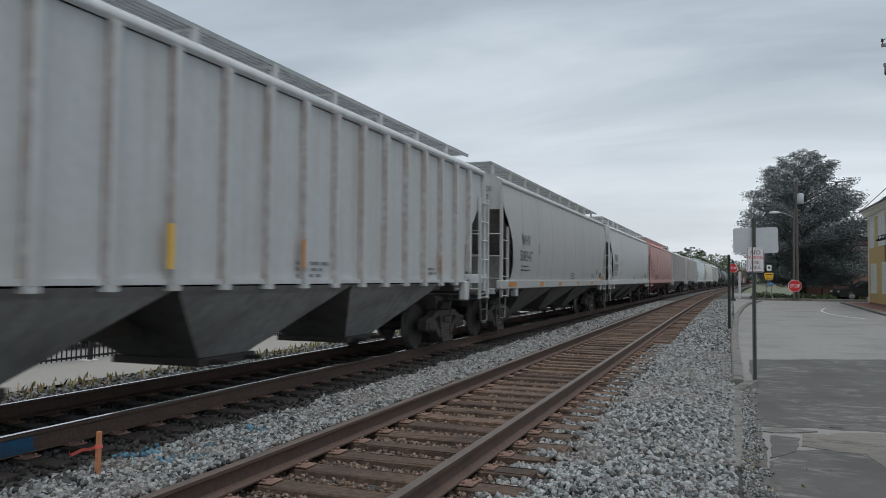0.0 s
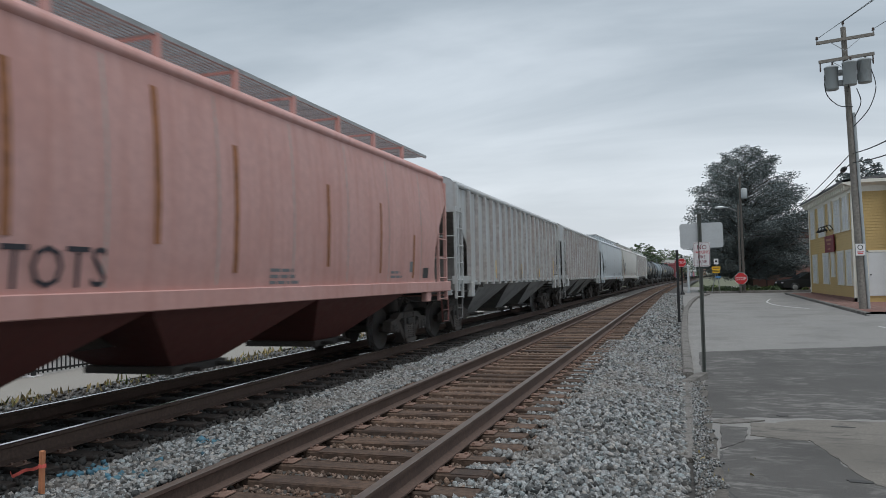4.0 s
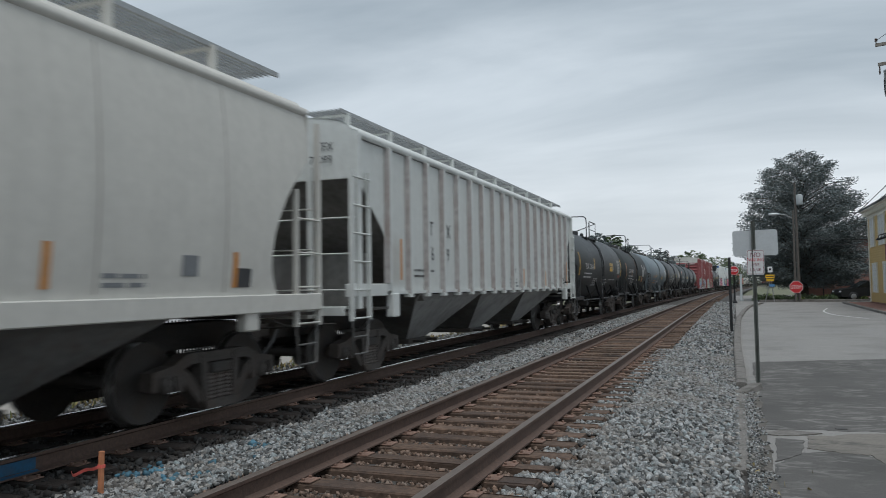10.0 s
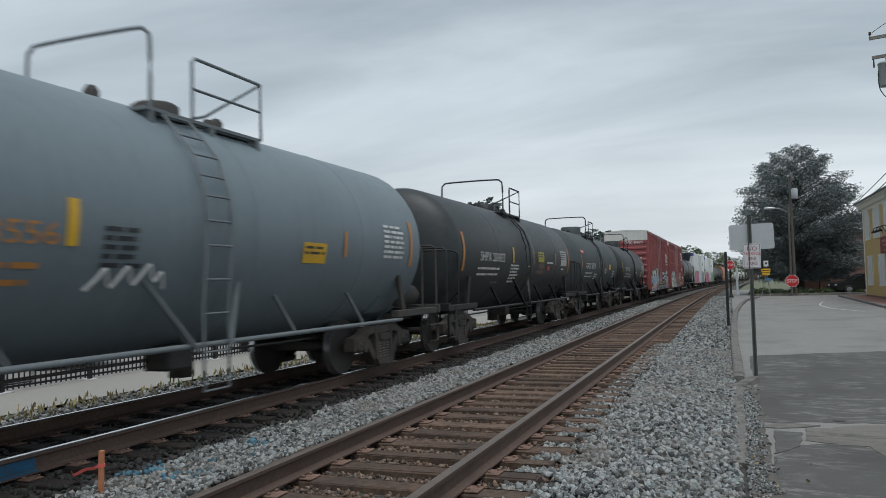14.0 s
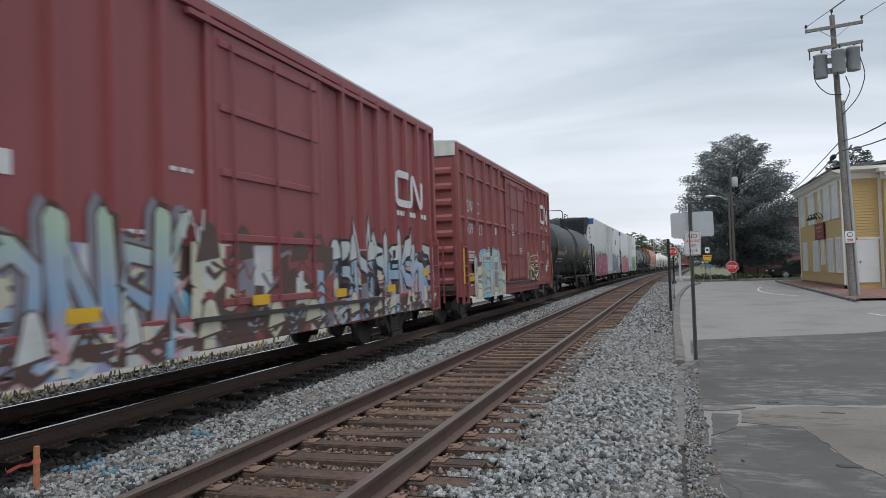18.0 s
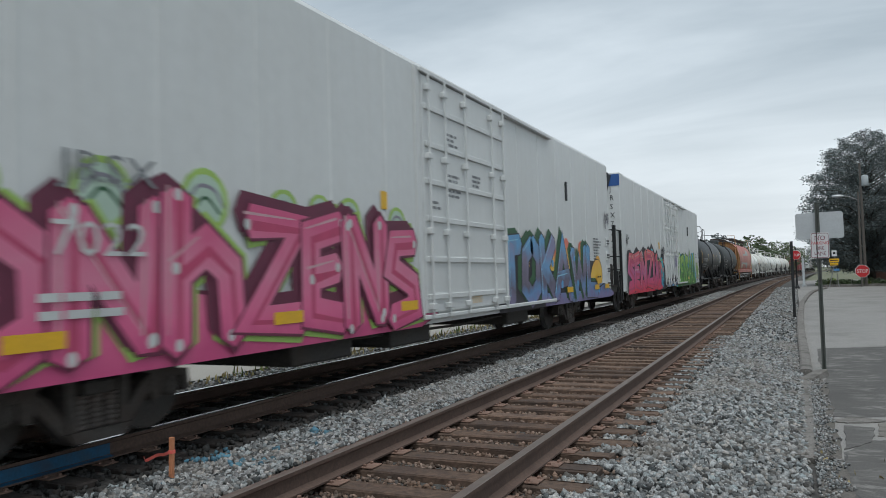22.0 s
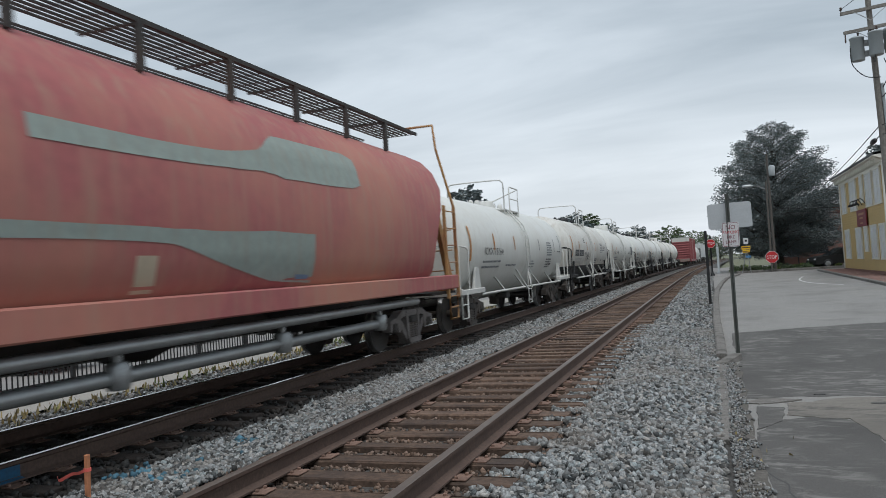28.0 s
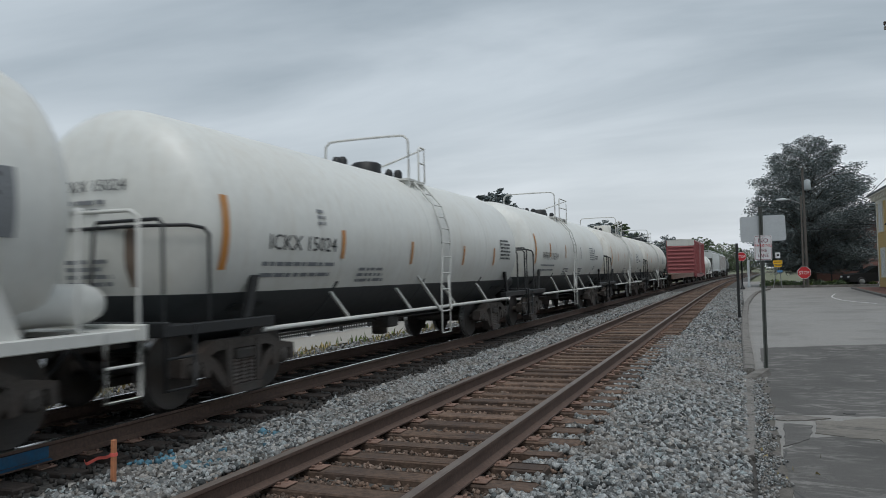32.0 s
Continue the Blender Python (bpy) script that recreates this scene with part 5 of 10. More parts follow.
        m = Mesh().add([(-0.40 + a, -h - 0.55 * math.sqrt(max(0, 1 - ((-0.40 + a) ** 2 + (0.42 + b) ** 2) / r ** 2)) - 0.02, zc + 0.42 + b) for a, b in vv], ff)
        part("lettering", m, ink or WHITE, car, "stencilled " + name)
        small_print(car, -0.3, zc + 0.32, 0.7, 2, lambda a, b: (a, -h - 0.55 * math.sqrt(max(0, 1 - (a ** 2 + (b - zc) ** 2) / r ** 2)) - 0.02, b), GREYINK if ink is INK else ink or WHITE, h=0.05, step=0.1, seed=9)
        small_print(car, -0.3, zc - 0.35, 0.7, 4, lambda a, b: (a, -h - 0.55 * math.sqrt(max(0, 1 - (a ** 2 + (b - zc) ** 2) / r ** 2)) - 0.02, b), GREYINK if ink is INK else ink or WHITE, seed=10)
    for k, (y, w, z0, z1, mt) in enumerate(tape):
        patch(car, "reflector_tape", -h + y, -h + y + w, z0, z1, at, mt, "strip of reflector tape")
    for y0, y1, z0, z1, mt, lk in placards:
        placard(car, -h + y0, z0, y1 - y0, z1 - z0, at, mt, lk, "stencilled data panel" if mt is DATA else "coloured placard")
    for k, (y, z, w, rows, mt) in enumerate(panels):
        small_print(car, -h + y, z, w, rows, at, mt, seed=k + 11)
    for s in (-1, 1):
        truck(car, s * (h - 0.85))
    return car, at


def placard(car, y, z, w, hgt, at, mat, ink=None, label=""):
    p = patch(car, "placard", y, y + w, z, z + hgt, at, mat, label)
    if ink:
        small_print(car, y + 0.04, z + hgt - 0.05, w - 0.08, max(1, int(hgt / 0.09) - 1), lambda a, b: (at(a, b)[0] + 0.004, a, b + 0.0), ink, step=0.075, h=0.035, seed=5)
    return p


GLYPH = {
    "N": [[(0.08, 0), (0.10, 1.0)], [(0.10, 1.0), (0.86, 0.05)], [(0.86, 0.05), (0.92, 1.06)]],
    "Z": [[(0.05, 0.92), (0.92, 0.86), (0.10, 0.14), (0.98, 0.06)]],
    "E": [[(0.92, 0.98), (0.14, 0.86), (0.10, 0.12), (0.92, 0.02)], [(0.14, 0.50), (0.78, 0.52)]],
    "K": [[(0.12, -0.02), (0.10, 1.02)], [(0.92, 1.08), (0.24, 0.50), (0.98, 0.0)]],
    "h": [[(0.10, 1.08), (0.12, 0.0)], [(0.12, 0.52), (0.50, 0.74), (0.84, 0.52), (0.92, -0.02)]],
    "A": [[(0.04, 0), (0.46, 1.04), (0.92, 0)], [(0.20, 0.36), (0.76, 0.36)]],
    "S": [[(0.94, 0.92), (0.28, 0.94), (0.12, 0.66), (0.80, 0.40), (0.84, 0.12), (0.06, 0.04)]],
    "M": [[(0.05, 0), (0.10, 0.98), (0.48, 0.34), (0.90, 1.02), (0.95, 0)]],
    "R": [[(0.10, 0), (0.12, 0.95), (0.76, 0.90), (0.80, 0.60), (0.16, 0.48)], [(0.16, 0.48), (0.95, 0)]],
    "O": [[(0.50, 0.98), (0.12, 0.76), (0.10, 0.24), (0.50, 0.04), (0.88, 0.24), (0.90, 0.76), (0.50, 0.98)]],
    "U": [[(0.10, 1.04), (0.12, 0.30), (0.34, 0.04), (0.68, 0.06), (0.86, 0.32), (0.90, 1.0)]],
    "L": [[(0.16, 1.05), (0.12, 0.10), (0.95, 0.04)]],
    "W": [[(0.02, 1.0), (0.22, 0.06), (0.48, 0.66), (0.74, 0.05), (0.98, 1.04)]],
    "T": [[(0.02, 0.92), (0.98, 0.98)], [(0.50, 0.95), (0.46, 0.0)]],
}


def ribbon(m, x, pts, w, mi, spike=0.0, end=1.0, low=-9.0):
    """A flat band of paint along a bent line, with mitred corners and a pointed end, cut off at the height low."""
    p = [Vector((a, b)) for a, b in pts]
    left, right = [], []
    for i, q in enumerate(p):
        d0 = (q - p[i - 1]).normalized() if i else (p[1] - p[0]).normalized()
        d1 = (p[i + 1] - q).normalized() if i < len(p) - 1 else d0
        n0, n1 = Vector((-d0.y, d0.x)), Vector((-d1.y, d1.x))
        n = (n0 + n1)
        n = n0 if n.length < 0.35 else n.normalized()
        k = min(1.7, 1 / max(0.3, n.dot(n0))) * w * (1 + (end - 1) * i / (len(p) - 1))
        left.append(q + n * k)
        right.append(q - n * k)
    for q in left + right:
        q.y = max(low, q.y)
    for i in range(len(p) - 1):
        m.poly([(x, *left[i]), (x, *left[i + 1]), (x, *right[i + 1]), (x, *right[i])], mi)
    if spike:
        tip = p[-1] + (p[-1] - p[-2]).normalized() * spike
        m.poly([(x, *left[-1]), (x, tip.x, max(low, tip.y)), (x, *right[-1])], mi)
        tip = p[0] + (p[0] - p[1]).normalized() * spike * 0.6
        m.poly([(x, *left[0]), (x, *right[0]), (x, tip.x, max(low, tip.y))], mi)


def disc(m, x, cy, cz, ry, rz, mi, rnd, n=14, jag=0.08):
    m.poly([(x, cy + ry * math.cos(6.283 * k / n) * (1 + rnd.uniform(-jag, jag)), cz + rz * math.sin(6.283 * k / n) * (1 + rnd.uniform(-jag, jag))) for k in range(n)], mi)


def follow_posts(me, posts):
    """Paint laid flat at x, cut and lifted so that it runs over the side posts."""
    bm = bmesh.new()
    bm.from_mesh(me)
    ys = [v.co.y for v in bm.verts]
    lo, hi = min(ys), max(ys)
    near = [p for p in posts if lo - 0.1 < p < hi + 0.1]
    for p in near:
        for d in (-POST[1], -POST[0], POST[0], POST[1]):
            bmesh.ops.bisect_plane(bm, geom=bm.verts[:] + bm.edges[:] + bm.faces[:], plane_co=(0, p + d, 0), plane_no=(0, 1, 0))
    for v in bm.verts:
        d = min([abs(v.co.y - p) for p in near] + [9.0])
        v.co.x += POST[2] * max(0.0, min(1.0, (POST[1] + 0.001 - d) / (POST[1] - POST[0])))
    bm.to_mesh(me)
    bm.free()
    return me


def spray_fade(name, stops):
    """Spray paint that fades from one colour to the next over the height: stops of (z, colour)."""
    if name in MATS:
        return MATS[name]
    m = surface(name, stops[0][1], rough=0.5, grain=0.08, grain_scale=8)
    nt = m.node_tree
    n, ln = nt.nodes.new, nt.links.new
    b = nt.nodes["Principled BSDF"]
    co, sep, cloud, sway, span, ramp = n("ShaderNodeTexCoord"), n("ShaderNodeSeparateXYZ"), n("ShaderNodeTexNoise"), n("ShaderNodeMath"), n("ShaderNodeMapRange"), n("ShaderNodeValToRGB")
    cloud.inputs["Scale"].default_value, cloud.inputs["Detail"].default_value = 2.2, 3.0
    sway.operation, sway.inputs[1].default_value = "MULTIPLY_ADD", 0.9
    ln(co.outputs["Object"], sep.inputs[0])
    ln(co.outputs["Object"], cloud.inputs["Vector"])
    ln(cloud.outputs["Fac"], sway.inputs[0])
    ln(sep.outputs["Z"], sway.inputs[2])
    span.inputs[1].default_value, span.inputs[2].default_value = stops[0][0] + 0.45, stops[-1][0] + 0.45
    ln(sway.outputs[0], span.inputs[0])
    e = ramp.color_ramp.elements
    e[0].color, e[1].color = (*stops[0][1], 1), (*stops[-1][1], 1)
    for z, c in stops[1:-1]:
        e.new((z - stops[0][0]) / (stops[-1][0] - stops[0][0])).color = (*c, 1)
    ln(span.outputs[0], ramp.inputs["Fac"])
    ln(ramp.outputs[0], b.inputs["Base Color"])
    return m


class Mural:
    """A sprayed piece on a side at x, laid on coat by coat; y is measured from the car's leading end."""

    def __init__(self, car, x, lead, seed, posts=(), label="sprayed graffiti letters in bright colours", low=0.70):
        self.car, self.x, self.lead, self.rnd, self.posts, self.low = car, x, lead, random.Random(seed), posts, low
        self.off, self.mats, self.m, self.piece, self.label = 0.002, [], Mesh(), None, label

    def mat(self, m):
        if m not in self.mats:
            self.mats.append(m)
        return self.mats.index(m)

    def coat(self):
        self.off += 0.00025
        return self.x + self.off

    def blob(self, mat, pts, smooth=5, edge=None, width=0.05):
        """A closed patch with a rounded outline, and a line round it."""
        pts = [(self.lead + a, max(self.low, b)) for a, b in pts]
        if smooth:
            line = [(p.y, max(self.low, p.z)) for p in spline([(0, *p) for p in pts + pts[:1]], smooth)][:-1]
        else:
            line = pts
        if edge:
            ribbon(self.m, self.coat(), line + line[:1], width, self.mat(edge), low=self.low)
        x = self.coat()
        self.m.poly([(x, a, b) for a, b in line], self.mat(mat))
        self.done("sprayed_patch")

    def line(self, mat, pts, w, spike=0.0, end=1.0):
        line = [(p.y, p.z) for p in spline([(0, self.lead + a, b) for a, b in pts], 6)]
        ribbon(self.m, self.coat(), line, w, self.mat(mat), spike, end, self.low)
        self.done("sprayed_line")

    def ball(self, y, z, r, mat, shine=None, rim=None):
        if rim:
            disc(self.m, self.coat(), self.lead + y, z, r * 1.25, r * 1.25, self.mat(rim), self.rnd, 16, 0.02)
        disc(self.m, self.coat(), self.lead + y, z, r, r, self.mat(mat), self.rnd, 16, 0.02)
        if shine:
            disc(self.m, self.coat(), self.lead + y - r * 0.3, z + r * 0.35, r * 0.35, r * 0.35, self.mat(shine), self.rnd, 10, 0.05)
        self.done("sprayed_dot")

    def done(self, name):
        if not self.m.f:
            return
        me = self.m.data(name, self.mats)
        if self.posts:
            follow_posts(me, self.posts)
        if self.piece is None:
            self.piece = part("graffiti", me, None, self.car, self.label)
        else:
            part(name, me, None, self.piece)
        self.m, self.mats = Mesh(), []

    def word(self, spec, z0, fill, outline, shadow=None, core=None, shine=None, dots=None, halo=None, w=0.15, line=0.045, shift=(-0.10, 0.06), second=None):
        """Letters, each (sign, start, end, top): glow, block shadow, outline, fill, inner shade, highlight, dots."""
        shapes = []
        for sign, a, b, top in spec:
            lean = self.rnd.uniform(-0.12, 0.12)
            shapes.append([[(self.lead + a + (b - a) * (0.08 + 0.84 * p) + lean * (q - 0.5), max(self.low + 0.03, z0 + (top - z0) * (0.10 + 0.84 * q) + self.rnd.uniform(-0.05, 0.05))) for p, q in st] for st in GLYPH[sign]])
        if halo:
            for strokes in shapes:
                for st in strokes:
                    ribbon(self.m, self.coat(), st, w + line + 0.07, self.mat(halo), 0.16, low=self.low)
        if shadow:
            for strokes in shapes:
                for st in strokes:
                    ribbon(self.m, self.coat(), [(a + shift[0] * 0.5, b + shift[1] * 0.5) for a, b in st], w + line, self.mat(shadow), 0.18, low=self.low)
                    ribbon(self.m, self.coat(), [(a + shift[0], b + shift[1]) for a, b in st], w + line, self.mat(shadow), 0.18, low=self.low)
        self.done("sprayed_ground")
        for k, strokes in enumerate(shapes):
            for st in strokes:
                ribbon(self.m, self.coat(), st, w + line, self.mat(outline), 0.20, low=self.low)
            for i, st in enumerate(strokes):
                ribbon(self.m, self.coat(), st, w, self.mat(second if second and i % 2 else fill), 0.13, low=self.low)
            if core:
                for st in strokes:
                    ribbon(self.m, self.coat(), [(a + 0.2 * w, b - 0.25 * w) for a, b in st], w * 0.30, self.mat(core), 0.06, 0.4, self.low)
            if shine:
                for st in strokes:
                    ribbon(self.m, self.coat(), [(a - 0.55 * w, b + 0.45 * w) for a, b in st[:2]], w * 0.09, self.mat(shine), 0.0, 0.5, self.low)
            if dots:
                for st in strokes:
                    for a, b in (st[0], st[-1]):
                        disc(self.m, self.coat(), a + self.rnd.uniform(-0.05, 0.05), b + self.rnd.uniform(-0.05, 0.05), 0.05, 0.065, self.mat(dots), self.rnd, 9)
            self.done("sprayed_letter")


def pastel_band(car, x, y0, y1, z0, z1, colors, ink, caps, seed, posts=()):
    """A band of overlapping pastel patches, with dark strokes and rounded caps along its upper edge."""
    rnd, m = random.Random(seed), Mesh()
    mats = [ink, caps, *colors]
    cols = int((y1 - y0) / 0.22)
    off = 0.001
    for i in range(cols):
        a = y0 + (y1 - y0) * i / cols
        b = a + (y1 - y0) / cols
        cut = sorted([z0, z0 + (z1 - z0) * rnd.uniform(0.2, 0.42), z0 + (z1 - z0) * rnd.uniform(0.5, 0.75), z1 - 0.05 * rnd.random()])
        for j in range(3):
            s0, s1 = rnd.uniform(-0.12, 0.12), rnd.uniform(-0.12, 0.12)
            m.poly([(x + off, a - 0.06, cut[j] + (s0 if j else 0)), (x + off, b + 0.06, cut[j] - (s0 if j else 0)), (x + off, b + 0.10, cut[j + 1] + s1 * (j < 2)), (x + off, a - 0.03, cut[j + 1] - s1 * (j < 2))], 2 + rnd.randrange(len(colors)))
            off += 0.00006
    for i in range(int((y1 - y0) * 11)):
        a, b = rnd.uniform(y0 + 0.1, y1 - 0.5), rnd.uniform(z0 + 0.12, z1 - 0.15)
        d, e = rnd.uniform(0.2, 0.55), rnd.uniform(-0.25, 0.25)
        ribbon(m, x + off, [(a, b), (a + d * 0.5, min(z1, max(z0, b + e))), (a + d, min(z1, max(z0, b + e * 0.3)))], rnd.uniform(0.018, 0.05), 0 if i % 3 else 2 + rnd.randrange(len(colors)), 0.05, 0.6)
        off += 0.00005
    k = y0 + 0.3
    while k < y1 - 0.2:
        h = rnd.uniform(0.08, 0.26)
        w = rnd.uniform(0.12, 0.22)
        for g, mi in ((0.03, 0), (0.0, 1)):
            m.poly([(x + off, k - w * 1.3 - g, z1 - 0.22 - g), (x + off, k + w * 1.2 + g, z1 - 0.16 - g), (x + off, k + w + g, z1), (x + off, k + w * 0.5 + g, z1 + h * 0.85), (x + off, k, z1 + h + g * 0.8), (x + off, k - w * 0.5 - g, z1 + h * 0.8), (x + off, k - w * 0.85 - g, z1)], mi)
            off += 0.0001
        k += rnd.uniform(0.6, 1.6)
    me = m.data("graffiti", mats)
    if posts:
        follow_posts(me, posts)
    return part("graffiti", me, None, car, "pastel graffiti sprayed over the lower side")


def tag_scrawl(car, x, y, z, w, hgt, mat, seed):
    """A quick one-line scrawl."""
    rnd, m = random.Random(seed), Mesh()
    pts = [(x + 0.012, y + w * k / 11, z + hgt * rnd.random()) for k in range(12)]
    line = spline(pts, 5)
    m.sheet([[Vector(p) + Vector((0, -0.018, 0.012)), Vector(p) + Vector((0, 0.018, -0.012))] for p in line])
    return part("scrawl", m, mat, car, "quick sprayed scrawl")


POST = (0.045, 0.075, 0.095)  # a side post: half its face, half its foot, its depth


def box_car(place, length, body, label, ribs, door, hgt=4.85, top=None, bottom=0.80, rows=(), group="box cars", band=0.62):
    """A boxcar: ribbed side panels, a sliding door, corrugated ends, roof, sills and ladders."""
    car = thing("box_car", label, "freight car", group=group)
    CARS.append((car, place))
    h, X = length / 2, 1.50
    d0, d1 = -h + door[0], -h + door[1]
    m = Mesh()
    for s in (1, -1):
        m.box(min(s * X, s * (X - 0.05)), max(s * X, s * (X - 0.05)), -h + 0.02, h - 0.02, bottom + 0.1, hgt)
    part("side_panel", m, body, car)
    for s in (1, -1):
        p = Mesh().box(min(s * 1.46, s * 1.57), max(s * 1.46, s * 1.57), -h, h, bottom - 0.06, bottom + 0.22, bevel=0.01)
        part("side_sill", p, body, car)
        p = Mesh().box(min(s * 1.46, s * 1.57), max(s * 1.46, s * 1.57), -h, h, hgt - 0.16, hgt, bevel=0.01)
        part("top_chord", p, body, car)
        part("brake_rod", Mesh().tube([(s * 1.1, -h + 3.0, 0.66), (s * 1.15, 0, 0.6), (s * 1.1, h - 3.0, 0.66)], 0.025, 6), UNDER, car)
        part("side_skirt", Mesh().prism([(-h + 3.0, bottom), (-h + 3.5, bottom - 0.20), (h - 3.5, bottom - 0.20), (h - 3.0, bottom)], min(s * 1.50, s * 1.53), max(s * 1.50, s * 1.53), "x"), body, car)
    for y in ribs:
        for s in (1, -1):
            p = Mesh().prism([(s * (X - 0.005), -h + y - POST[1]), (s * (X + POST[2]), -h + y - POST[0]), (s * (X + POST[2]), -h + y + POST[0]), (s * (X - 0.005), -h + y + POST[1])], bottom + 0.2, hgt - 0.1, "z")
            part("side_post", p, body, car)
    for z in rows:
        for a, b in ((-h, d0), (d1, h)):
            part("panel_joint", Mesh().prism([(X - 0.005, z - 0.045), (X + 0.055, z - 0.03), (X + 0.055, z + 0.005), (X - 0.005, z + 0.06)], a + 0.05, b - 0.05, "y"), body, car)
    # door with its posts, rails and locking bars
    door_ob = part("door", Mesh().box(X + 0.02, X + 0.07, d0, d1, bottom + 0.25, hgt - 0.28, bevel=0.01), body, car, "closed sliding door")
    for k in range(5):
        z = bottom + 0.35 + (hgt - bottom - 0.8) * k / 4
        part("door_stiffener", Mesh().box(X + 0.065, X + 0.10, d0 + 0.1, d1 - 0.1, z - 0.05, z + 0.05, bevel=0.01), body, door_ob)
    for y in (d0 + 0.35, (d0 + d1) / 2, d1 - 0.35):
        part("locking_bar", Mesh().tube([(X + 0.12, y, bottom + 0.3), (X + 0.12, y, hgt - 0.4)], 0.018, 6), body, door_ob)
    for y in (d0 - 0.08, d1 + 0.08):
        part("door_post", Mesh().box(X, 1.57, y - 0.06, y + 0.06, bottom, hgt - 0.1, bevel=0.01), body, car)
    part("door_track", Mesh().box(X + 0.02, X + 0.12, d0 - 0.5, min(h - 0.2, d1 + 2.6), bottom + 0.14, bottom + 0.20), UNDER, car)
    part("door_track", Mesh().box(X + 0.02, X + 0.10, d0 - 0.5, min(h - 0.2, d1 + 2.6), hgt - 0.27, hgt - 0.20), body, car)
    # ends
    for s in (-1, 1):
        m = Mesh().box(-X, X, min(s * h, s * (h - 0.05)), max(s * h, s * (h - 0.05)), bottom, hgt)
        end = part("end_panel", m, body, car)
        for k in range(9):
            z = bottom + 0.35 + k * 0.42
            if z < hgt - 0.55:
                p = Mesh().prism([(s * h - 0.001 * s, z - 0.12), (s * (h + 0.07), z - 0.05), (s * (h + 0.07), z + 0.05), (s * h - 0.001 * s, z + 0.12)], -X + 0.12, X - 0.12, "x")
                part("corrugation", p, body, end)
        if top:
            part("end_band", Mesh().box(-X - 0.01, X + 0.01, min(s * (h + 0.005), s * (h + 0.03)), max(s * (h + 0.005), s * (h + 0.03)), hgt - band, hgt + 0.05), top, end, "white painted band across the end")
        for sx in (1, -1):
            p = Mesh().box(min(sx * 1.46, sx * 1.57), max(sx * 1.46, sx * 1.57), min(s * (h + 0.02), s * (h - 0.12)), max(s * (h + 0.02), s * (h - 0.12)), bottom - 0.06, hgt, bevel=0.01)
            part("corner_post", p, body, car)
            ladder(car, "ladder", (sx * 1.60, s * (h - 0.08)), (sx * 1.60, s * (h - 0.55)), 0.55, 2.2, 4, body, out=0.01)
        end_gear(car, s * (h + 0.12), s, UNDER, 1.05)
        part("cushion_pocket", Mesh().box(-0.35, 0.35, min(s * h, s * (h + 0.45)), max(s * h, s * (h + 0.45)), 0.62, 1.05), UNDER, car)
        part("end_ladder", Mesh().box(1.10, 1.14, min(s * (h + 0.1), s * (h + 0.14)), max(s * (h + 0.1), s * (h + 0.14)), 0.6, 2.2).box(1.46, 1.50, min(s * (h + 0.1), s * (h + 0.14)), max(s * (h + 0.1), s * (h + 0.14)), 0.6, 2.2), body, car)
    m = Mesh().prism([(-1.55, hgt), (1.55, hgt), (1.55, hgt + 0.04), (0, hgt + 0.16), (-1.55, hgt + 0.04)], -h - 0.03, h + 0.03, "y")
    part("roof", m, top or GALV, car)
    part("floor", Mesh().box(-1.45, 1.45, -h + 0.05, h - 0.05, bottom - 0.02, bottom + 0.1), UNDER, car)
    centre_sill(car, -h, h, 0.62, 0.95)
    for s in (-1, 1):
        truck(car, s * (h - 1.7))
    at = lambda y, z, off=0.006: (X + off, y, z)
    return car, at


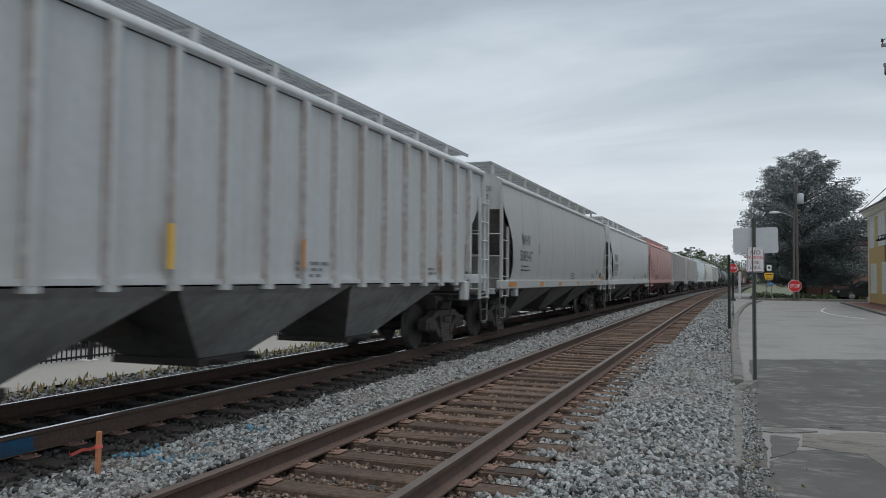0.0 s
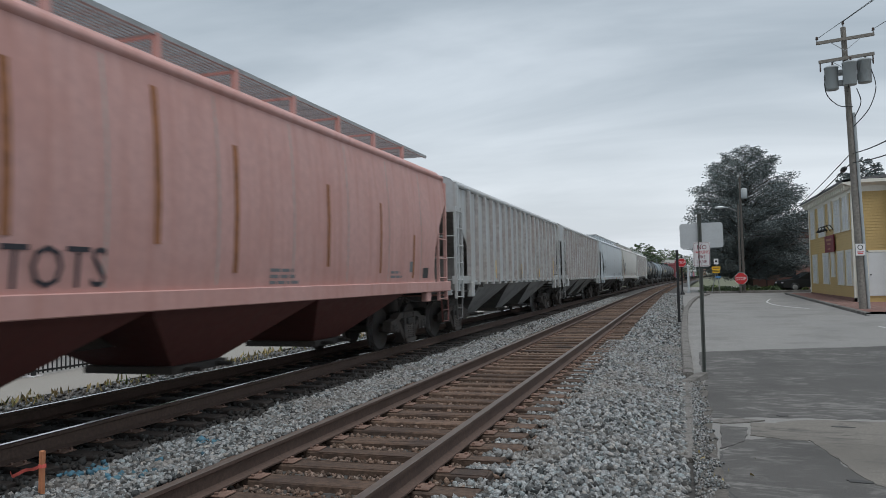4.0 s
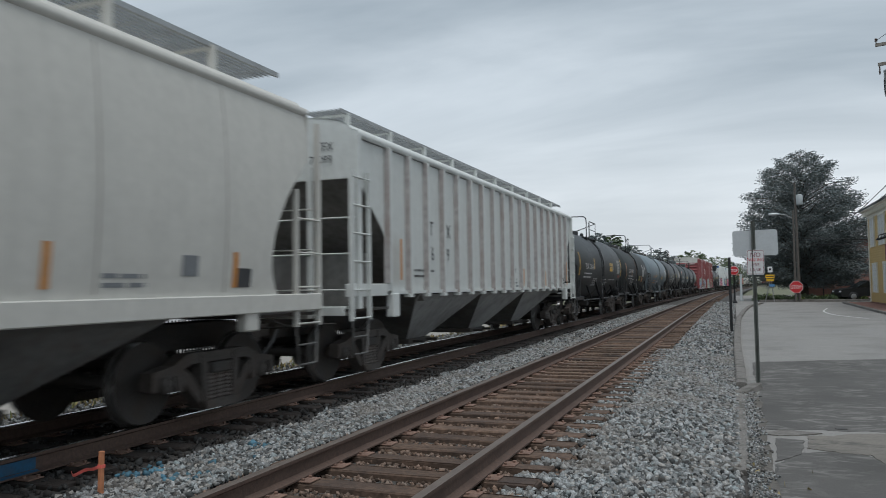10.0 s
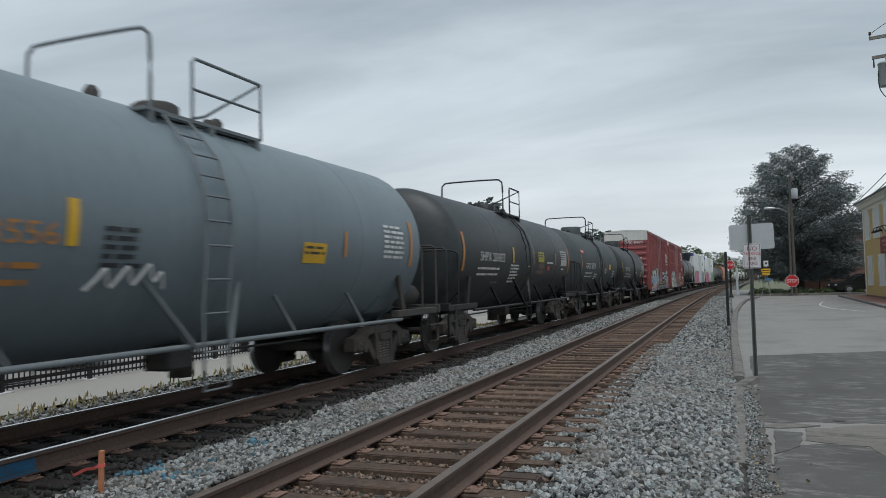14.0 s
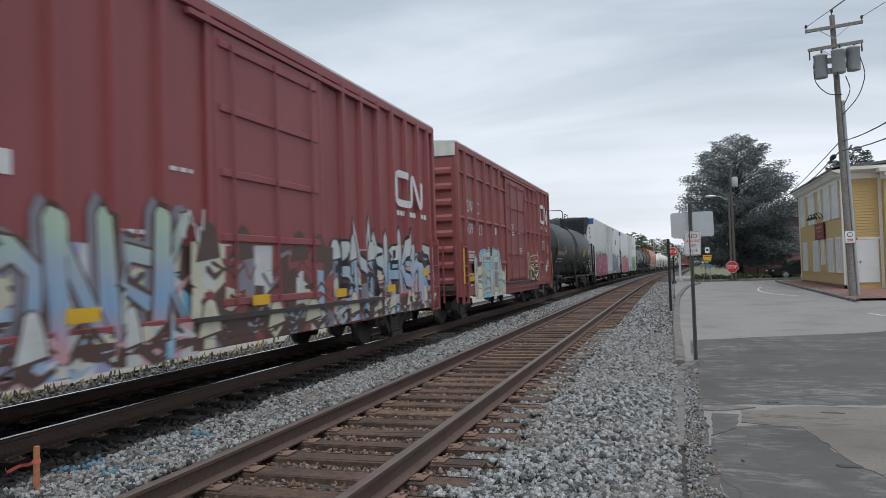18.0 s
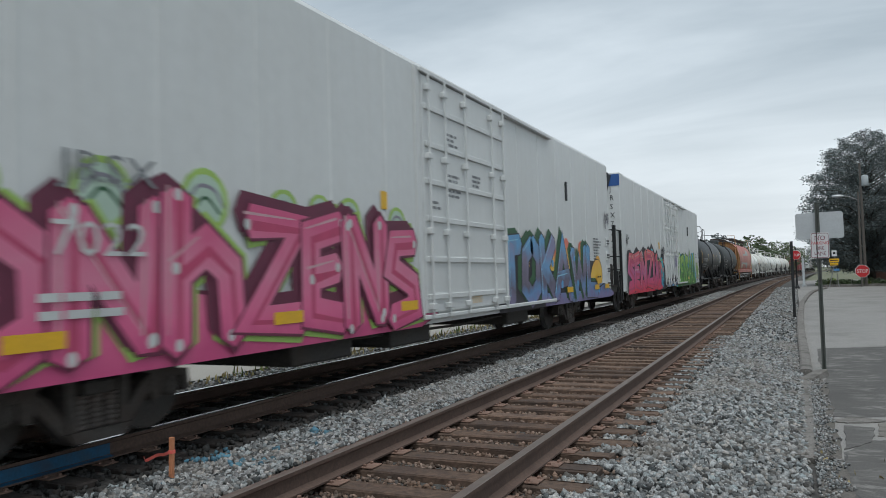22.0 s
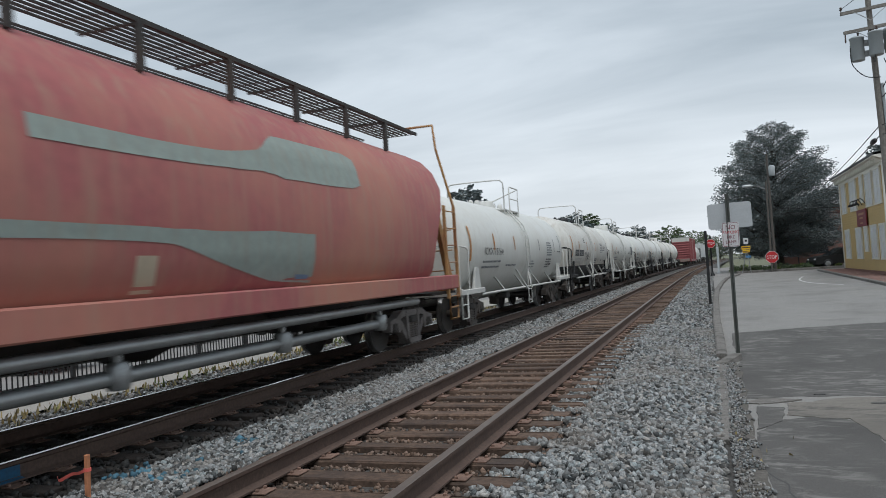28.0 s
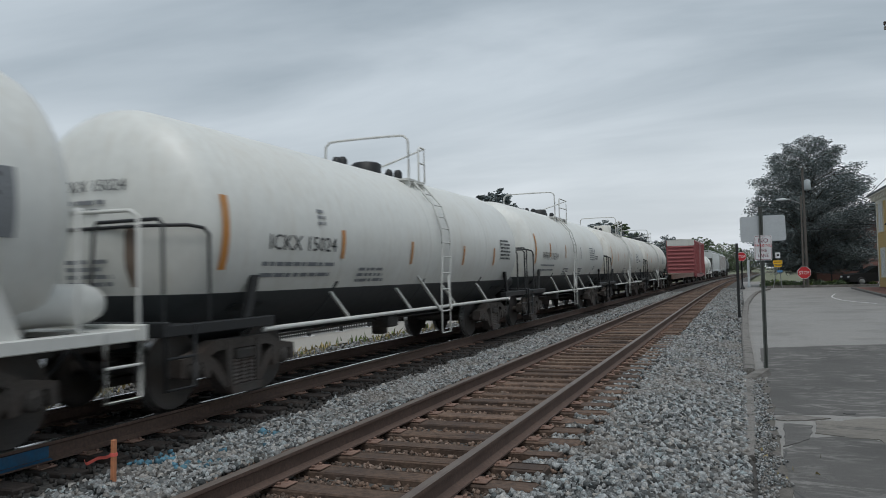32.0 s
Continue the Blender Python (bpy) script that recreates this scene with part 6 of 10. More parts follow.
def reefer_car(place, length, body, label, group="refrigerator cars"):
    """A mechanical refrigerator car: smooth tall sides, a plug door, a cooling unit and a railed platform at the leading end."""
    car = thing("refrigerator_car", label, "freight car", group=group)
    CARS.append((car, place))
    h, X, bottom, hgt = length / 2, 1.53, 0.78, 4.93
    m = Mesh()
    prof = [(X, bottom), (X, hgt - 0.10), (X - 0.05, hgt - 0.02), (X - 0.16, hgt + 0.02), (0, hgt + 0.14)]
    prof = prof + [(-x, z) for x, z in prof[::-1][1:]]
    m.prism(prof, -h, h, "y")
    part("body_shell", m, body, car)
    for s in (1, -1):
        part("side_sill", Mesh().box(min(s * 1.48, s * 1.526), max(s * 1.48, s * 1.526), -h, h, bottom - 0.06, bottom + 0.03), body, car)
        part("brake_rod", Mesh().tube([(s * 1.0, -h + 4.6, 0.66), (s * 1.1, 0, 0.56), (s * 1.0, h - 4.6, 0.66)], 0.025, 6), UNDER, car)
    d0, d1 = -h + 8.80, -h + 12.45
    k = -h + 1.9
    while k < h - 0.5:
        if not d0 - 0.3 < k < d1 + 0.3:
            part("panel_seam", Mesh().prism([(X - 0.002, k - 0.03), (X + 0.016, k - 0.012), (X + 0.016, k + 0.012), (X - 0.002, k + 0.03)], bottom + 0.05, hgt - 0.12, "z"), body, car)
        k += 1.45
    door_ob = part("plug_door", Mesh().box(X + 0.01, X + 0.06, d0, d1, bottom + 0.12, hgt - 0.22, bevel=0.012), body, car, "closed insulated plug door")
    for z in (1.15, 1.75, 2.4, 3.0, 3.6, 4.2):
        part("door_rib", Mesh().box(X + 0.055, X + 0.095, d0 + 0.05, d1 - 0.05, z - 0.045, z + 0.045, bevel=0.01), body, door_ob)
    for y in (d0 + 0.12, d0 + 0.75, d0 + 1.6, d1 - 0.75, d1 - 0.12):
        part("locking_bar", Mesh().tube([(X + 0.13, y, bottom + 0.05), (X + 0.13, y, hgt - 0.2)], 0.02, 6), body, door_ob)
        for z in (1.0, 2.2, 3.4, 4.5):
            part("bar_keeper", Mesh().box(X + 0.06, X + 0.16, y - 0.06, y + 0.06, z - 0.05, z + 0.05, bevel=0.012), body, door_ob)
    part("door_track", Mesh().box(X, X + 0.10, d0 - 0.1, d1 + 3.4, hgt - 0.20, hgt - 0.13, bevel=0.01), body, car)
    part("door_track", Mesh().box(X, X + 0.10, d0 - 0.1, d1 + 3.4, bottom + 0.02, bottom + 0.09, bevel=0.01), body, car)
    part("door_frame", Mesh().box(X, X + 0.05, d0 - 0.18, d0 - 0.03, bottom + 0.1, hgt - 0.12).box(X, X + 0.05, d1 + 0.03, d1 + 0.18, bottom + 0.1, hgt - 0.12), body, car)
    part("grab_handle", Mesh().box(X, X + 0.05, h - 5.0, h - 4.92, 3.35, 3.85, bevel=0.01), INK, car)
    for y, z, w, r in ((d0 + 0.85, 3.9, 0.55, 4), (d0 + 0.9, 3.2, 0.6, 5), (d0 + 2.0, 3.3, 0.4, 3), (d0 + 0.3, 2.7, 0.3, 2), (h - 2.2, 2.4, 0.8, 3)):
        small_print(car, y, z, w, r, lambda a, b: (X + 0.066, a, b), GREYINK, seed=int(y * 7))
    # leading end: recessed cooling unit over a platform
    e = -h
    part("end_pillar", Mesh().box(1.02, X, e - 0.62, e, bottom, hgt - 0.02, bevel=0.02), body, car)
    part("end_pillar", Mesh().box(-X, -1.02, e - 0.62, e, bottom, hgt - 0.02, bevel=0.02), body, car)
    unit = part("cooling_unit", Mesh().box(-1.0, 1.0, e - 0.55, e, 2.15, hgt - 0.05, bevel=0.04), body, car, "white refrigeration unit")
    m = Mesh().prism([(-1.0, 3.75), (0.95, 3.75), (1.25, hgt - 0.12), (1.1, hgt + 0.02), (-1.0, hgt + 0.02), (-1.1, hgt - 0.12)], e - 0.66, e - 0.3, "y")
    part("grille_housing", m, INK, unit, "dark grey grille housing")
    for k in range(9):
        part("louvre", Mesh().box(-0.9, 0.85, e - 0.70, e - 0.64, 3.85 + k * 0.11, 3.89 + k * 0.11), BLACK, unit)
    part("unit_hatch", Mesh().box(0.25, 0.50, e - 0.57, e - 0.54, 2.5, 2.75), INK, unit)
    small_print(car, -0.5, 3.1, 0.8, 3, lambda a, b: (a + 0.2, e - 0.556, b), GREYINK, seed=3)
    part("fuel_tank", Mesh().lathe([(0, -1.1), (0.3, -1.05), (0.36, -0.9), (0.36, 0.9), (0.3, 1.05), (0, 1.1)], (0, e - 0.45, 1.55), "x", 16), UNDER, car, "dark fuel tank on the platform")
    part("battery_box", Mesh().box(0.2, 1.2, e - 0.85, e - 0.2, 1.05, 1.75, bevel=0.03), UNDER, car)
    m = Mesh().box(-1.5, 1.5, e - 1.35, e, 0.98, 1.05)
    part("end_platform", m, UNDER, car)
    for x in (1.42, 0.55, -0.55, -1.42):
        part("platform_post", Mesh().box(x - 0.05, x + 0.05, e - 1.32, e - 1.20, 1.05, 3.05 if abs(x) > 1 else 2.3), BLACK, car)
    for z in (1.55, 2.0, 2.9):
        part("platform_rail", Mesh().tube([(-1.42, e - 1.26, z), (1.42, e - 1.26, z), (1.44, e - 0.6, z)], 0.02, 6), BLACK, car)
    part("platform_post", Mesh().box(1.46, 1.54, e - 0.70, e - 0.62, 0.5, 2.9), BLACK, car)
    # trailing end
    for k in range(9):
        part("corrugation", Mesh().prism([(h - 0.001, 1.15 + k * 0.42), (h + 0.06, 1.2 + k * 0.42), (h + 0.06, 1.3 + k * 0.42), (h - 0.001, 1.35 + k * 0.42)], -1.4, 1.4, "x"), body, car)
    for z in (1.10, 1.55, 1.98, 2.42):
        vent = part("side_vent", Mesh().box(X, X + 0.03, h - 0.52, h - 0.10, z - 0.13, z + 0.13, bevel=0.01), body, car, "louvred side vent")
        for d in (-0.05, 0.03):
            part("slot", Mesh().box(X + 0.028, X + 0.036, h - 0.48, h - 0.14, z + d - 0.025, z + d + 0.025), INK, vent)
    ladder(car, "ladder", (1.50, e - 1.3), (1.50, e - 0.9), 0.42, 1.5, 3, BLACK, out=0.01)
    coupler(car, e - 1.35, -1)
    coupler(car, h + 0.10, 1)
    part("end_sill", Mesh().box(-1.45, 1.45, h, h + 0.12, 0.85, 1.05), UNDER, car)
    centre_sill(car, -h - 1.3, h, 0.55, 0.95)
    for s, o in ((-1, 3.0), (1, 3.4)):
        truck(car, s * (h - o))
    for y in (-h + 6.5, -h + 9.0, h - 8.0):
        part("under_box", Mesh().box(-1.1, 1.2, y - 0.7, y + 0.7, 0.40, 0.72, bevel=0.03), UNDER, car)
    return car, (lambda y, z, off=0.006: (X + off, y, z)), X


def pressure_hopper(place, length, body, ends, label):
    """A pressurised covered hopper: a smooth rounded shell with pipes along its lower edge."""
    car = thing("pressure_hopper_car", label, "freight car")
    CARS.append((car, place))
    h = length / 2
    prof = [(1.42, 1.38), (1.52, 1.5), (1.60, 1.8), (1.63, 2.3), (1.60, 2.8), (1.50, 3.25), (1.32, 3.62), (1.05, 3.90), (0.7, 4.08), (0.3, 4.16), (0, 4.17)]
    prof = prof + [(-x, z) for x, z in prof[::-1][1:]]
    full = lambda z: float(np.interp(z, [p[1] for p in prof[:11]], [p[0] for p in prof[:11]]))
    # the shell leans in towards each end at the top
    rows = []
    for x, z in prof:
        lean = float(np.interp(z, (1.3, 2.0, 3.2, 4.2), (1.35, 1.42, 0.55, 0.35)))
        ys = [-h + lean, -h + 2.4, -h / 2, 0, h / 2, h - 2.4, h - lean]
        rows.append([(x, y, z) for y in ys])
    m = Mesh().sheet(rows)
    part("shell", m, body, car)
    at = lambda y, z, off=0.008: (full(z) + off, y, z)
    for s in (-1, 1):
        m = Mesh()
        edge = [r[0] if s < 0 else r[-1] for r in rows]
        c = (0, s * (h - 2.6), 1.5)
        m.add([c] + edge, [(0, k + 1, k + 2) for k in range(len(edge) - 1)])
        part("slope_sheet", m, ends, car, "sloping tan end sheet")
        m = Mesh()
        for x in (1.45, 0.7, -0.7, -1.45):
            m.bar((x, s * (h - 0.05), 1.1), (x * 0.85, s * (h - 0.55), 3.6), 0.13, 0.1)
        part("end_post", m, ends, car)
        part("end_bulkhead", Mesh().prism([(-1.35, 3.3), (1.35, 3.3), (1.1, 3.85), (0, 4.12), (-1.1, 3.85)], min(s * (h - 0.6), s * (h - 0.5)), max(s * (h - 0.6), s * (h - 0.5)), "y"), ends, car)
        for x0 in (1.50, 0.85):
            for z in (1.5, 1.95, 2.4):
                part("grab_iron", Mesh().tube([(x0, s * (h + 0.04), z), (x0 - 0.6, s * (h + 0.04), z)], 0.014, 5), ends, car)
        ladder(car, "ladder", (1.58, s * (h + 0.05)), (1.58, s * (h - 0.62)), 0.9, 2.9, 6, ends, out=0.02, label="rust-stained side ladder")
        part("corner_rail", Mesh().tube([(1.58, s * (h + 0.05), 2.9), (1.30, s * (h - 0.1), 4.2), (1.25, s * (h - 0.1), 4.75), (0.6, s * (h - 0.1), 4.75)], 0.03, 6), ends, car)
        m = Mesh().tube([(1.56, s * (h + 0.02), 1.0), (1.56, s * (h + 0.02), 0.45), (1.56, s * (h - 0.5), 0.45), (1.56, s * (h - 0.5), 1.0)], 0.03, 6).tube([(1.56, s * (h + 0.02), 0.7), (1.56, s * (h - 0.5), 0.7)], 0.02, 6)
        part("sill_step", m, ends, car)
        end_gear(car, s * (h + 0.18), s, ends, 1.15)
        part("end_platform", Mesh().box(-1.5, 1.5, min(s * (h - 1.4), s * (h + 0.1)), max(s * (h - 1.4), s * (h + 0.1)), 1.0, 1.05), UNDER, car)
        truck(car, s * (h - 1.6), surface("pale_cast_steel", (0.20, 0.18, 0.17), rough=0.8, grain=0.25, grain_scale=25, stain=0.6, stain_color=(0.09, 0.07, 0.06), stain_scale=2.0))
    for s in (1, -1):
        part("side_sill", Mesh().box(min(s * 1.42, s * 1.62), max(s * 1.42, s * 1.62), -h, h, 1.10, 1.40, bevel=0.02), body, car)
        part("air_pipe", Mesh().tube([(s * 1.35, -h + 3.6, 0.86), (s * 1.38, -h + 4.1, 0.93), (s * 1.38, h - 2.0, 0.93)], 0.07, 8), GALV, car, "long grey air pipe")
        part("discharge_pipe", Mesh().tube([(s * 1.2, -h + 4.4, 0.62), (s * 1.22, h - 3.6, 0.62)], 0.08, 8), GALV, car, "long grey discharge pipe")
        for y in (-h + 4.2, -1.5, 1.6, h - 3.5):
            part("pipe_fitting", Mesh().lathe([(0.1, -0.14), (0.13, -0.1), (0.13, 0.1), (0.1, 0.14)], (s * 1.24, y, 0.64), "z", 10).tube([(s * 1.24, y, 0.5), (s * 1.24, y, 0.95)], 0.05, 8), GALV, car)
    for k in range(3):
        y = -h + 4.6 + k * (length - 9.2) / 2
        part("hopper_bay", Mesh().lathe([(1.35, 1.3), (1.1, 1.0), (0.3, 0.62), (0.0, 0.6)], (0, y, 0), "z", 18), UNDER, car)
    centre_sill(car, -h, h, 0.72, 1.0)
    roof_walk(car, length - 1.2, 4.52, 0.20, 1.05, UNDER, UNDER, 3.92, 1.7)
    return car, at


# ---- the consist, from the leading car back ----
GREY = surface("weathered_light_grey_paint", (0.50, 0.52, 0.525), rough=0.5, grain=0.06, grain_scale=9, stain=0.3, stain_color=(0.38, 0.36, 0.32), stain_scale=0.5, streak=0.45, streak_color=(0.34, 0.31, 0.27), bump=0.06, bump_scale=3)
GREYW = surface("rust_streaked_grey_paint", (0.47, 0.495, 0.505), rough=0.5, grain=0.06, grain_scale=9, stain=0.35, stain_color=(0.40, 0.36, 0.30), stain_scale=0.5, streak=0.6, streak_color=(0.36, 0.31, 0.25), bump=0.06, bump_scale=3)
GREYC = paint("pale_grey_paint", (0.52, 0.535, 0.53), 0.18)
BLUEGREY = paint("cool_grey_paint", (0.56, 0.61, 0.635), 0.15)
BEIGE = paint("grey_beige_paint", (0.55, 0.54, 0.50), 0.20)
CLEANW = paint("off_white_car_paint", (0.60, 0.62, 0.60), 0.14)
PINK = surface("faded_pink_red_paint", (0.56, 0.33, 0.30), rough=0.55, grain=0.08, grain_scale=8, stain=0.5, stain_color=(0.50, 0.25, 0.21), stain_scale=0.6, streak=0.5, streak_color=(0.42, 0.20, 0.15), bump=0.06, bump_scale=3)
PINKD = paint("grimy_dark_red_paint", (0.15, 0.055, 0.048), 0.4)
# lit copy of the dusty bay paint, for the outward faces of ribbed cars
BAYSIDE = surface("dusty_lit_hopper_side_paint", (0.32, 0.325, 0.32), rough=0.75, grain=0.12, grain_scale=8, stain=0.6, stain_color=(0.14, 0.135, 0.13), stain_scale=0.9, streak=0.5, streak_color=(0.12, 0.115, 0.11))
SEAMDARK = surface("sooty_weld_seam", (0.25, 0.24, 0.225), rough=0.75, grain=0.15, grain_scale=10, streak=0.6, streak_color=(0.17, 0.155, 0.13))
SEAM = surface("grimy_weld_seam", (0.40, 0.385, 0.355), rough=0.7, grain=0.15, grain_scale=10, streak=0.6, streak_color=(0.24, 0.21, 0.17))
# rust along the posts, with the shade of their side faces painted in
POSTEDGE = surface("rust_and_shade_post_edge", (0.36, 0.345, 0.335), rough=0.7, grain=0.2, grain_scale=9, stain=0.6, stain_color=(0.29, 0.235, 0.21), stain_scale=1.3)
GREYN = paint("dull_warm_grey_paint", (0.42, 0.42, 0.405), 0.25)
# recessed ends: weathered grime and the recess shade, darker than the body paint
SLOPE = surface("grimy_shaded_end_sheet_paint", (0.235, 0.228, 0.215), rough=0.75, grain=0.15, grain_scale=8, stain=0.6, stain_color=(0.12, 0.11, 0.10), stain_scale=0.9, streak=0.5, streak_color=(0.11, 0.095, 0.08))
# grime, with the shade under the body mixed into the colour
GRIME_SHADE = surface("grimy_shaded_grey_paint", (0.15, 0.15, 0.145), rough=0.8, grain=0.18, grain_scale=10, stain=0.6, stain_color=(0.06, 0.058, 0.055), stain_scale=1.1, streak=0.4)
TANKBLACK = surface("dull_black_tank_paint", (0.036, 0.041, 0.043), rough=0.48, grain=0.15, grain_scale=8, stain=0.5, stain_color=(0.038, 0.040, 0.041), stain_scale=0.7, streak=0.35, streak_color=(0.045, 0.045, 0.045))
TANKBLACK2 = surface("dusty_black_tank_paint", (0.034, 0.040, 0.041), rough=0.62, grain=0.15, grain_scale=8, stain=0.5, stain_color=(0.05, 0.053, 0.052), stain_scale=0.7, streak=0.35, streak_color=(0.06, 0.058, 0.055))
TANKDUST = surface("dusty_dark_grey_tank_paint", (0.062, 0.074, 0.077), rough=0.65, grain=0.12, grain_scale=8, stain=0.5, stain_color=(0.085, 0.09, 0.09), stain_scale=0.7, streak=0.4, streak_color=(0.10, 0.10, 0.095))
TANKGREY = paint("blue_grey_tank_paint", (0.172, 0.212, 0.235), 0.3)
TANKWHITE = surface("white_tank_paint", (0.66, 0.665, 0.63), rough=0.38, grain=0.04, grain_scale=8, stain=0.22, stain_color=(0.50, 0.46, 0.38), stain_scale=0.6, streak=0.22, streak_color=(0.45, 0.39, 0.31), bump=0.05, bump_scale=3)
TANKWHITE2 = surface("stained_white_tank_paint", (0.62, 0.615, 0.575), rough=0.45, grain=0.05, grain_scale=8, stain=0.4, stain_color=(0.46, 0.41, 0.33), stain_scale=0.6, streak=0.5, streak_color=(0.36, 0.29, 0.22), bump=0.05, bump_scale=3)
TRIMWHITE = paint("white_steel_trim", (0.60, 0.60, 0.57), 0.3)
BOXRED = paint("box_car_red_paint", (0.275, 0.078, 0.080), 0.3, 0.55)
BOXRED2 = paint("box_car_brown_red_paint", (0.265, 0.083, 0.081), 0.35, 0.55)
ROOFWHITE = paint("white_roof_paint", (0.60, 0.60, 0.56), 0.3)
REEFER = surface("white_refrigerator_car_paint", (0.62, 0.64, 0.635), rough=0.42, grain=0.03, grain_scale=6, stain=0.2, stain_color=(0.52, 0.52, 0.50), stain_scale=0.45, streak=0.15, streak_color=(0.48, 0.47, 0.44), bump=0.04, bump_scale=2)
SALMON = surface("weathered_brick_red_paint", (0.37, 0.115, 0.112), rough=0.6, grain=0.10, grain_scale=7, stain=0.75, stain_color=(0.50, 0.24, 0.16), stain_scale=0.32, streak=0.65, streak_color=(0.40, 0.23, 0.17), bump=0.05, bump_scale=3)
OCHRE = surface("rusty_ochre_paint", (0.42, 0.24, 0.10), rough=0.7, grain=0.12, grain_scale=9, stain=0.7, stain_color=(0.26, 0.085, 0.045), stain_scale=1.2, streak=0.6, streak_color=(0.22, 0.08, 0.045))
TEAL = surface("grey_green_overpaint", (0.28, 0.325, 0.295), rough=0.6, grain=0.1, grain_scale=8, streak=0.4, streak_color=(0.30, 0.24, 0.18))
CREAM = surface("cream_overpaint", (0.50, 0.42, 0.31), rough=0.6, grain=0.1, grain_scale=8, stain=0.4, stain_color=(0.40, 0.30, 0.2))


def spray(name, c):
    return surface("spray_" + name, c, rough=0.5, grain=0.10, grain_scale=6, stain=0.3, stain_color=tuple(v * 0.7 for v in c), stain_scale=1.5)


SP = {k: spray(k, v) for k, v in dict(pink=(0.60, 0.10, 0.21), rose=(0.68, 0.24, 0.33), blue=(0.10, 0.33, 0.60), sky=(0.25, 0.50, 0.66), violet=(0.27, 0.25, 0.38), grey=(0.23, 0.22, 0.26), green=(0.10, 0.33, 0.07),
                                      lime=(0.33, 0.50, 0.12), dkgreen=(0.035, 0.11, 0.05), orange=(0.72, 0.28, 0.14), amber=(0.70, 0.42, 0.09), cream=(0.58, 0.55, 0.43), mint=(0.42, 0.55, 0.45), ink=(0.03, 0.03, 0.04), pale=(0.55, 0.57, 0.56), cyan=(0.06, 0.43, 0.58), red=(0.62, 0.06, 0.08), plum=(0.13, 0.025, 0.055), lavender=(0.33, 0.33, 0.52), blush=(0.55, 0.34, 0.37), powder=(0.34, 0.46, 0.60), coral=(0.75, 0.25, 0.19), magenta=(0.46, 0.06, 0.14), brown=(0.10, 0.06, 0.05)).items()}
Y3 = [(-4.4, 0.09, 1.47, 2.0, YELLOW), (-0.5, 0.09, 1.47, 1.95, YELLOW), (2.9, 0.09, 1.47, 1.8, YELLOW), (6.35, 0.10, 1.5, 2.3, YELLOW)]
ORG = [(-7.30, 0.11, 1.5, 2.34, ORANGE), (-4.75, 0.09, 1.5, 1.9, ORANGE), (-1.75, 0.09, 1.5, 1.9, ORANGE), (1.05, 0.09, 1.5, 1.9, ORANGE), (4.05, 0.09, 1.5, 1.9, ORANGE), (6.6, 0.09, 1.5, 1.9, ORANGE)]
PATCHGREY = paint("darker_grey_patch_paint", (0.34, 0.35, 0.345), 0.2)


def mid(f, r):
    return (f + r) / 2, r - f


P = mid(-213.1, -196.53)
hopper_car(*P, "ribbed", GREY, GRIME_SHADE, "light grey ribbed covered hopper car with grimy hopper bays", tape=[(-2.21, 0.09, 1.52, 1.98, YELLOW), (0.33, 0.09, 1.55, 1.95, ORANGE), (5.4, 0.08, 1.55, 1.9, ORANGE)])
P = mid(-195.13, -178.74)
hopper_car(*P, "round", GREYN, GRIME_SHADE, "dull grey smooth-sided covered hopper car with black marks", ("NAHX", "508547", 0.29), seam=SEAMDARK, inward=0.26, tape=[(-7.4, 0.74, 1.24, 1.36, ORANGE), (-4.2, 0.44, 1.24, 1.36, ORANGE), (-1.62, 0.45, 1.24, 1.34, ORANGE), (1.4, 0.4, 1.24, 1.34, ORANGE), (4.4, 0.4, 1.24, 1.34, ORANGE), (7.2, 0.5, 1.42, 1.58, ORANGE)])
P = mid(-177.35, -160.58)
hopper_car(*P, "round", GREYC, GRIME_SHADE, "pale grey covered hopper car with faded orange tape", ("SOXX", "517501", 0.27), tape=ORG, boxed=PATCHGREY)
P = mid(-159.09, -142.34)
car, at = hopper_car(*P, "round", PINK, PINKD, "faded pink-red covered hopper car streaked with rust", ("GACX", "14136", 0.28))
for k, (y, w, z0, z1) in enumerate(((-4.0, 0.10, 1.9, 3.4), (-5.3, 0.25, 1.45, 1.9), (-2.1, 0.10, 1.9, 3.6), (-0.6, 0.10, 1.6, 3.2), (2.0, 0.10, 1.7, 3.0), (-4.9, 0.5, 1.45, 1.75), (4.2, 0.08, 1.6, 2.9), (6.0, 0.10, 1.5, 2.4))):
    patch(car, "rust_streak", y, y + w, z0, z1, lambda a, b: at(a, b, 0.007), surface("rust_run", (0.30, 0.13, 0.06), rough=0.8, grain=0.3, grain_scale=9), "brown run of rust")
letters(car, "TOTS", 0.55, -4.0, 1.46, lambda z: at(0, z)[0] + 0.004, SP["ink"], 0.9, "scrawl", "black sprayed scrawl")
P = mid(-141.21, -124.6)
hopper_car(*P, "ribbed", GREYW, GRIME_SHADE, "grey ribbed covered hopper car with rust streaks and yellow tape", tape=Y3, low_walk=True)
P = mid(-123.09, -107.15)
hopper_car(*P, "ribbed", GREYW, GRIME_SHADE, "grey ribbed covered hopper car, weathered and streaked", ("ITFX", "165258", 0.27), INK, tape=[(1.79, 0.09, 1.56, 2.01, ORANGE), (4.32, 0.09, 1.6, 2.0, ORANGE), (6.87, 0.09, 1.65, 2.15, ORANGE)], low_walk=True)
P = mid(-105.57, -89.2)
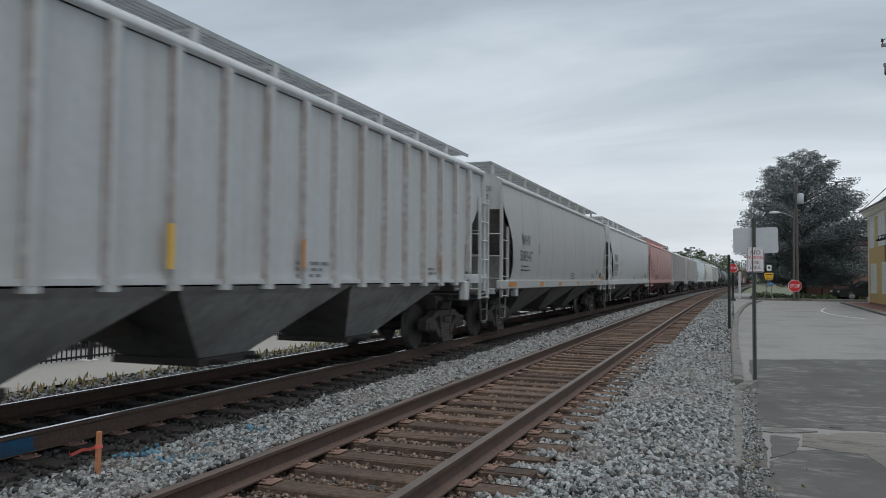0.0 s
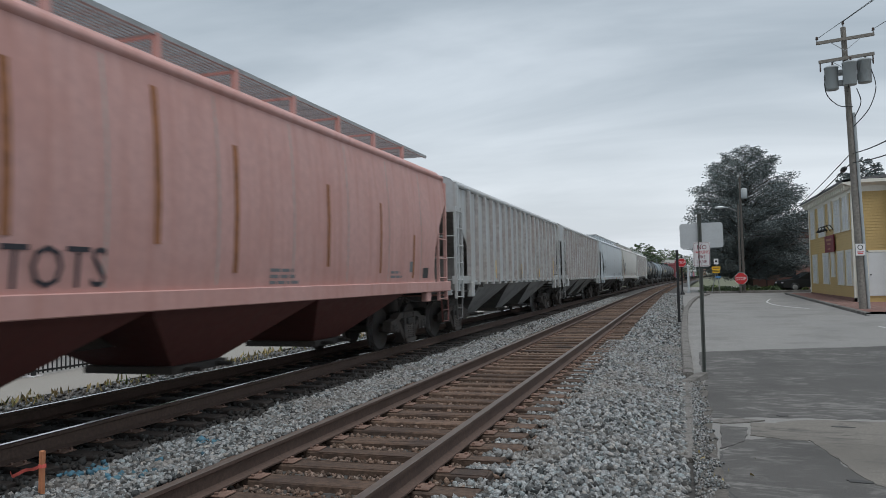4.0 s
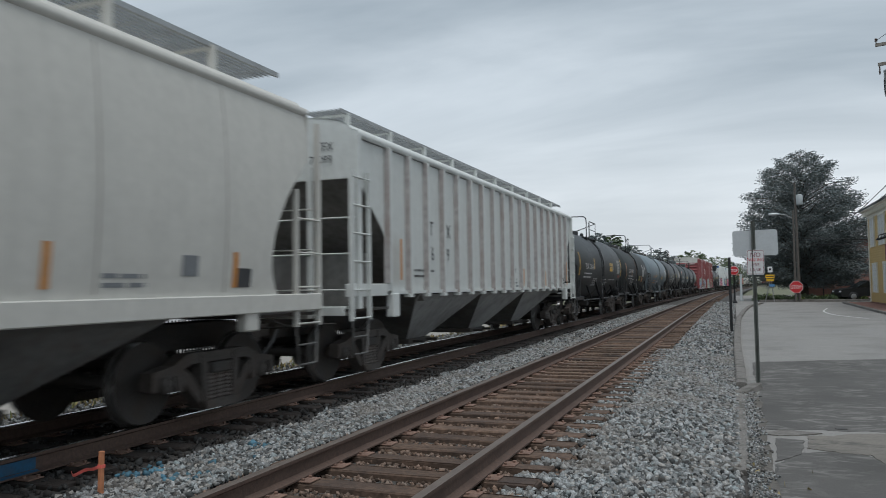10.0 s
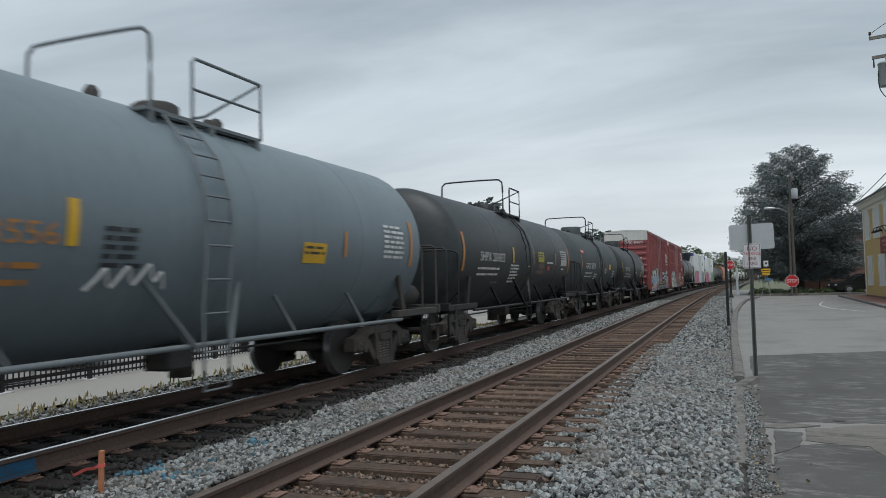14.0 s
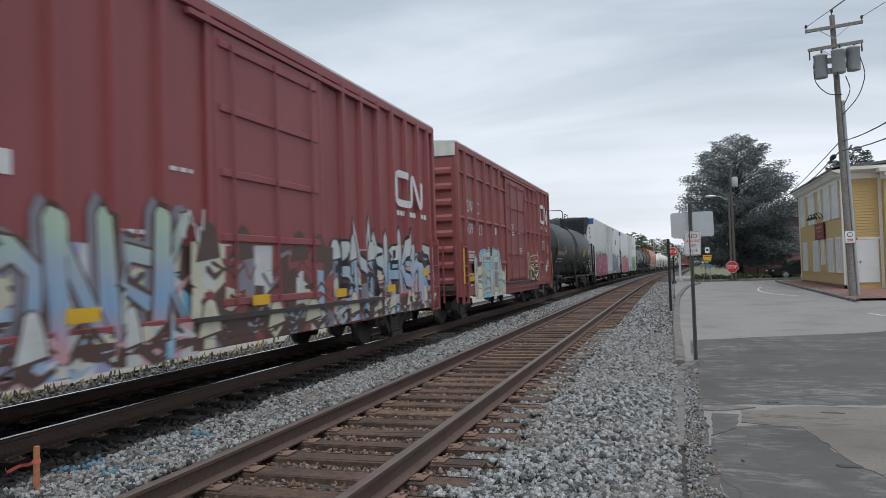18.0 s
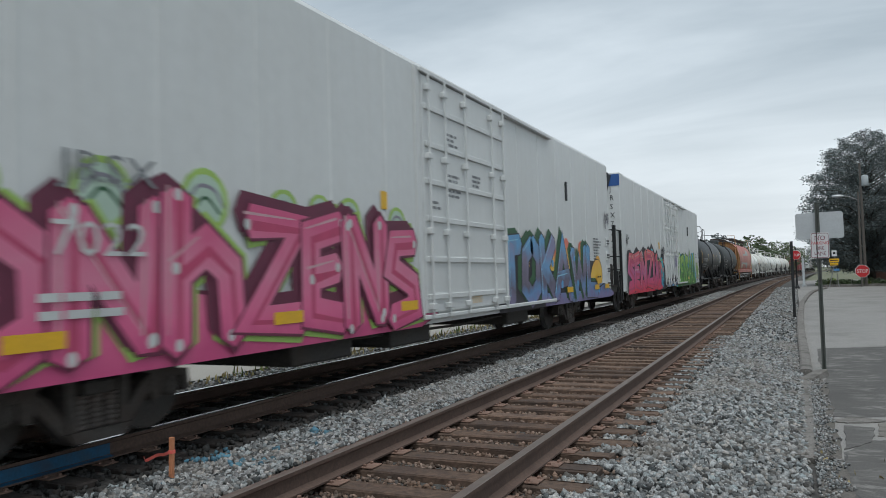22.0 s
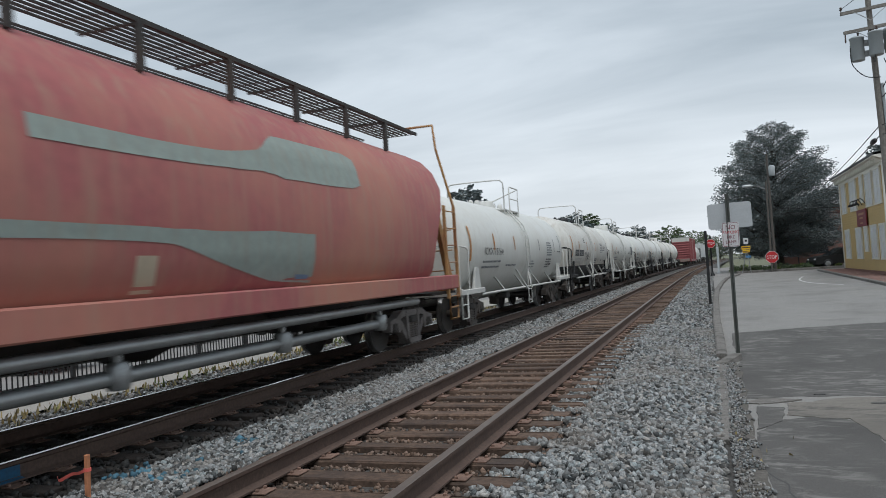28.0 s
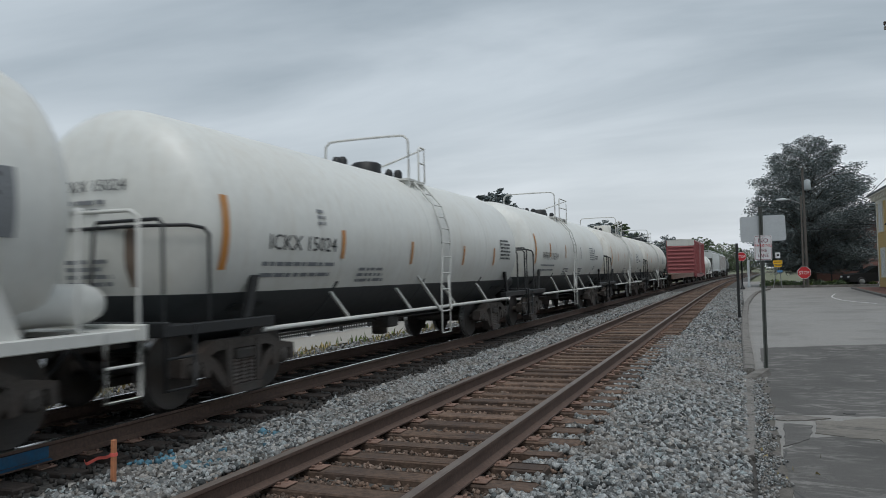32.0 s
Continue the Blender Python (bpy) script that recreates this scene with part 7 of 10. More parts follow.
hopper_car(*P, "round", BLUEGREY, GRIME_SHADE, "cool pale grey covered hopper car in clean paint", ("CEFX", "355439", 0.25), tape=[(-6.9, 0.5, 1.22, 1.32, ORANGE), (-4.0, 0.4, 1.22, 1.32, ORANGE), (-1.0, 0.4, 1.22, 1.32, ORANGE), (2.0, 0.4, 1.22, 1.32, ORANGE), (5.0, 0.4, 1.22, 1.32, ORANGE)])
P = mid(-87.58, -71.06)
hopper_car(*P, "round", BEIGE, GRIME_SHADE, "grey-beige covered hopper car with orange tape", ("SOXX", "516177", 0.27), tape=ORG, boxed=PATCHGREY, forward=0.2)
P = mid(-69.61, -53.01)
car = hopper_car(*P, "ribbed", CLEANW, GRIME_SHADE, "off-white ribbed covered hopper car with black marks", ("ITFX", "76099", 0.27), INK, tape=[(-6.8, 0.09, 1.6, 2.3, ORANGE), (1.34, 0.09, 1.46, 1.93, ORANGE), (3.88, 0.09, 1.46, 1.9, ORANGE), (7.0, 0.09, 1.46, 2.25, ORANGE)])[0]
part("placard", Mesh().poly([(1.51, 0.70 + 0.20 * math.cos(k * math.pi / 2), 1.89 + 0.22 * math.sin(k * math.pi / 2)) for k in range(4)]), INK, car, "dark diamond placard")
DATA = surface("pale_data_panel", (0.42, 0.42, 0.41), rough=0.5)
DULL = surface("dull_yellow_placard", (0.35, 0.32, 0.05), rough=0.5)
BROWNP = surface("brown_overpaint", (0.14, 0.105, 0.085), rough=0.7, grain=0.1)
REDP = surface("red_placard", (0.45, 0.08, 0.05), rough=0.5)
GREYP = surface("grey_overpaint", (0.20, 0.21, 0.21), rough=0.6, grain=0.1)
TK = lambda f, r: ((f + r) / 2 + 0.25, r - f + 0.30)
TAPES = [(0.15, 0.13, 1.75, 2.55, YELLOW), (3.4, 0.10, 2.0, 2.45, YELLOW), (5.6, 0.08, 2.0, 2.35, YELLOW)]
BLKP = [(6.0, 2.0, 0.6, 3, WHITE), (3.2, 1.75, 0.9, 3, WHITE), (8.6, 1.9, 0.7, 4, WHITE)]
tank_car(*TK(-51.45, -40.35), 1.48, 2.27, TANKBLACK, BLACK, "black tank car with white marks and yellow tape", ("TILX 150469", 1.32, 3.37, 2.10, 0.22), rail_up=0.56, dome=False, top=(-0.87, 1.44), tape=[(0.15, 0.13, 1.85, 2.72, YELLOW), (3.37, 0.12, 2.11, 2.56, YELLOW), (5.9, 0.09, 2.13, 2.47, WHITE), (8.6, 0.07, 2.08, 2.5, WHITE), (11.25, 0.13, 1.85, 2.72, YELLOW)], panels=[(3.6, 1.74, 1.1, 4, WHITE), (5.7, 1.73, 0.7, 2, WHITE), (5.66, 1.52, 0.8, 2, WHITE), (6.5, 1.73, 0.7, 1, WHITE), (6.6, 1.6, 0.9, 3, WHITE), (7.75, 1.72, 2.2, 1, WHITE)], placards=[(7.6, 8.5, 2.08, 2.46, YELLOW, INK), (10.0, 10.75, 1.99, 2.66, DATA, INK), (10.5, 10.8, 1.78, 1.92, REDP, None)])
car, at = tank_car(*TK(-37.88, -27.91), 1.46, 2.20, TANKBLACK2, BLACK, "dusty black tank car with white marks and orange tape", ("GATX 65427", 1.2, 3.1, 2.10, 0.21), rail_up=0.56, top=(-1.07, 0.40), tape=[(0.1, 0.12, 1.7, 2.6, ORANGE), (2.4, 0.12, 1.9, 2.3, ORANGE), (5.5, 0.12, 1.58, 1.98, ORANGE), (7.15, 0.10, 1.6, 1.98, ORANGE)], panels=[(4.95, 2.08, 0.45, 1, WHITE), (4.95, 1.95, 0.5, 1, WHITE), (4.9, 1.78, 0.55, 4, WHITE), (7.35, 2.66, 0.6, 2, WHITE), (8.85, 2.2, 0.4, 2, GREYP), (3.0, 1.75, 0.9, 4, WHITE), (2.2, 1.72, 0.6, 3, WHITE)], dome=False, placards=[(5.9, 6.6, 1.68, 1.95, DULL, INK), (7.42, 8.35, 1.93, 2.52, DATA, INK), (7.45, 7.85, 1.60, 1.84, ORANGE, WHITE), (8.75, 9.05, 2.36, 2.70, DATA, INK), (8.8, 9.05, 2.12, 2.30, GREYP, None), (8.4, 8.75, 1.49, 1.68, GREYP, None)])
part("rust_band", Mesh().lathe([(1.466, -0.12), (1.468, 0.12)], (0, -0.72, 2.20), "y", 20, arc=(-20, 70)), surface("tank_rust_run", (0.10, 0.055, 0.035), rough=0.8, grain=0.4, grain_scale=5, stain=0.8, stain_color=(0.035, 0.035, 0.035), stain_scale=2.0), car, "brown run of rust under the valves")
car, at = tank_car(*TK(-25.21, -14.07), 1.48, 2.20, TANKGREY, UNDER, "blue-grey tank car with a white scrawl", ("GATX 3556", 1.5, 3.32, 1.88, 0.20), ORANGE, dome=False, tape=[(3.4, 0.12, 1.88, 2.30, YELLOW), (8.5, 0.08, 1.91, 2.29, ORANGE), (11.0, 0.10, 1.8, 2.6, ORANGE)], panels=[(9.9, 2.48, 0.85, 7, WHITE), (5.85, 2.07, 0.4, 4, INK), (3.83, 2.08, 0.55, 5, INK)], rail_up=0.58, top=(-0.67, 1.46), placards=[(7.34, 7.96, 1.80, 2.08, YELLOW, INK)], rail_mat=surface("grey_steel_rail", (0.16, 0.18, 0.19), rough=0.6, grain=0.15))
m = Mesh()
line = spline([(at(-2.0 + 0.095 * k, 1.48 + 0.28 * (k * 37 % 11) / 11)[0] + 0.012, -2.0 + 0.095 * k, 1.48 + 0.28 * (k * 37 % 11) / 11) for k in range(12)], 4)
m.sheet([[p + Vector((0, -0.018, 0.014)), p + Vector((0, 0.018, -0.014))] for p in line])
part("scrawl", m, WHITE, car, "white sprayed scrawl")
tank_car(*TK(-11.32, 0.46), 1.46, 2.18, TANKBLACK, BLACK, "black tank car with many white stencils", ("SHPX 206853", 1.35, 3.40, 1.99, 0.22), rail_up=0.60, top=(-0.80, 1.03), dome=False, tape=[(0.1, 0.12, 1.75, 2.6, ORANGE), (4.2, 0.13, 1.99, 2.41, YELLOW), (6.5, 0.12, 2.0, 2.43, ORANGE), (9.5, 0.10, 2.0, 2.39, ORANGE), (11.62, 0.13, 1.72, 2.62, ORANGE)], panels=[(4.05, 1.94, 0.95, 6, WHITE), (5.9, 1.95, 0.7, 1, WHITE), (8.3, 2.08, 1.1, 1, WHITE), (2.6, 1.5, 0.8, 1, GREYP), (6.3, 1.5, 0.6, 3, GREYP), (10.5, 1.9, 0.5, 1, WHITE)], placards=[(7.1, 7.87, 2.06, 2.37, DULL, INK), (7.18, 7.88, 1.86, 2.03, BROWNP, None), (6.95, 7.88, 1.70, 1.82, BROWNP, None), (10.39, 11.35, 1.99, 2.50, DATA, INK), (8.35, 8.7, 1.82, 1.95, REDP, None)])
tank_car(*TK(3.03, 12.91), 1.46, 2.18, TANKDUST, BLACK, "dusty dark grey tank car with white marks", ("GATX 8578", 1.1, 3.3, 1.95, 0.24), tape=[(0.1, 0.1, 1.9, 2.5, ORANGE), (4.3, 0.1, 2.0, 2.4, ORANGE), (6.6, 0.08, 1.9, 2.3, ORANGE)], panels=BLKP, top=(-0.8, 1.1), placards=[(0.25, 0.9, 2.55, 2.70, REDP, WHITE), (7.3, 7.9, 1.95, 2.2, YELLOW, INK)])
tank_car(*TK(15.53, 26.07), 1.42, 2.12, TANKBLACK, BLACK, "black tank car with yellow tape at its end", ("TILX 13020", 1.3, 3.2, 1.95, 0.22), tape=[(0.1, 0.1, 1.8, 2.4, YELLOW), (10.3, 0.16, 1.5, 2.6, YELLOW)], panels=BLKP, placards=[(9.2, 10.1, 1.75, 2.35, GREYP, WHITE), (10.15, 10.6, 1.30, 1.45, ORANGE, INK)])


def noodle_logo(car, x, y, z, w, hgt, mat):
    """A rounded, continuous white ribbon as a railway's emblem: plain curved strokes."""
    m = Mesh()
    pts = [(y + w * a, z + hgt * b) for a, b in ((0.46, 1.0), (0.14, 1.0), (0.04, 0.93), (0.02, 0.80), (0.02, 0.18), (0.05, 0.06), (0.14, 0.0), (0.46, 0.0), (0.54, 0.06), (0.56, 0.20), (0.57, 0.82), (0.61, 0.95), (0.67, 0.84), (0.84, 0.16), (0.90, 0.03), (0.95, 0.12), (0.96, 0.9))]
    line = spline([(x, a, b) for a, b in pts], 4)
    rows = []
    for i, p in enumerate(line):
        d = (line[min(i + 1, len(line) - 1)] - line[max(i - 1, 0)]).normalized()
        nn = Vector((0, -d.z, d.y)) * 0.075
        rows.append([p + nn, p - nn])
    m.sheet(rows)
    return part("emblem", m, mat, car, "white ribbon-like emblem")


P = mid(28.49, 43.95)
ribs = [0.85, 1.60, 2.36, 3.12, 3.90, 4.66, 5.44, 10.25, 11.05, 11.85, 12.65, 13.45, 14.25, 14.95]
car, at = box_car(*P, BOXRED, "red ribbed box car with a broad band of graffiti", ribs, (6.4, 9.3), top=ROOFWHITE)
h = P[1] / 2
posts = [-h + y for y in ribs]
letters(car, "DWC", 0.37, -h + 0.93, 2.40, lambda z: 1.508, WHITE, width=0.58)
letters(car, "409", 0.37, -h + 1.69, 2.40, lambda z: 1.508, WHITE, width=0.58)
letters(car, "692", 0.37, -h + 2.45, 2.40, lambda z: 1.508, WHITE, width=0.58)
noodle_logo(car, 1.60, h - 2.75, 2.88, 1.70, 0.60, WHITE)
for y in (h - 2.72, h - 1.95, h - 1.20):
    small_print(car, y, 2.72, 0.5, 1, lambda a, b: (1.60, a, b), WHITE, h=0.10, seed=int(y * 10))
vv, ff = lettering("DWC 409692", 0.30, 0.9)
part("lettering", Mesh().add([(-0.1 + a * 0.85, -h - 0.08, 3.98 + b) for a, b in vv], ff), WHITE, car, "stencilled DWC 409692")
for z in (3.0, 2.85, 2.45, 2.3):
    small_print(car, 0.3, z, 0.9, 1, lambda a, b: (a, -h - 0.075, b), WHITE, h=0.06, seed=int(z * 10))
pastel_band(car, 1.512, -h + 1.05, -h + 5.9, 0.60, 1.86, [SP[c] for c in ("powder", "powder", "blush", "grey", "mint", "sky", "pale", "brown", "lavender", "cream", "pale")], SP["brown"], SP["mint"], 40, posts)
pastel_band(car, 1.578, -h + 5.9, -h + 9.6, 0.62, 1.90, [SP[c] for c in ("cream", "grey", "brown", "pale", "brown", "powder")] + [BOXRED, BOXRED], SP["brown"], SP["brown"], 41)
pastel_band(car, 1.512, -h + 9.6, -h + 15.3, 0.66, 1.90, [SP[c] for c in ("powder", "grey", "pale", "brown", "sky", "brown", "cream", "blush")], SP["ink"], SP["pale"], 44, posts)
pastel_band(car, 1.574, -h + 1.5, -h + 5.9, 0.58, 0.98, [SP[c] for c in ("powder", "blush", "cream", "brown", "pale", "lavender", "blush")], SP["brown"], SP["pale"], 46)
pastel_band(car, 1.574, -h + 5.9, -h + 15.2, 0.64, 0.98, [SP[c] for c in ("cream", "brown", "pale", "brown", "grey", "powder")], SP["brown"], SP["cream"], 47)
mu = Mural(car, 1.516, -h, 42, posts, "pale graffiti letters over a pastel ground")
mu.word([("S", 9.9, 10.7, 2.1), ("M", 10.6, 11.6, 2.45), ("N", 11.5, 12.4, 2.2), ("E", 12.3, 13.0, 2.1), ("K", 12.9, 13.8, 2.3), ("h", 13.7, 14.4, 2.0), ("R", 14.3, 15.2, 2.15)], 0.70, spray_fade("spray_powder_fade", ((0.7, (0.50, 0.32, 0.34)), (1.3, (0.30, 0.44, 0.58)), (1.9, (0.52, 0.55, 0.54)))), SP["ink"], w=0.09, line=0.04)
mu = Mural(car, 1.516, -h, 45, posts, "mint and blue graffiti letters over a pastel ground")
mu.word([("A", 1.3, 2.3, 1.95), ("R", 2.1, 3.0, 2.1), ("O", 2.9, 3.8, 1.85), ("N", 3.7, 4.7, 2.1), ("S", 4.6, 5.4, 1.85), ("K", 5.2, 5.9, 2.2)], 0.66, spray_fade("spray_mint_fade", ((0.7, (0.50, 0.30, 0.33)), (1.2, (0.26, 0.40, 0.56)), (1.6, (0.34, 0.42, 0.52)), (2.0, (0.42, 0.54, 0.44)))), SP["brown"], w=0.085, line=0.03, shadow=SP["grey"])
tag_scrawl(car, 1.59, -h + 5.6, 1.85, 0.5, 0.5, SP["pale"], 43)
for s in (3.9, 7.1, 9.65, 12.0):
    patch(car, "reflector_tape", -h + s, -h + s + 0.44, 1.08, 1.22, lambda a, b: (1.63, a, b), YELLOW, "yellow reflector strip")
patch(car, "reflector_tape", -h + 14.25, -h + 14.6, 1.36, 1.52, lambda a, b: (1.63, a, b), YELLOW, "yellow reflector strip")
patch(car, "stencil_box", -h + 3.25, -h + 3.45, 2.40, 2.62, lambda a, b: (1.508, a, b), WHITE, "white stencilled panel")
for y, z, w, r in ((1.0, 2.2, 0.4, 2), (1.0, 1.95, 0.5, 2), (1.8, 1.95, 0.4, 2), (5.6, 2.75, 0.5, 1), (4.75, 2.0, 0.5, 2)):
    small_print(car, -h + y, z, w, r, lambda a, b: (1.509, a, b), WHITE, h=0.05, seed=int(y * 9))
patch(car, "reflector_tape", -h + 0.80, -h + 0.92, 1.0, 1.50, lambda a, b: (1.61, a, b), YELLOW, "yellow reflector strip")
patch(car, "reflector_tape", -h + 0.80, -h + 1.35, 0.80, 0.92, lambda a, b: (1.61, a, b), YELLOW, "yellow reflector strip")
P = mid(46.05, 61.62)
h = P[1] / 2
ribs = [0.70, 1.86, 2.94, 3.95, 4.98, 9.45, 10.45, 11.40, 12.48, 13.66, 14.75]
posts = [-h + y for y in ribs]
car, at = box_car(*P, BOXRED2, "brown-red box car with white lettering and pale graffiti", ribs, (6.12, 9.35), top=ROOFWHITE, rows=(4.10, 2.88, 1.66), band=0.34)
letters(car, "DW", 0.50, -h + 1.06, 3.07, lambda z: 1.508, WHITE, width=0.60)
letters(car, "C", 0.50, -h + 2.12, 3.07, lambda z: 1.508, WHITE, width=0.28)
letters(car, "409", 0.46, -h + 0.87, 2.46, lambda z: 1.508, WHITE, width=0.78)
letters(car, "613", 0.46, -h + 2.04, 2.46, lambda z: 1.508, WHITE, width=0.68)
noodle_logo(car, 1.60, -h + 12.75, 3.40, 1.85, 0.66, WHITE)
letters(car, "WWW", 0.26, -h + 12.73, 3.06, lambda z: 1.60, WHITE, width=0.72)
letters(car, ".CN.CA", 0.26, -h + 13.80, 3.04, lambda z: 1.60, WHITE, width=0.78)
mu = Mural(car, 1.574, -h, 61, posts, "pale mint and cream graffiti letters", low=0.62)
for pts, c in ((((1.45, 0.62), (1.38, 1.3), (1.8, 1.55), (2.1, 0.62)), "cream"), (((2.1, 0.62), (1.95, 1.8), (2.4, 2.05), (3.0, 1.9), (3.1, 0.62)), "sky"), (((3.0, 0.62), (2.9, 1.9), (3.1, 2.12), (3.3, 1.85), (4.0, 1.80), (4.1, 0.62)), "pale"), (((4.0, 0.62), (3.95, 1.75), (4.5, 2.05), (4.7, 1.7), (5.1, 1.0), (5.0, 0.62)), "cream")):
    mu.blob(SP[c], pts, 4)
mu.word([("K", 1.4, 2.4, 1.75), ("S", 2.2, 3.1, 2.0), ("N", 2.95, 3.9, 2.05), ("E", 3.7, 4.5, 1.9), ("A", 4.2, 5.1, 1.95)], 0.66, spray_fade("spray_pale_fade", ((0.7, (0.50, 0.50, 0.36)), (1.1, (0.33, 0.47, 0.50)), (1.5, (0.45, 0.52, 0.46)), (2.0, (0.38, 0.50, 0.47)))), SP["grey"], w=0.16, line=0.022, core=SP["grey"], shift=(-0.05, 0.04), second=SP["cream"], shine=SP["pale"])
mu = Mural(car, 1.574, -h, 63, posts, "cream-outlined graffiti letters", low=0.9)
mu.word([("M", 9.4, 10.2, 1.95), ("E", 10.15, 10.85, 1.95), ("R", 10.8, 11.5, 1.98), ("A", 11.5, 12.4, 2.0)], 1.55, BOXRED2, SP["cream"], w=0.05, line=0.03)
mu.word([("K", 9.5, 10.3, 1.5), ("U", 10.2, 11.0, 1.5), ("S", 10.9, 11.6, 1.5), ("N", 11.5, 12.3, 1.5)], 0.95, SP["brown"], SP["cream"], w=0.07, line=0.03)
patch(car, "reflector_tape", -h + 0.02, -h + 0.16, 1.10, 2.03, lambda a, b: (1.64, a, b), YELLOW, "yellow reflector strip")
patch(car, "reflector_tape", h - 0.25, h - 0.12, 1.15, 2.05, lambda a, b: (1.64, a, b), YELLOW, "yellow reflector strip")
for y in (2.28, 5.05, 9.72):
    patch(car, "reflector_tape", -h + y, -h + y + 0.12, 1.12, 1.55, lambda a, b: (1.66, a, b), YELLOW, "yellow reflector strip")
placard(car, -h + 0.80, 1.14, 0.52, 0.22, lambda a, b: (1.582, a, b), YELLOW, INK, "yellow inspection stencil")
patch(car, "data_panel", -h + 13.9, -h + 14.35, 1.28, 1.58, lambda a, b: (1.58, a, b), WHITE, "white stencilled panel")
patch(car, "stencil_box", -h + 4.45, -h + 4.65, 2.55, 2.78, lambda a, b: (1.508, a, b), WHITE, "white stencilled panel")
for y, z, w, r in ((-h + 0.85, 1.98, 0.85, 2), (-h + 0.9, 1.83, 0.85, 2), (h - 2.6, 2.6, 0.3, 5), (h - 2.2, 2.6, 0.3, 5), (h - 1.2, 2.4, 0.3, 4), (-h + 6.6, 3.0, 0.5, 5), (-h + 7.6, 2.75, 0.7, 1), (-h + 8.0, 2.2, 0.5, 3), (-h + 1.0, 1.05, 0.6, 2), (h - 1.3, 1.8, 0.5, 4)):
    small_print(car, y, z, w, r, lambda a, b: (1.60 if abs(a) < 1.6 or a > 4.0 else 1.562, a, b), WHITE, seed=int(z * 9))
for z in (2.05, 1.80, 1.55, 1.30):
    part("grab_iron", Mesh().tube([(1.52, -h + 0.25, z), (1.62, -h + 0.27, z), (1.62, -h + 0.66, z), (1.52, -h + 0.68, z)], 0.014, 5), BOXRED2, car)
TAPEW = [(-0.12, 0.13, 1.95, 2.81, YELLOW), (2.3, 0.11, 2.12, 2.56, YELLOW), (5.62, 0.11, 2.14, 2.58, YELLOW), (8.65, 0.12, 2.16, 2.60, YELLOW), (11.52, 0.11, 2.17, 2.60, YELLOW), (14.2, 0.13, 1.97, 2.80, YELLOW)]
tank_car(*TK(64.59, 79.24), 1.52, 2.46, TANKBLACK, BLACK, "long clean black tank car with yellow tape", ("FHRX 30402", 0.14, 2.18, 2.05, 0.20), tape=TAPEW, top=(-1.57, 0.57), rail_up=0.56, panels=[(8.35, 1.84, 0.8, 1, WHITE), (11.9, 1.78, 0.85, 3, WHITE), (2.5, 2.35, 0.2, 3, WHITE)], placards=[(10.43, 11.07, 2.06, 2.44, YELLOW, SIGNRED), (13.1, 14.0, 2.03, 2.58, GREYP, WHITE)])
P = mid(82.45, 104.66)
h = P[1] / 2
car, at, X = reefer_car(*P, REEFER, "white refrigerator car with pink and blue graffiti")
PINKFADE = spray_fade("spray_pink_fade", ((0.75, (0.52, 0.075, 0.20)), (1.15, (0.66, 0.13, 0.27)), (1.6, (0.62, 0.20, 0.31)), (2.2, (0.58, 0.10, 0.22))))
mu = Mural(car, X + 0.016, -h, 71, (), "pink graffiti letters with pale green bubbles")
mu.blob(PINKFADE, ((0.15, 0.70), (0.15, 1.5), (1.2, 1.75), (3.2, 1.45), (5.0, 1.25), (7.0, 1.30), (8.4, 1.55), (8.68, 0.70)), 4, SP["plum"], 0.04)
for y, z, r in ((0.6, 2.22, 0.20), (1.5, 2.28, 0.22), (2.7, 2.26, 0.26), (3.93, 2.28, 0.27), (5.22, 2.24, 0.23), (5.95, 2.28, 0.20), (6.63, 2.26, 0.23), (7.95, 2.24, 0.22)):
    mu.ball(y, z, r, SP["mint"], None, SP["lime"])
    mu.line(SP["grey"], ((y - r * 0.9, z - 0.02), (y - r * 0.3, z + r * 0.55), (y + r * 0.5, z + r * 0.45), (y + r, z - 0.05)), 0.02)
    mu.line(SP["dkgreen"], ((y - r * 0.7, z - 0.12), (y, z + r * 0.15), (y + r * 0.8, z - 0.12)), 0.018)
mu.word([("A", 0.15, 1.25, 2.05), ("O", 1.1, 2.3, 2.10), ("N", 2.15, 3.45, 2.12), ("h", 3.3, 4.5, 2.30), ("Z", 4.4, 5.65, 2.36), ("E", 5.5, 6.55, 2.28), ("N", 6.4, 7.6, 2.26), ("S", 7.5, 8.6, 2.14)], 0.76, PINKFADE, SP["plum"], SP["plum"], SP["magenta"], SP["blush"], SP["pale"], SP["lime"], w=0.19, line=0.035, shift=(-0.14, 0.10))
BLUEFADE = spray_fade("spray_blue_fade", ((0.75, (0.20, 0.17, 0.32)), (1.05, (0.12, 0.25, 0.46)), (1.35, (0.13, 0.12, 0.17)), (1.75, (0.20, 0.18, 0.26)), (2.15, (0.13, 0.33, 0.56))))
VIOLETFADE = spray_fade("spray_violet_fade", ((0.75, (0.19, 0.17, 0.30)), (1.2, (0.13, 0.12, 0.17)), (1.7, (0.15, 0.32, 0.54)), (2.1, (0.24, 0.24, 0.38))))
FLAME = spray_fade("spray_flame_fade", ((1.5, (0.74, 0.48, 0.07)), (1.95, (0.76, 0.42, 0.08)), (2.2, (0.72, 0.20, 0.14))))
mu = Mural(car, X + 0.016, -h, 72, (), "blue and violet graffiti letters with orange flames", low=0.71)
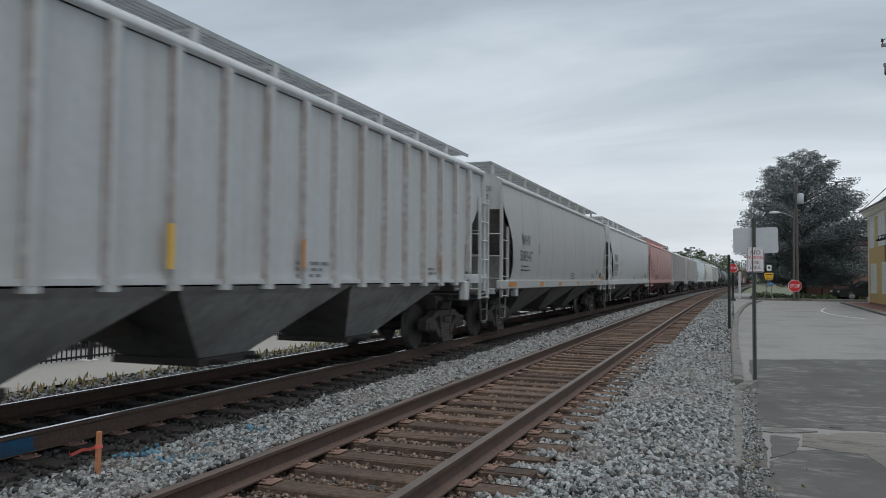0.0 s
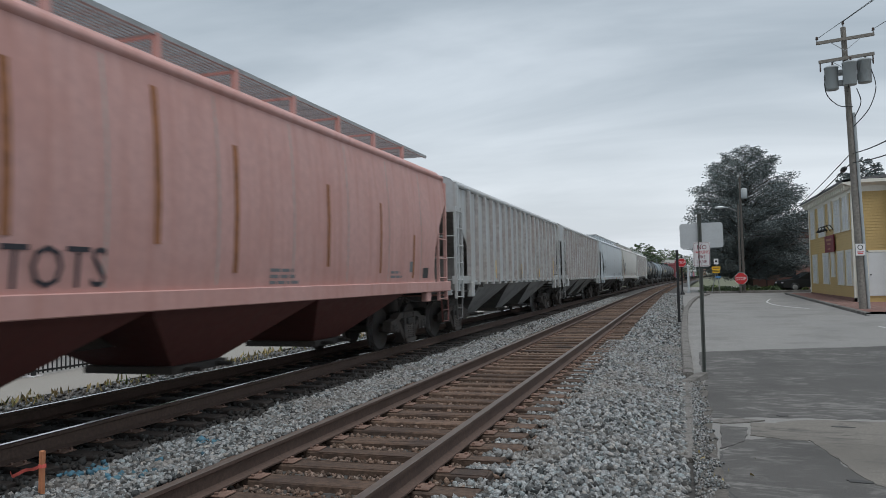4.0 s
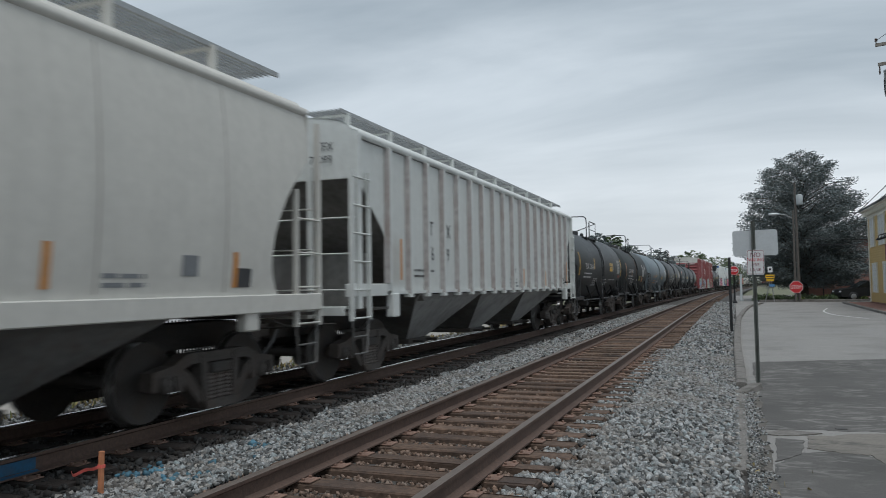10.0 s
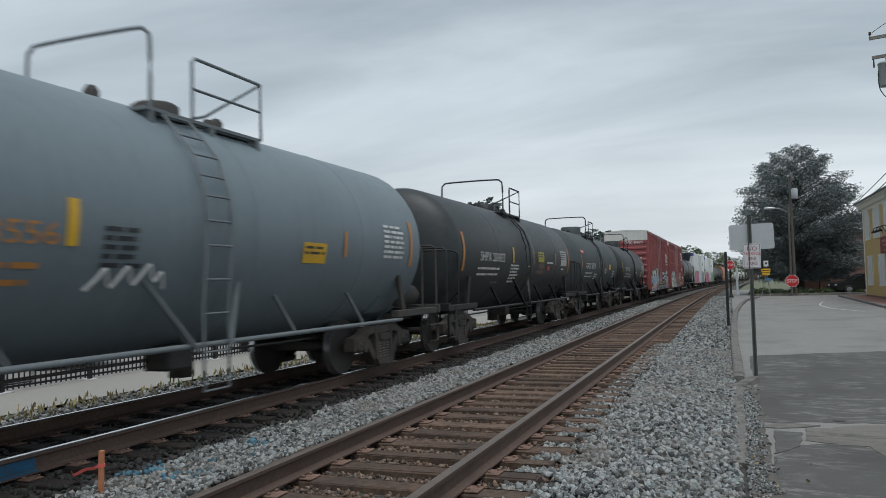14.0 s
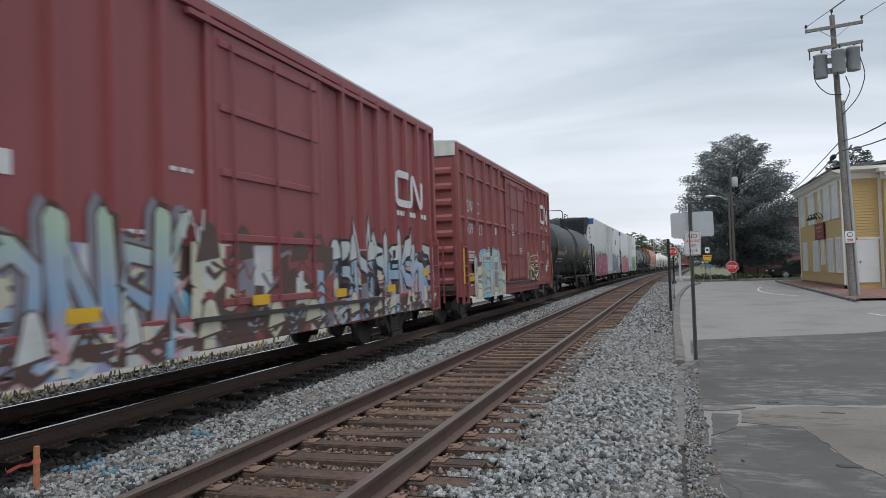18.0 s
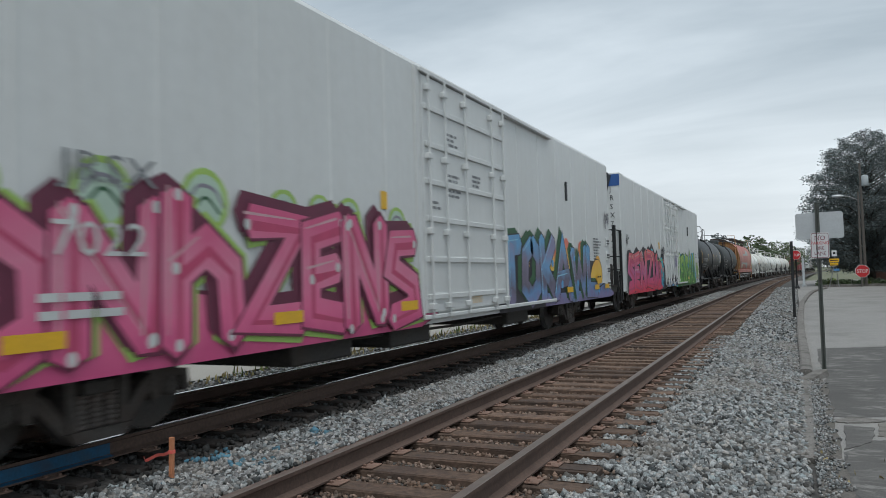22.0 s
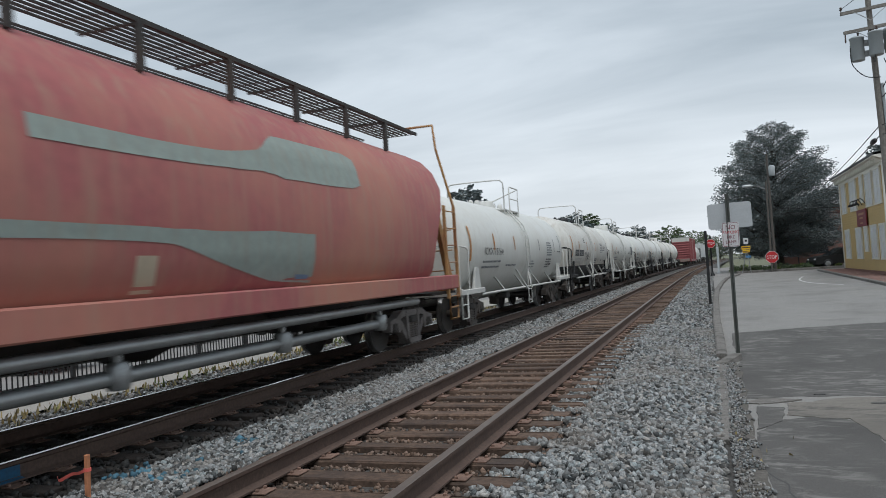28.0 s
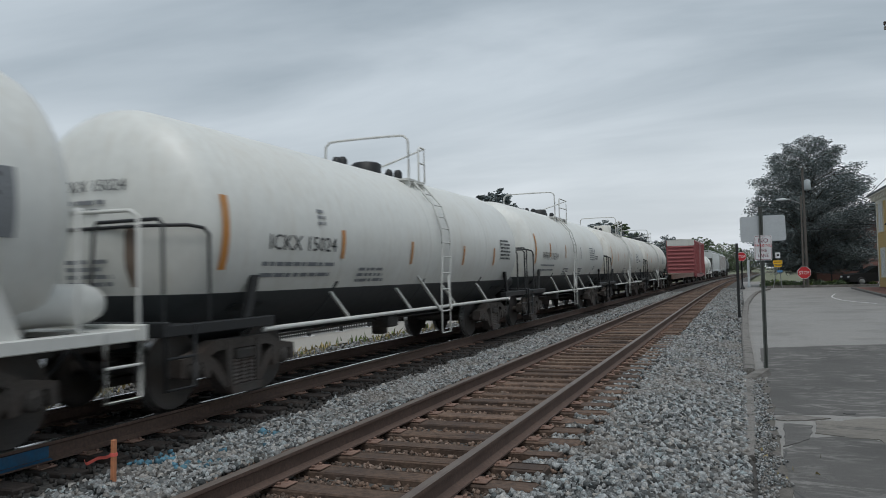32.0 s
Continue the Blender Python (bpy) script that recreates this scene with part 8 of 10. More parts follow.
mu.blob(SP["ink"], ((12.15, 0.71), (12.05, 1.5), (12.9, 1.95), (14.6, 2.0), (16.3, 1.95), (17.6, 1.75), (19.0, 1.80), (20.2, 1.75), (20.4, 1.1), (20.0, 0.71)), 4)
for y, z, r in ((12.15, 1.45, 0.33), (13.75, 2.02, 0.30), (15.45, 1.98, 0.36), (15.85, 2.02, 0.30), (17.10, 2.04, 0.34), (18.58, 2.04, 0.30), (20.5, 1.60, 0.38)):
    mu.ball(y, z, r, FLAME)
    mu.blob(FLAME, ((y - r * 1.2, z - 0.45), (y - r * 0.9, z), (y, z + r * 0.8), (y + r, z), (y + r * 0.8, z - 0.45)), 4)
mu.blob(FLAME, ((19.5, 1.05), (19.7, 1.55), (20.3, 1.85), (20.9, 1.70), (20.95, 1.2), (20.3, 1.0)), 5, SP["ink"], 0.025)
mu.blob(BLUEFADE, ((15.2, 0.71), (15.3, 1.0), (17.0, 0.98), (19.5, 1.05), (21.0, 1.15), (21.9, 1.0), (22.1, 0.71)), 4)
mu.line(SP["ink"], ((17.3, 0.85), (18.2, 1.0), (19.4, 1.02), (20.1, 1.18), (20.6, 1.05), (21.3, 1.12), (22.1, 0.92)), 0.02)
mu.word([("T", 12.2, 13.6, 2.18), ("O", 13.5, 14.95, 2.25), ("K", 14.8, 16.2, 2.30), ("A", 15.9, 17.7, 2.20), ("W", 17.5, 19.2, 2.16), ("L", 19.0, 20.5, 2.16)], 0.74, BLUEFADE, SP["ink"], SP["dkgreen"], None, SP["sky"], None, None, w=0.215, line=0.03, shift=(-0.22, 0.10), second=VIOLETFADE)
for y, z, r in ((15.8, 1.72, 0.09), (16.6, 1.2, 0.10), (17.8, 1.86, 0.08), (18.1, 1.2, 0.10), (19.3, 1.90, 0.08), (20.5, 0.95, 0.09), (20.35, 1.05, 0.06), (20.75, 0.98, 0.06)):
    mu.ball(y, z, r, SP["blue"])
tag_scrawl(car, X + 0.01, -h + 21.55, 2.8, 0.6, 0.6, SP["ink"], 75)
tag_scrawl(car, X + 0.01, -h + 21.6, 2.9, 0.5, 0.5, SP["grey"], 76)
small_print(car, -h + 20.1, 2.49, 0.8, 8, lambda a, b: (X + 0.006, a, b), GREYINK, step=0.085, seed=8)
letters(car, "JRSX", 0.36, -h + 2.22, 2.34, lambda z: X + 0.058, GREYINK, width=1.05)
letters(car, "7022", 0.42, -h + 2.18, 1.72, lambda z: X + 0.06, SP["pale"], width=0.95)
for z in (1.42, 1.28):
    small_print(car, -h + 2.05, z, 1.0, 1, lambda a, b: (X + 0.06, a, b), SP["pale"], h=0.07, seed=int(z * 50))
patch(car, "stencil_box", -h + 7.50, -h + 7.72, 2.46, 2.72, lambda a, b: (X + 0.012, a, b), YELLOW, "small yellow notice")
for k, ch in enumerate("JRSX7022"):
    vv, ff = lettering(ch, 0.26, 0.9)
    part("lettering", Mesh().add([(1.18 + a, -h - 0.63, 4.35 - 0.30 * k + b) for a, b in vv], ff), INK, car, "upright car mark")
BLUEBAND = surface("blue_vinyl_panel", (0.035, 0.10, 0.30), rough=0.4, grain=0.05)
part("blue_panel", Mesh().box(1.02, 1.53, -h - 0.632, -h - 0.622, 4.45, 4.85), BLUEBAND, car, "blue panel with white print")
part("blue_panel", Mesh().box(-1.53, -1.02, -h - 0.632, -h - 0.622, 4.45, 4.85), BLUEBAND, car, "blue panel with white print")
for y in (1.75, 4.95, 7.95, 10.6, 16.95, 19.9, 21.2):
    patch(car, "reflector_tape", -h + y, -h + y + 0.55, 0.98, 1.12, lambda a, b: (X + 0.06, a, b), YELLOW, "yellow reflector tape")
placard(car, -h + 20.2, 1.15, 0.55, 0.26, lambda a, b: (X + 0.06, a, b), YELLOW, INK, "yellow placard")
for k in range(4):
    tag_scrawl(car, 0.0, -0.45, 0.0, 0.9, 0.6, SP["pale"], 74 + k).matrix_basis = pose(0.75, -h - 0.87, 1.10, 0, 0, -90)
P = mid(107.32, 129.15)
h = P[1] / 2
car, at, X = reefer_car(*P, REEFER, "white refrigerator car with pink and green graffiti")
REDFADE = spray_fade("spray_red_fade", ((0.70, (0.62, 0.03, 0.06)), (1.05, (0.60, 0.06, 0.16)), (1.45, (0.46, 0.12, 0.27)), (1.8, (0.55, 0.11, 0.19)), (2.3, (0.66, 0.14, 0.13))))
CYANFADE = spray_fade("spray_cyan_fade", ((0.7, (0.05, 0.25, 0.42)), (1.3, (0.05, 0.40, 0.52)), (2.2, (0.10, 0.50, 0.58))))
mu = Mural(car, X + 0.016, -h, 81, (), "red and pink graffiti letters on a black ground with a white outline", low=0.66)
mu.blob(SP["ink"], ((0.15, 0.66), (0.1, 2.05), (0.7, 2.25), (1.2, 2.12), (1.9, 2.38), (2.6, 2.2), (3.3, 2.44), (3.9, 2.3), (4.41, 2.48), (4.8, 2.42), (5.19, 2.60), (5.58, 2.44), (6.0, 2.22), (6.5, 2.36), (6.76, 2.04), (7.0, 2.12), (7.24, 1.93), (7.57, 2.20), (8.25, 2.17), (8.4, 1.75), (8.61, 1.50), (8.55, 0.66)), 4, SP["pale"], 0.055)
for pts in (((0.3, 1.6), (0.6, 2.15), (1.1, 1.95), (0.9, 1.5)), ((2.2, 1.8), (2.5, 2.15), (3.0, 2.0), (2.8, 1.6)), ((4.75, 1.9), (5.0, 2.35), (5.45, 2.35), (5.5, 2.0)), ((5.9, 1.7), (6.2, 2.1), (6.5, 2.2), (6.6, 1.7)), ((7.3, 1.0), (7.3, 1.9), (7.7, 2.05), (8.15, 1.7), (8.2, 1.0), (7.8, 0.75)), ((5.2, 0.68), (5.5, 1.05), (6.0, 0.68)), ((6.9, 0.7), (7.2, 1.0), (7.6, 0.68))):
    mu.blob(CYANFADE, pts, 5, SP["ink"], 0.03)
mu.line(SP["pale"], ((5.0, 0.70), (5.45, 0.98), (5.55, 1.08), (5.7, 0.92), (6.05, 0.84), (6.15, 0.70)), 0.03)
mu.blob(REDFADE, ((0.3, 0.66), (0.5, 1.05), (2.5, 1.15), (4.6, 1.05), (5.3, 0.95), (6.0, 1.05), (7.0, 1.0), (7.25, 0.66)), 4)
mu.word([("S", 0.25, 1.5, 2.05), ("E", 1.4, 2.6, 2.12), ("N", 2.5, 4.0, 2.2), ("Z", 3.9, 5.4, 2.36), ("U", 5.35, 6.45, 2.22), ("U", 6.35, 7.3, 1.88)], 0.70, REDFADE, SP["ink"], None, SP["magenta"], SP["blush"], None, None, w=0.24, line=0.03)
for y, z, r in ((5.02, 2.12, 0.10), (5.2, 1.98, 0.10), (1.0, 2.0, 0.09), (2.7, 1.95, 0.10), (7.35, 1.70, 0.16), (7.85, 1.52, 0.13), (7.55, 1.28, 0.10), (8.05, 1.9, 0.10), (6.95, 1.45, 0.10)):
    mu.ball(y, z, r, SP["coral"], SP["blush"], SP["ink"])
mu.ball(7.95, 1.05, 0.13, CYANFADE, SP["pale"], SP["ink"])
mu.line(SP["lime"], ((6.4, 1.95), (6.8, 1.92), (7.1, 1.98), (7.5, 1.92), (7.8, 1.98)), 0.022)
CYANBLUE = spray("cyan_blue", (0.09, 0.40, 0.60))
GREENFADE = spray_fade("spray_green_fade", ((0.68, (0.03, 0.13, 0.03)), (1.0, (0.08, 0.30, 0.05)), (1.4, (0.05, 0.20, 0.045)), (1.8, (0.10, 0.34, 0.06)), (2.15, (0.34, 0.52, 0.10))))
mu = Mural(car, X + 0.016, -h, 82, (), "green graffiti letters with a cyan glow", low=0.66)
mu.blob(CYANBLUE, ((11.9, 0.70), (11.8, 1.7), (12.2, 1.85), (12.7, 2.1), (13.4, 2.35), (14.6, 2.2), (16.0, 2.3), (17.5, 2.2), (18.5, 2.45), (19.2, 2.3), (19.6, 1.7), (20.05, 1.05), (19.3, 0.66)), 4)
mu.blob(SP["cyan"], ((11.9, 0.70), (11.85, 1.6), (12.3, 1.75), (12.8, 1.2), (12.7, 0.70)), 5, SP["dkgreen"], 0.02)
mu.blob(GREENFADE, ((12.5, 0.66), (12.6, 1.2), (14.0, 1.4), (16.0, 1.3), (18.0, 1.4), (19.3, 1.2), (19.5, 0.66)), 4)
mu.word([("R", 12.55, 13.8, 2.30), ("E", 13.65, 14.8, 2.22), ("N", 14.65, 15.95, 2.28), ("S", 15.8, 16.85, 2.20), ("A", 16.7, 18.1, 2.26), ("U", 18.0, 19.4, 2.34)], 0.68, GREENFADE, SP["dkgreen"], SP["dkgreen"], SP["lime"], SP["lime"], None, None, w=0.20, line=0.035, shift=(-0.08, 0.06), second=SP["green"])
for y, z, r in ((13.0, 1.9, 0.06), (15.1, 0.9, 0.09), (16.9, 0.85, 0.10), (18.3, 1.1, 0.10), (18.9, 0.8, 0.08), (19.2, 1.7, 0.05), (19.4, 0.95, 0.05)):
    mu.ball(y, z, r, SP["lime"])
mu = Mural(car, X + 0.016, -h, 86, (), "small lime graffiti letters with an orange glow", low=0.85)
mu.word([("M", 20.2, 20.65, 1.98), ("O", 20.62, 20.95, 1.75), ("R", 20.9, 21.2, 1.72), ("E", 21.1, 21.42, 1.68)], 1.0, SP["lime"], SP["ink"], None, None, None, None, None, w=0.07, line=0.022)
for y, z in ((20.3, 2.06), (20.55, 2.02), (20.9, 1.86), (21.2, 1.80), (21.4, 1.3), (21.3, 0.95), (20.5, 1.0), (20.75, 0.98)):
    mu.ball(y, z, 0.05, SP["amber"])
for k in range(3):
    tag_scrawl(car, X + 0.01, -h + 20.35, 0.82 + 0.05 * k, 0.6, 0.3, SP["violet"], 95 + k)
pastel_band(car, X + 0.10, -h + 8.7, -h + 11.9, 0.75, 1.12, [SP["ink"], SP["violet"], SP["ink"], SP["blue"], SP["ink"]], SP["pale"], SP["ink"], 83)
for k in range(3):
    tag_scrawl(car, X + 0.10, -h + 11.0 + 0.05 * k, 1.55, 0.7, 0.65, SP["violet"], 87 + k)
tag_scrawl(car, X + 0.01, -h + 0.1, 2.35, 0.5, 0.5, SP["ink"], 85)
letters(car, "724", 0.34, -h + 2.6, 2.0, lambda z: X + 0.06, SP["pale"], 0.9)
patch(car, "stencil_box", -h + 7.05, -h + 7.32, 2.44, 2.72, lambda a, b: (X + 0.012, a, b), YELLOW, "small yellow notice")
for k in range(4):
    tag_scrawl(car, X + 0.03, -h + 7.6 + 0.05 * k, 2.15, 0.7, 0.45, SP["ink"], 101 + k)
for k, ch in enumerate("JRSX7247"):
    vv, ff = lettering(ch, 0.26, 0.9)
    part("lettering", Mesh().add([(1.18 + a, -h - 0.63, 4.25 - 0.30 * k + b) for a, b in vv], ff), INK, car, "upright car mark")
part("blue_panel", Mesh().box(1.02, 1.53, -h - 0.632, -h - 0.622, 4.45, 4.85), BLUEBAND, car, "blue panel with white print")
part("blue_panel", Mesh().box(-1.53, -1.02, -h - 0.632, -h - 0.622, 4.45, 4.85), BLUEBAND, car, "blue panel with white print")
patch(car, "reflector_tape", -h + 16.2, -h + 16.7, 0.98, 1.12, lambda a, b: (X + 0.06, a, b), YELLOW, "yellow reflector tape")
car, at = tank_car(*TK(131.28, 143.43), 1.485, 2.29, TANKBLACK, BLACK, "clean black tank car with yellow tape", ("TILX 202432", 1.18, 3.22, 2.02, 0.22), rail_up=0.58, top=(-1.10, 0.86), tape=[(0.3, 0.12, 1.93, 2.80, YELLOW), (3.76, 0.12, 2.10, 2.55, YELLOW), (7.05, 0.11, 2.13, 2.56, YELLOW), (9.25, 0.10, 2.13, 2.54, YELLOW), (12.25, 0.12, 1.95, 2.80, YELLOW)], panels=[(3.65, 1.75, 1.05, 4, WHITE), (7.5, 1.77, 0.8, 4, WHITE), (8.8, 1.77, 0.9, 3, WHITE), (9.9, 1.77, 1.0, 1, WHITE)], placards=[(3.65, 4.25, 1.29, 1.50, ORANGE, INK), (6.5, 6.9, 1.10, 1.52, DULL, INK), (11.1, 12.0, 1.99, 2.54, DATA, INK)])
tank_car(*TK(146.32, 158.38), 1.48, 2.28, TANKBLACK2, BLACK, "dusty black tank car with white marks", ("GATX 209007", 1.2, 3.2, 2.05, 0.22), tape=[(0.1, 0.10, 1.9, 2.6, WHITE), (7.9, 0.1, 2.0, 2.5, YELLOW)], panels=BLKP, rail_up=0.58)
P = mid(160.0, 176.75)
h = P[1] / 2
car, at = pressure_hopper(*P, SALMON, OCHRE, "weathered brick-red pressure hopper car with ochre ends")
letters(car, "SHPX", 0.42, -h + 1.75, 2.40, lambda z: at(0, z)[0], INK, 0.9)
letters(car, "450790", 0.42, -h + 1.75, 1.92, lambda z: at(0, z)[0], INK, 0.9)
patch(car, "paint_patch", -h + 2.6, -h + 4.35, 1.42, 1.95, at, CREAM, "cream patch of overpaint")
patch(car, "paint_patch", -h + 6.82, -h + 7.12, 1.44, 1.82, at, CREAM, "small cream patch of overpaint")
patch(car, "paint_patch", -h + 9.9, -h + 10.25, 1.50, 1.78, at, surface("faded_blue_paint", (0.14, 0.20, 0.30), rough=0.6, grain=0.1), "faded blue patch")


def stripe(car, pts, widths, at, mat, label):
    """A painted band along a bent line, of changing half width."""
    line = spline([(0, *p) for p in pts], 8)
    rows = []
    for p in line:
        ww = float(np.interp(p.y, [q[0] for q in pts], widths))
        rows.append([at(p.y, p.z - ww + 2 * ww * k / 6, 0.009) for k in range(7)])
    return part("paint_patch", Mesh().sheet(rows), mat, car, label)


stripe(car, ((-2.75, 2.93), (-1.2, 2.93), (0.0, 2.97), (0.8, 3.05), (1.3, 3.15), (2.6, 3.17), (3.4, 3.19), (3.7, 3.19)), (0.11, 0.10, 0.10, 0.14, 0.30, 0.30, 0.29, 0.22), at, TEAL, "grey-green band painted over old lettering")
stripe(car, ((-5.4, 2.04), (-4.2, 2.03), (-2.2, 2.04), (-1.0, 2.02), (-0.2, 1.92), (0.9, 1.82), (2.0, 1.78)), (0.07, 0.08, 0.07, 0.08, 0.18, 0.32, 0.34), at, TEAL, "grey-green band painted over old lettering")
HEADDIRT = surface("brown_spill_stain", (0.20, 0.15, 0.115), rough=0.8, grain=0.3, grain_scale=6, stain=0.8, stain_color=(0.10, 0.08, 0.07), stain_scale=3.0)


def head_spot(car, length, r, zc, x, z, w, hgt, mat):
    """A spill stain on the leading head, with an uneven edge."""
    m, n = Mesh(), 18

    def on(a, b):
        return (a, -length / 2 - 0.55 * math.sqrt(max(0, 1 - (a ** 2 + (b - zc) ** 2) / r ** 2)) - 0.008, b)

    ring = [(x + w * math.cos(k * 6.283 / n) * (1 + 0.35 * noise.noise((k * 0.9, x, z))), z + hgt * math.sin(k * 6.283 / n) * (1 + 0.25 * noise.noise((k * 0.7, z, x)))) for k in range(n)]
    m.add([on(x, z)] + [on(x + (a - x) * 0.55, z + (b - z) * 0.55) for a, b in ring] + [on(a, b) for a, b in ring], [(0, k + 1, (k + 1) % n + 1) for k in range(n)] + [(k + 1, k + 1 + n, (k + 1) % n + 1 + n, (k + 1) % n + 1) for k in range(n)])
    return part("spill_stain", m, mat, car, "brown spill stain on the tank's end")


WT = [(0.0, 0.13, 1.75, 2.60, ORANGE), (1.8, 0.10, 1.95, 2.38, ORANGE), (4.0, 0.08, 1.95, 2.38, ORANGE), (6.6, 0.07, 1.95, 2.38, GREYINK), (9.4, 0.07, 1.95, 2.38, GREYINK)]
WP = [(8.4, 2.40, 0.9, 6, GREYINK), (4.0, 1.62, 0.9, 3, GREYINK), (6.4, 1.62, 1.0, 3, GREYINK), (9.6, 2.1, 0.7, 2, INK), (9.4, 1.7, 0.25, 2, INK)]
WGROUP = "white tank cars"
tank_car(*TK(178.2, 190.0), 1.44, 2.06, TANKWHITE, TRIMWHITE, "white tank car with black marks and white frame", ("ICKX 15164", 1.27, 3.13, 1.85, 0.19), INK, tape=[(0.0, 0.13, 1.7, 2.55, ORANGE), (2.17, 0.10, 1.98, 2.42, ORANGE), (4.44, 0.09, 1.99, 2.40, ORANGE), (7.85, 0.08, 2.0, 2.39, GREYINK), (10.42, 0.07, 1.95, 2.42, GREYINK), (11.6, 0.07, 1.9, 2.6, GREYINK)], panels=[(9.15, 2.30, 0.9, 6, GREYINK), (9.1, 1.72, 1.0, 4, INK), (3.58, 1.58, 1.5, 1, GREYINK), (6.3, 1.67, 1.1, 3, GREYINK), (11.0, 2.0, 0.7, 1, INK)], group=WGROUP, dome=False, top=(-0.50, 1.36), rail_up=0.58)
car, at = tank_car(*TK(192.64, 203.56), 1.46, 2.14, TANKWHITE2, BLACK, "stained white tank car with a black lower half", ("WFRX 116350", 0.90, 2.98, 1.86, 0.17), DATA, lower=TANKBLACK, tape=[(0.03, 0.13, 1.81, 2.68, ORANGE), (1.82, 0.10, 2.10, 2.46, ORANGE), (4.0, 0.09, 2.03, 2.46, ORANGE), (6.62, 0.08, 2.04, 2.47, ORANGE), (11.0, 0.07, 1.9, 2.56, GREYINK)], panels=[(8.4, 2.45, 0.9, 6, GREYINK), (9.5, 2.3, 0.8, 3, INK), (6.7, 1.68, 0.8, 3, GREYINK), (8.9, 1.66, 0.3, 2, INK), (3.2, 2.62, 0.4, 3, INK)], group=WGROUP, dome=False, rail_mat=TRIMWHITE, top=(-0.87, 1.07))
for a, b in ((0.80, 1.74), (1.87, 3.05)):
    patch(car, "paint_patch", -5.61 + a, -5.61 + b, 1.81, 2.08, lambda p, q: at(p, q, 0.006), INK, "black patch behind the car's mark")
for k in range(3):
    tag_scrawl(car, 1.462, -2.4 + 0.06 * k, 1.60, 1.25, 0.42, SP["ink"], 5 + k)
car, at = tank_car(*TK(206.47, 217.5), 1.46, 2.14, TANKWHITE, TRIMWHITE, "white tank car marked for clay slurry", ("WFRX 116283", 0.72, 2.87, 1.90, 0.22), INK, tape=[(-0.05, 0.13, 1.69, 2.54, ORANGE), (1.78, 0.10, 1.92, 2.35, ORANGE), (4.02, 0.08, 1.94, 2.35, GREYINK), (6.62, 0.07, 1.93, 2.36, GREYINK), (9.7, 0.07, 1.9, 2.4, GREYINK)], panels=[(8.1, 2.08, 1.5, 2, INK), (5.6, 1.80, 0.7, 6, GREYINK), (6.9, 1.66, 0.9, 3, GREYINK), (9.5, 1.72, 0.4, 2, INK)], group=WGROUP, dome=True, top=(-0.92, 1.05), placards=[(9.95, 10.9, 1.85, 2.42, GREYINK, INK)])
head_spot(car, 11.33, 1.46, 2.14, 0.75, 1.28, 0.10, 0.24, HEADDIRT)
car, at = tank_car(*TK(219.98, 231.67), 1.46, 2.08, TANKWHITE, BLACK, "white tank car with a black lower half", ("ICKX 15024", 0.94, 2.60, 1.84, 0.20), INK, lower=TANKBLACK, tape=[(0.0, 0.13, 1.59, 2.44, ORANGE), (2.76, 0.10, 1.75, 2.16, ORANGE), (5.28, 0.09, 1.68, 2.08, ORANGE), (8.0, 0.08, 1.68, 2.08, ORANGE), (10.1, 0.08, 1.68, 2.08, ORANGE)], panels=[(10.65, 2.30, 0.85, 6, INK), (3.4, 1.62, 1.0, 3, GREYINK), (2.1, 2.42, 0.22, 3, GREYINK)], group=WGROUP, dome=False, rail_mat=TRIMWHITE, top=(0.45, 1.25))
head_spot(car, 11.99, 1.46, 2.08, 0.62, 1.75, 0.09, 0.36, HEADDIRT)
tank_car(*TK(234.02, 245.3), 1.46, 2.14, TANKWHITE, BLACK, "white tank car with a black lower half", ("WFRX 116319", 0.9, 2.9, 1.88, 0.22), INK, lower=TANKBLACK, tape=WT, panels=WP, group=WGROUP, dome=False, rail_mat=TRIMWHITE)
tank_car(*TK(247.9, 259.2), 1.46, 2.14, TANKWHITE2, BLACK, "white tank car with a black lower half", None, INK, lower=TANKBLACK, tape=WT, panels=WP, group=WGROUP, dome=True, rail_mat=TRIMWHITE)
tank_car(*TK(261.8, 273.1), 1.46, 2.14, TANKWHITE2, BLACK, "white tank car with a black lower half", None, INK, lower=TANKBLACK, tape=WT, panels=WP, group=WGROUP, dome=False, rail_mat=TRIMWHITE)


def flat_car(place, length, label):
    car = thing("flat_car", label, "freight car")
    CARS.append((car, place))
    h = length / 2
    for k in range(int(length / 0.3)):
        y = -h + 0.15 + k * 0.3
        part("deck_board", Mesh().box(-1.5, 1.5, y - 0.14, y + 0.14, 1.08, 1.14), TIE, car)
    for s in (1, -1):
        part("side_sill", Mesh().box(min(s * 1.45, s * 1.53), max(s * 1.45, s * 1.53), -h, h, 0.72, 1.16), surface("faded_red_brown_steel", (0.22, 0.13, 0.10), rough=0.7, grain=0.2, stain=0.4), car)
        coupler(car, s * h, s)
        truck(car, s * (h - 2.2))
    centre_sill(car, -h, h, 0.6, 1.05)


flat_car(289.5, 23.5, "empty red-brown flat car with a plank deck")
box_car(311.5, 15.5, BOXRED, "red ribbed box car with a white top band", ribs, (6.4, 9.2), top=ROOFWHITE)
tank_car(328.0, 11.3, 1.46, 2.14, TANKWHITE, TRIMWHITE, "white tank car with black marks", None, INK, tape=WT, panels=WP, group=WGROUP, dome=False)
hopper_car(344.5, 16.4, "round", GREYC, GRIME_SHADE, "pale grey smooth-sided covered hopper car")
hopper_car(362.5, 16.4, "ribbed", GREYW, GRIME_SHADE, "grey ribbed covered hopper car")
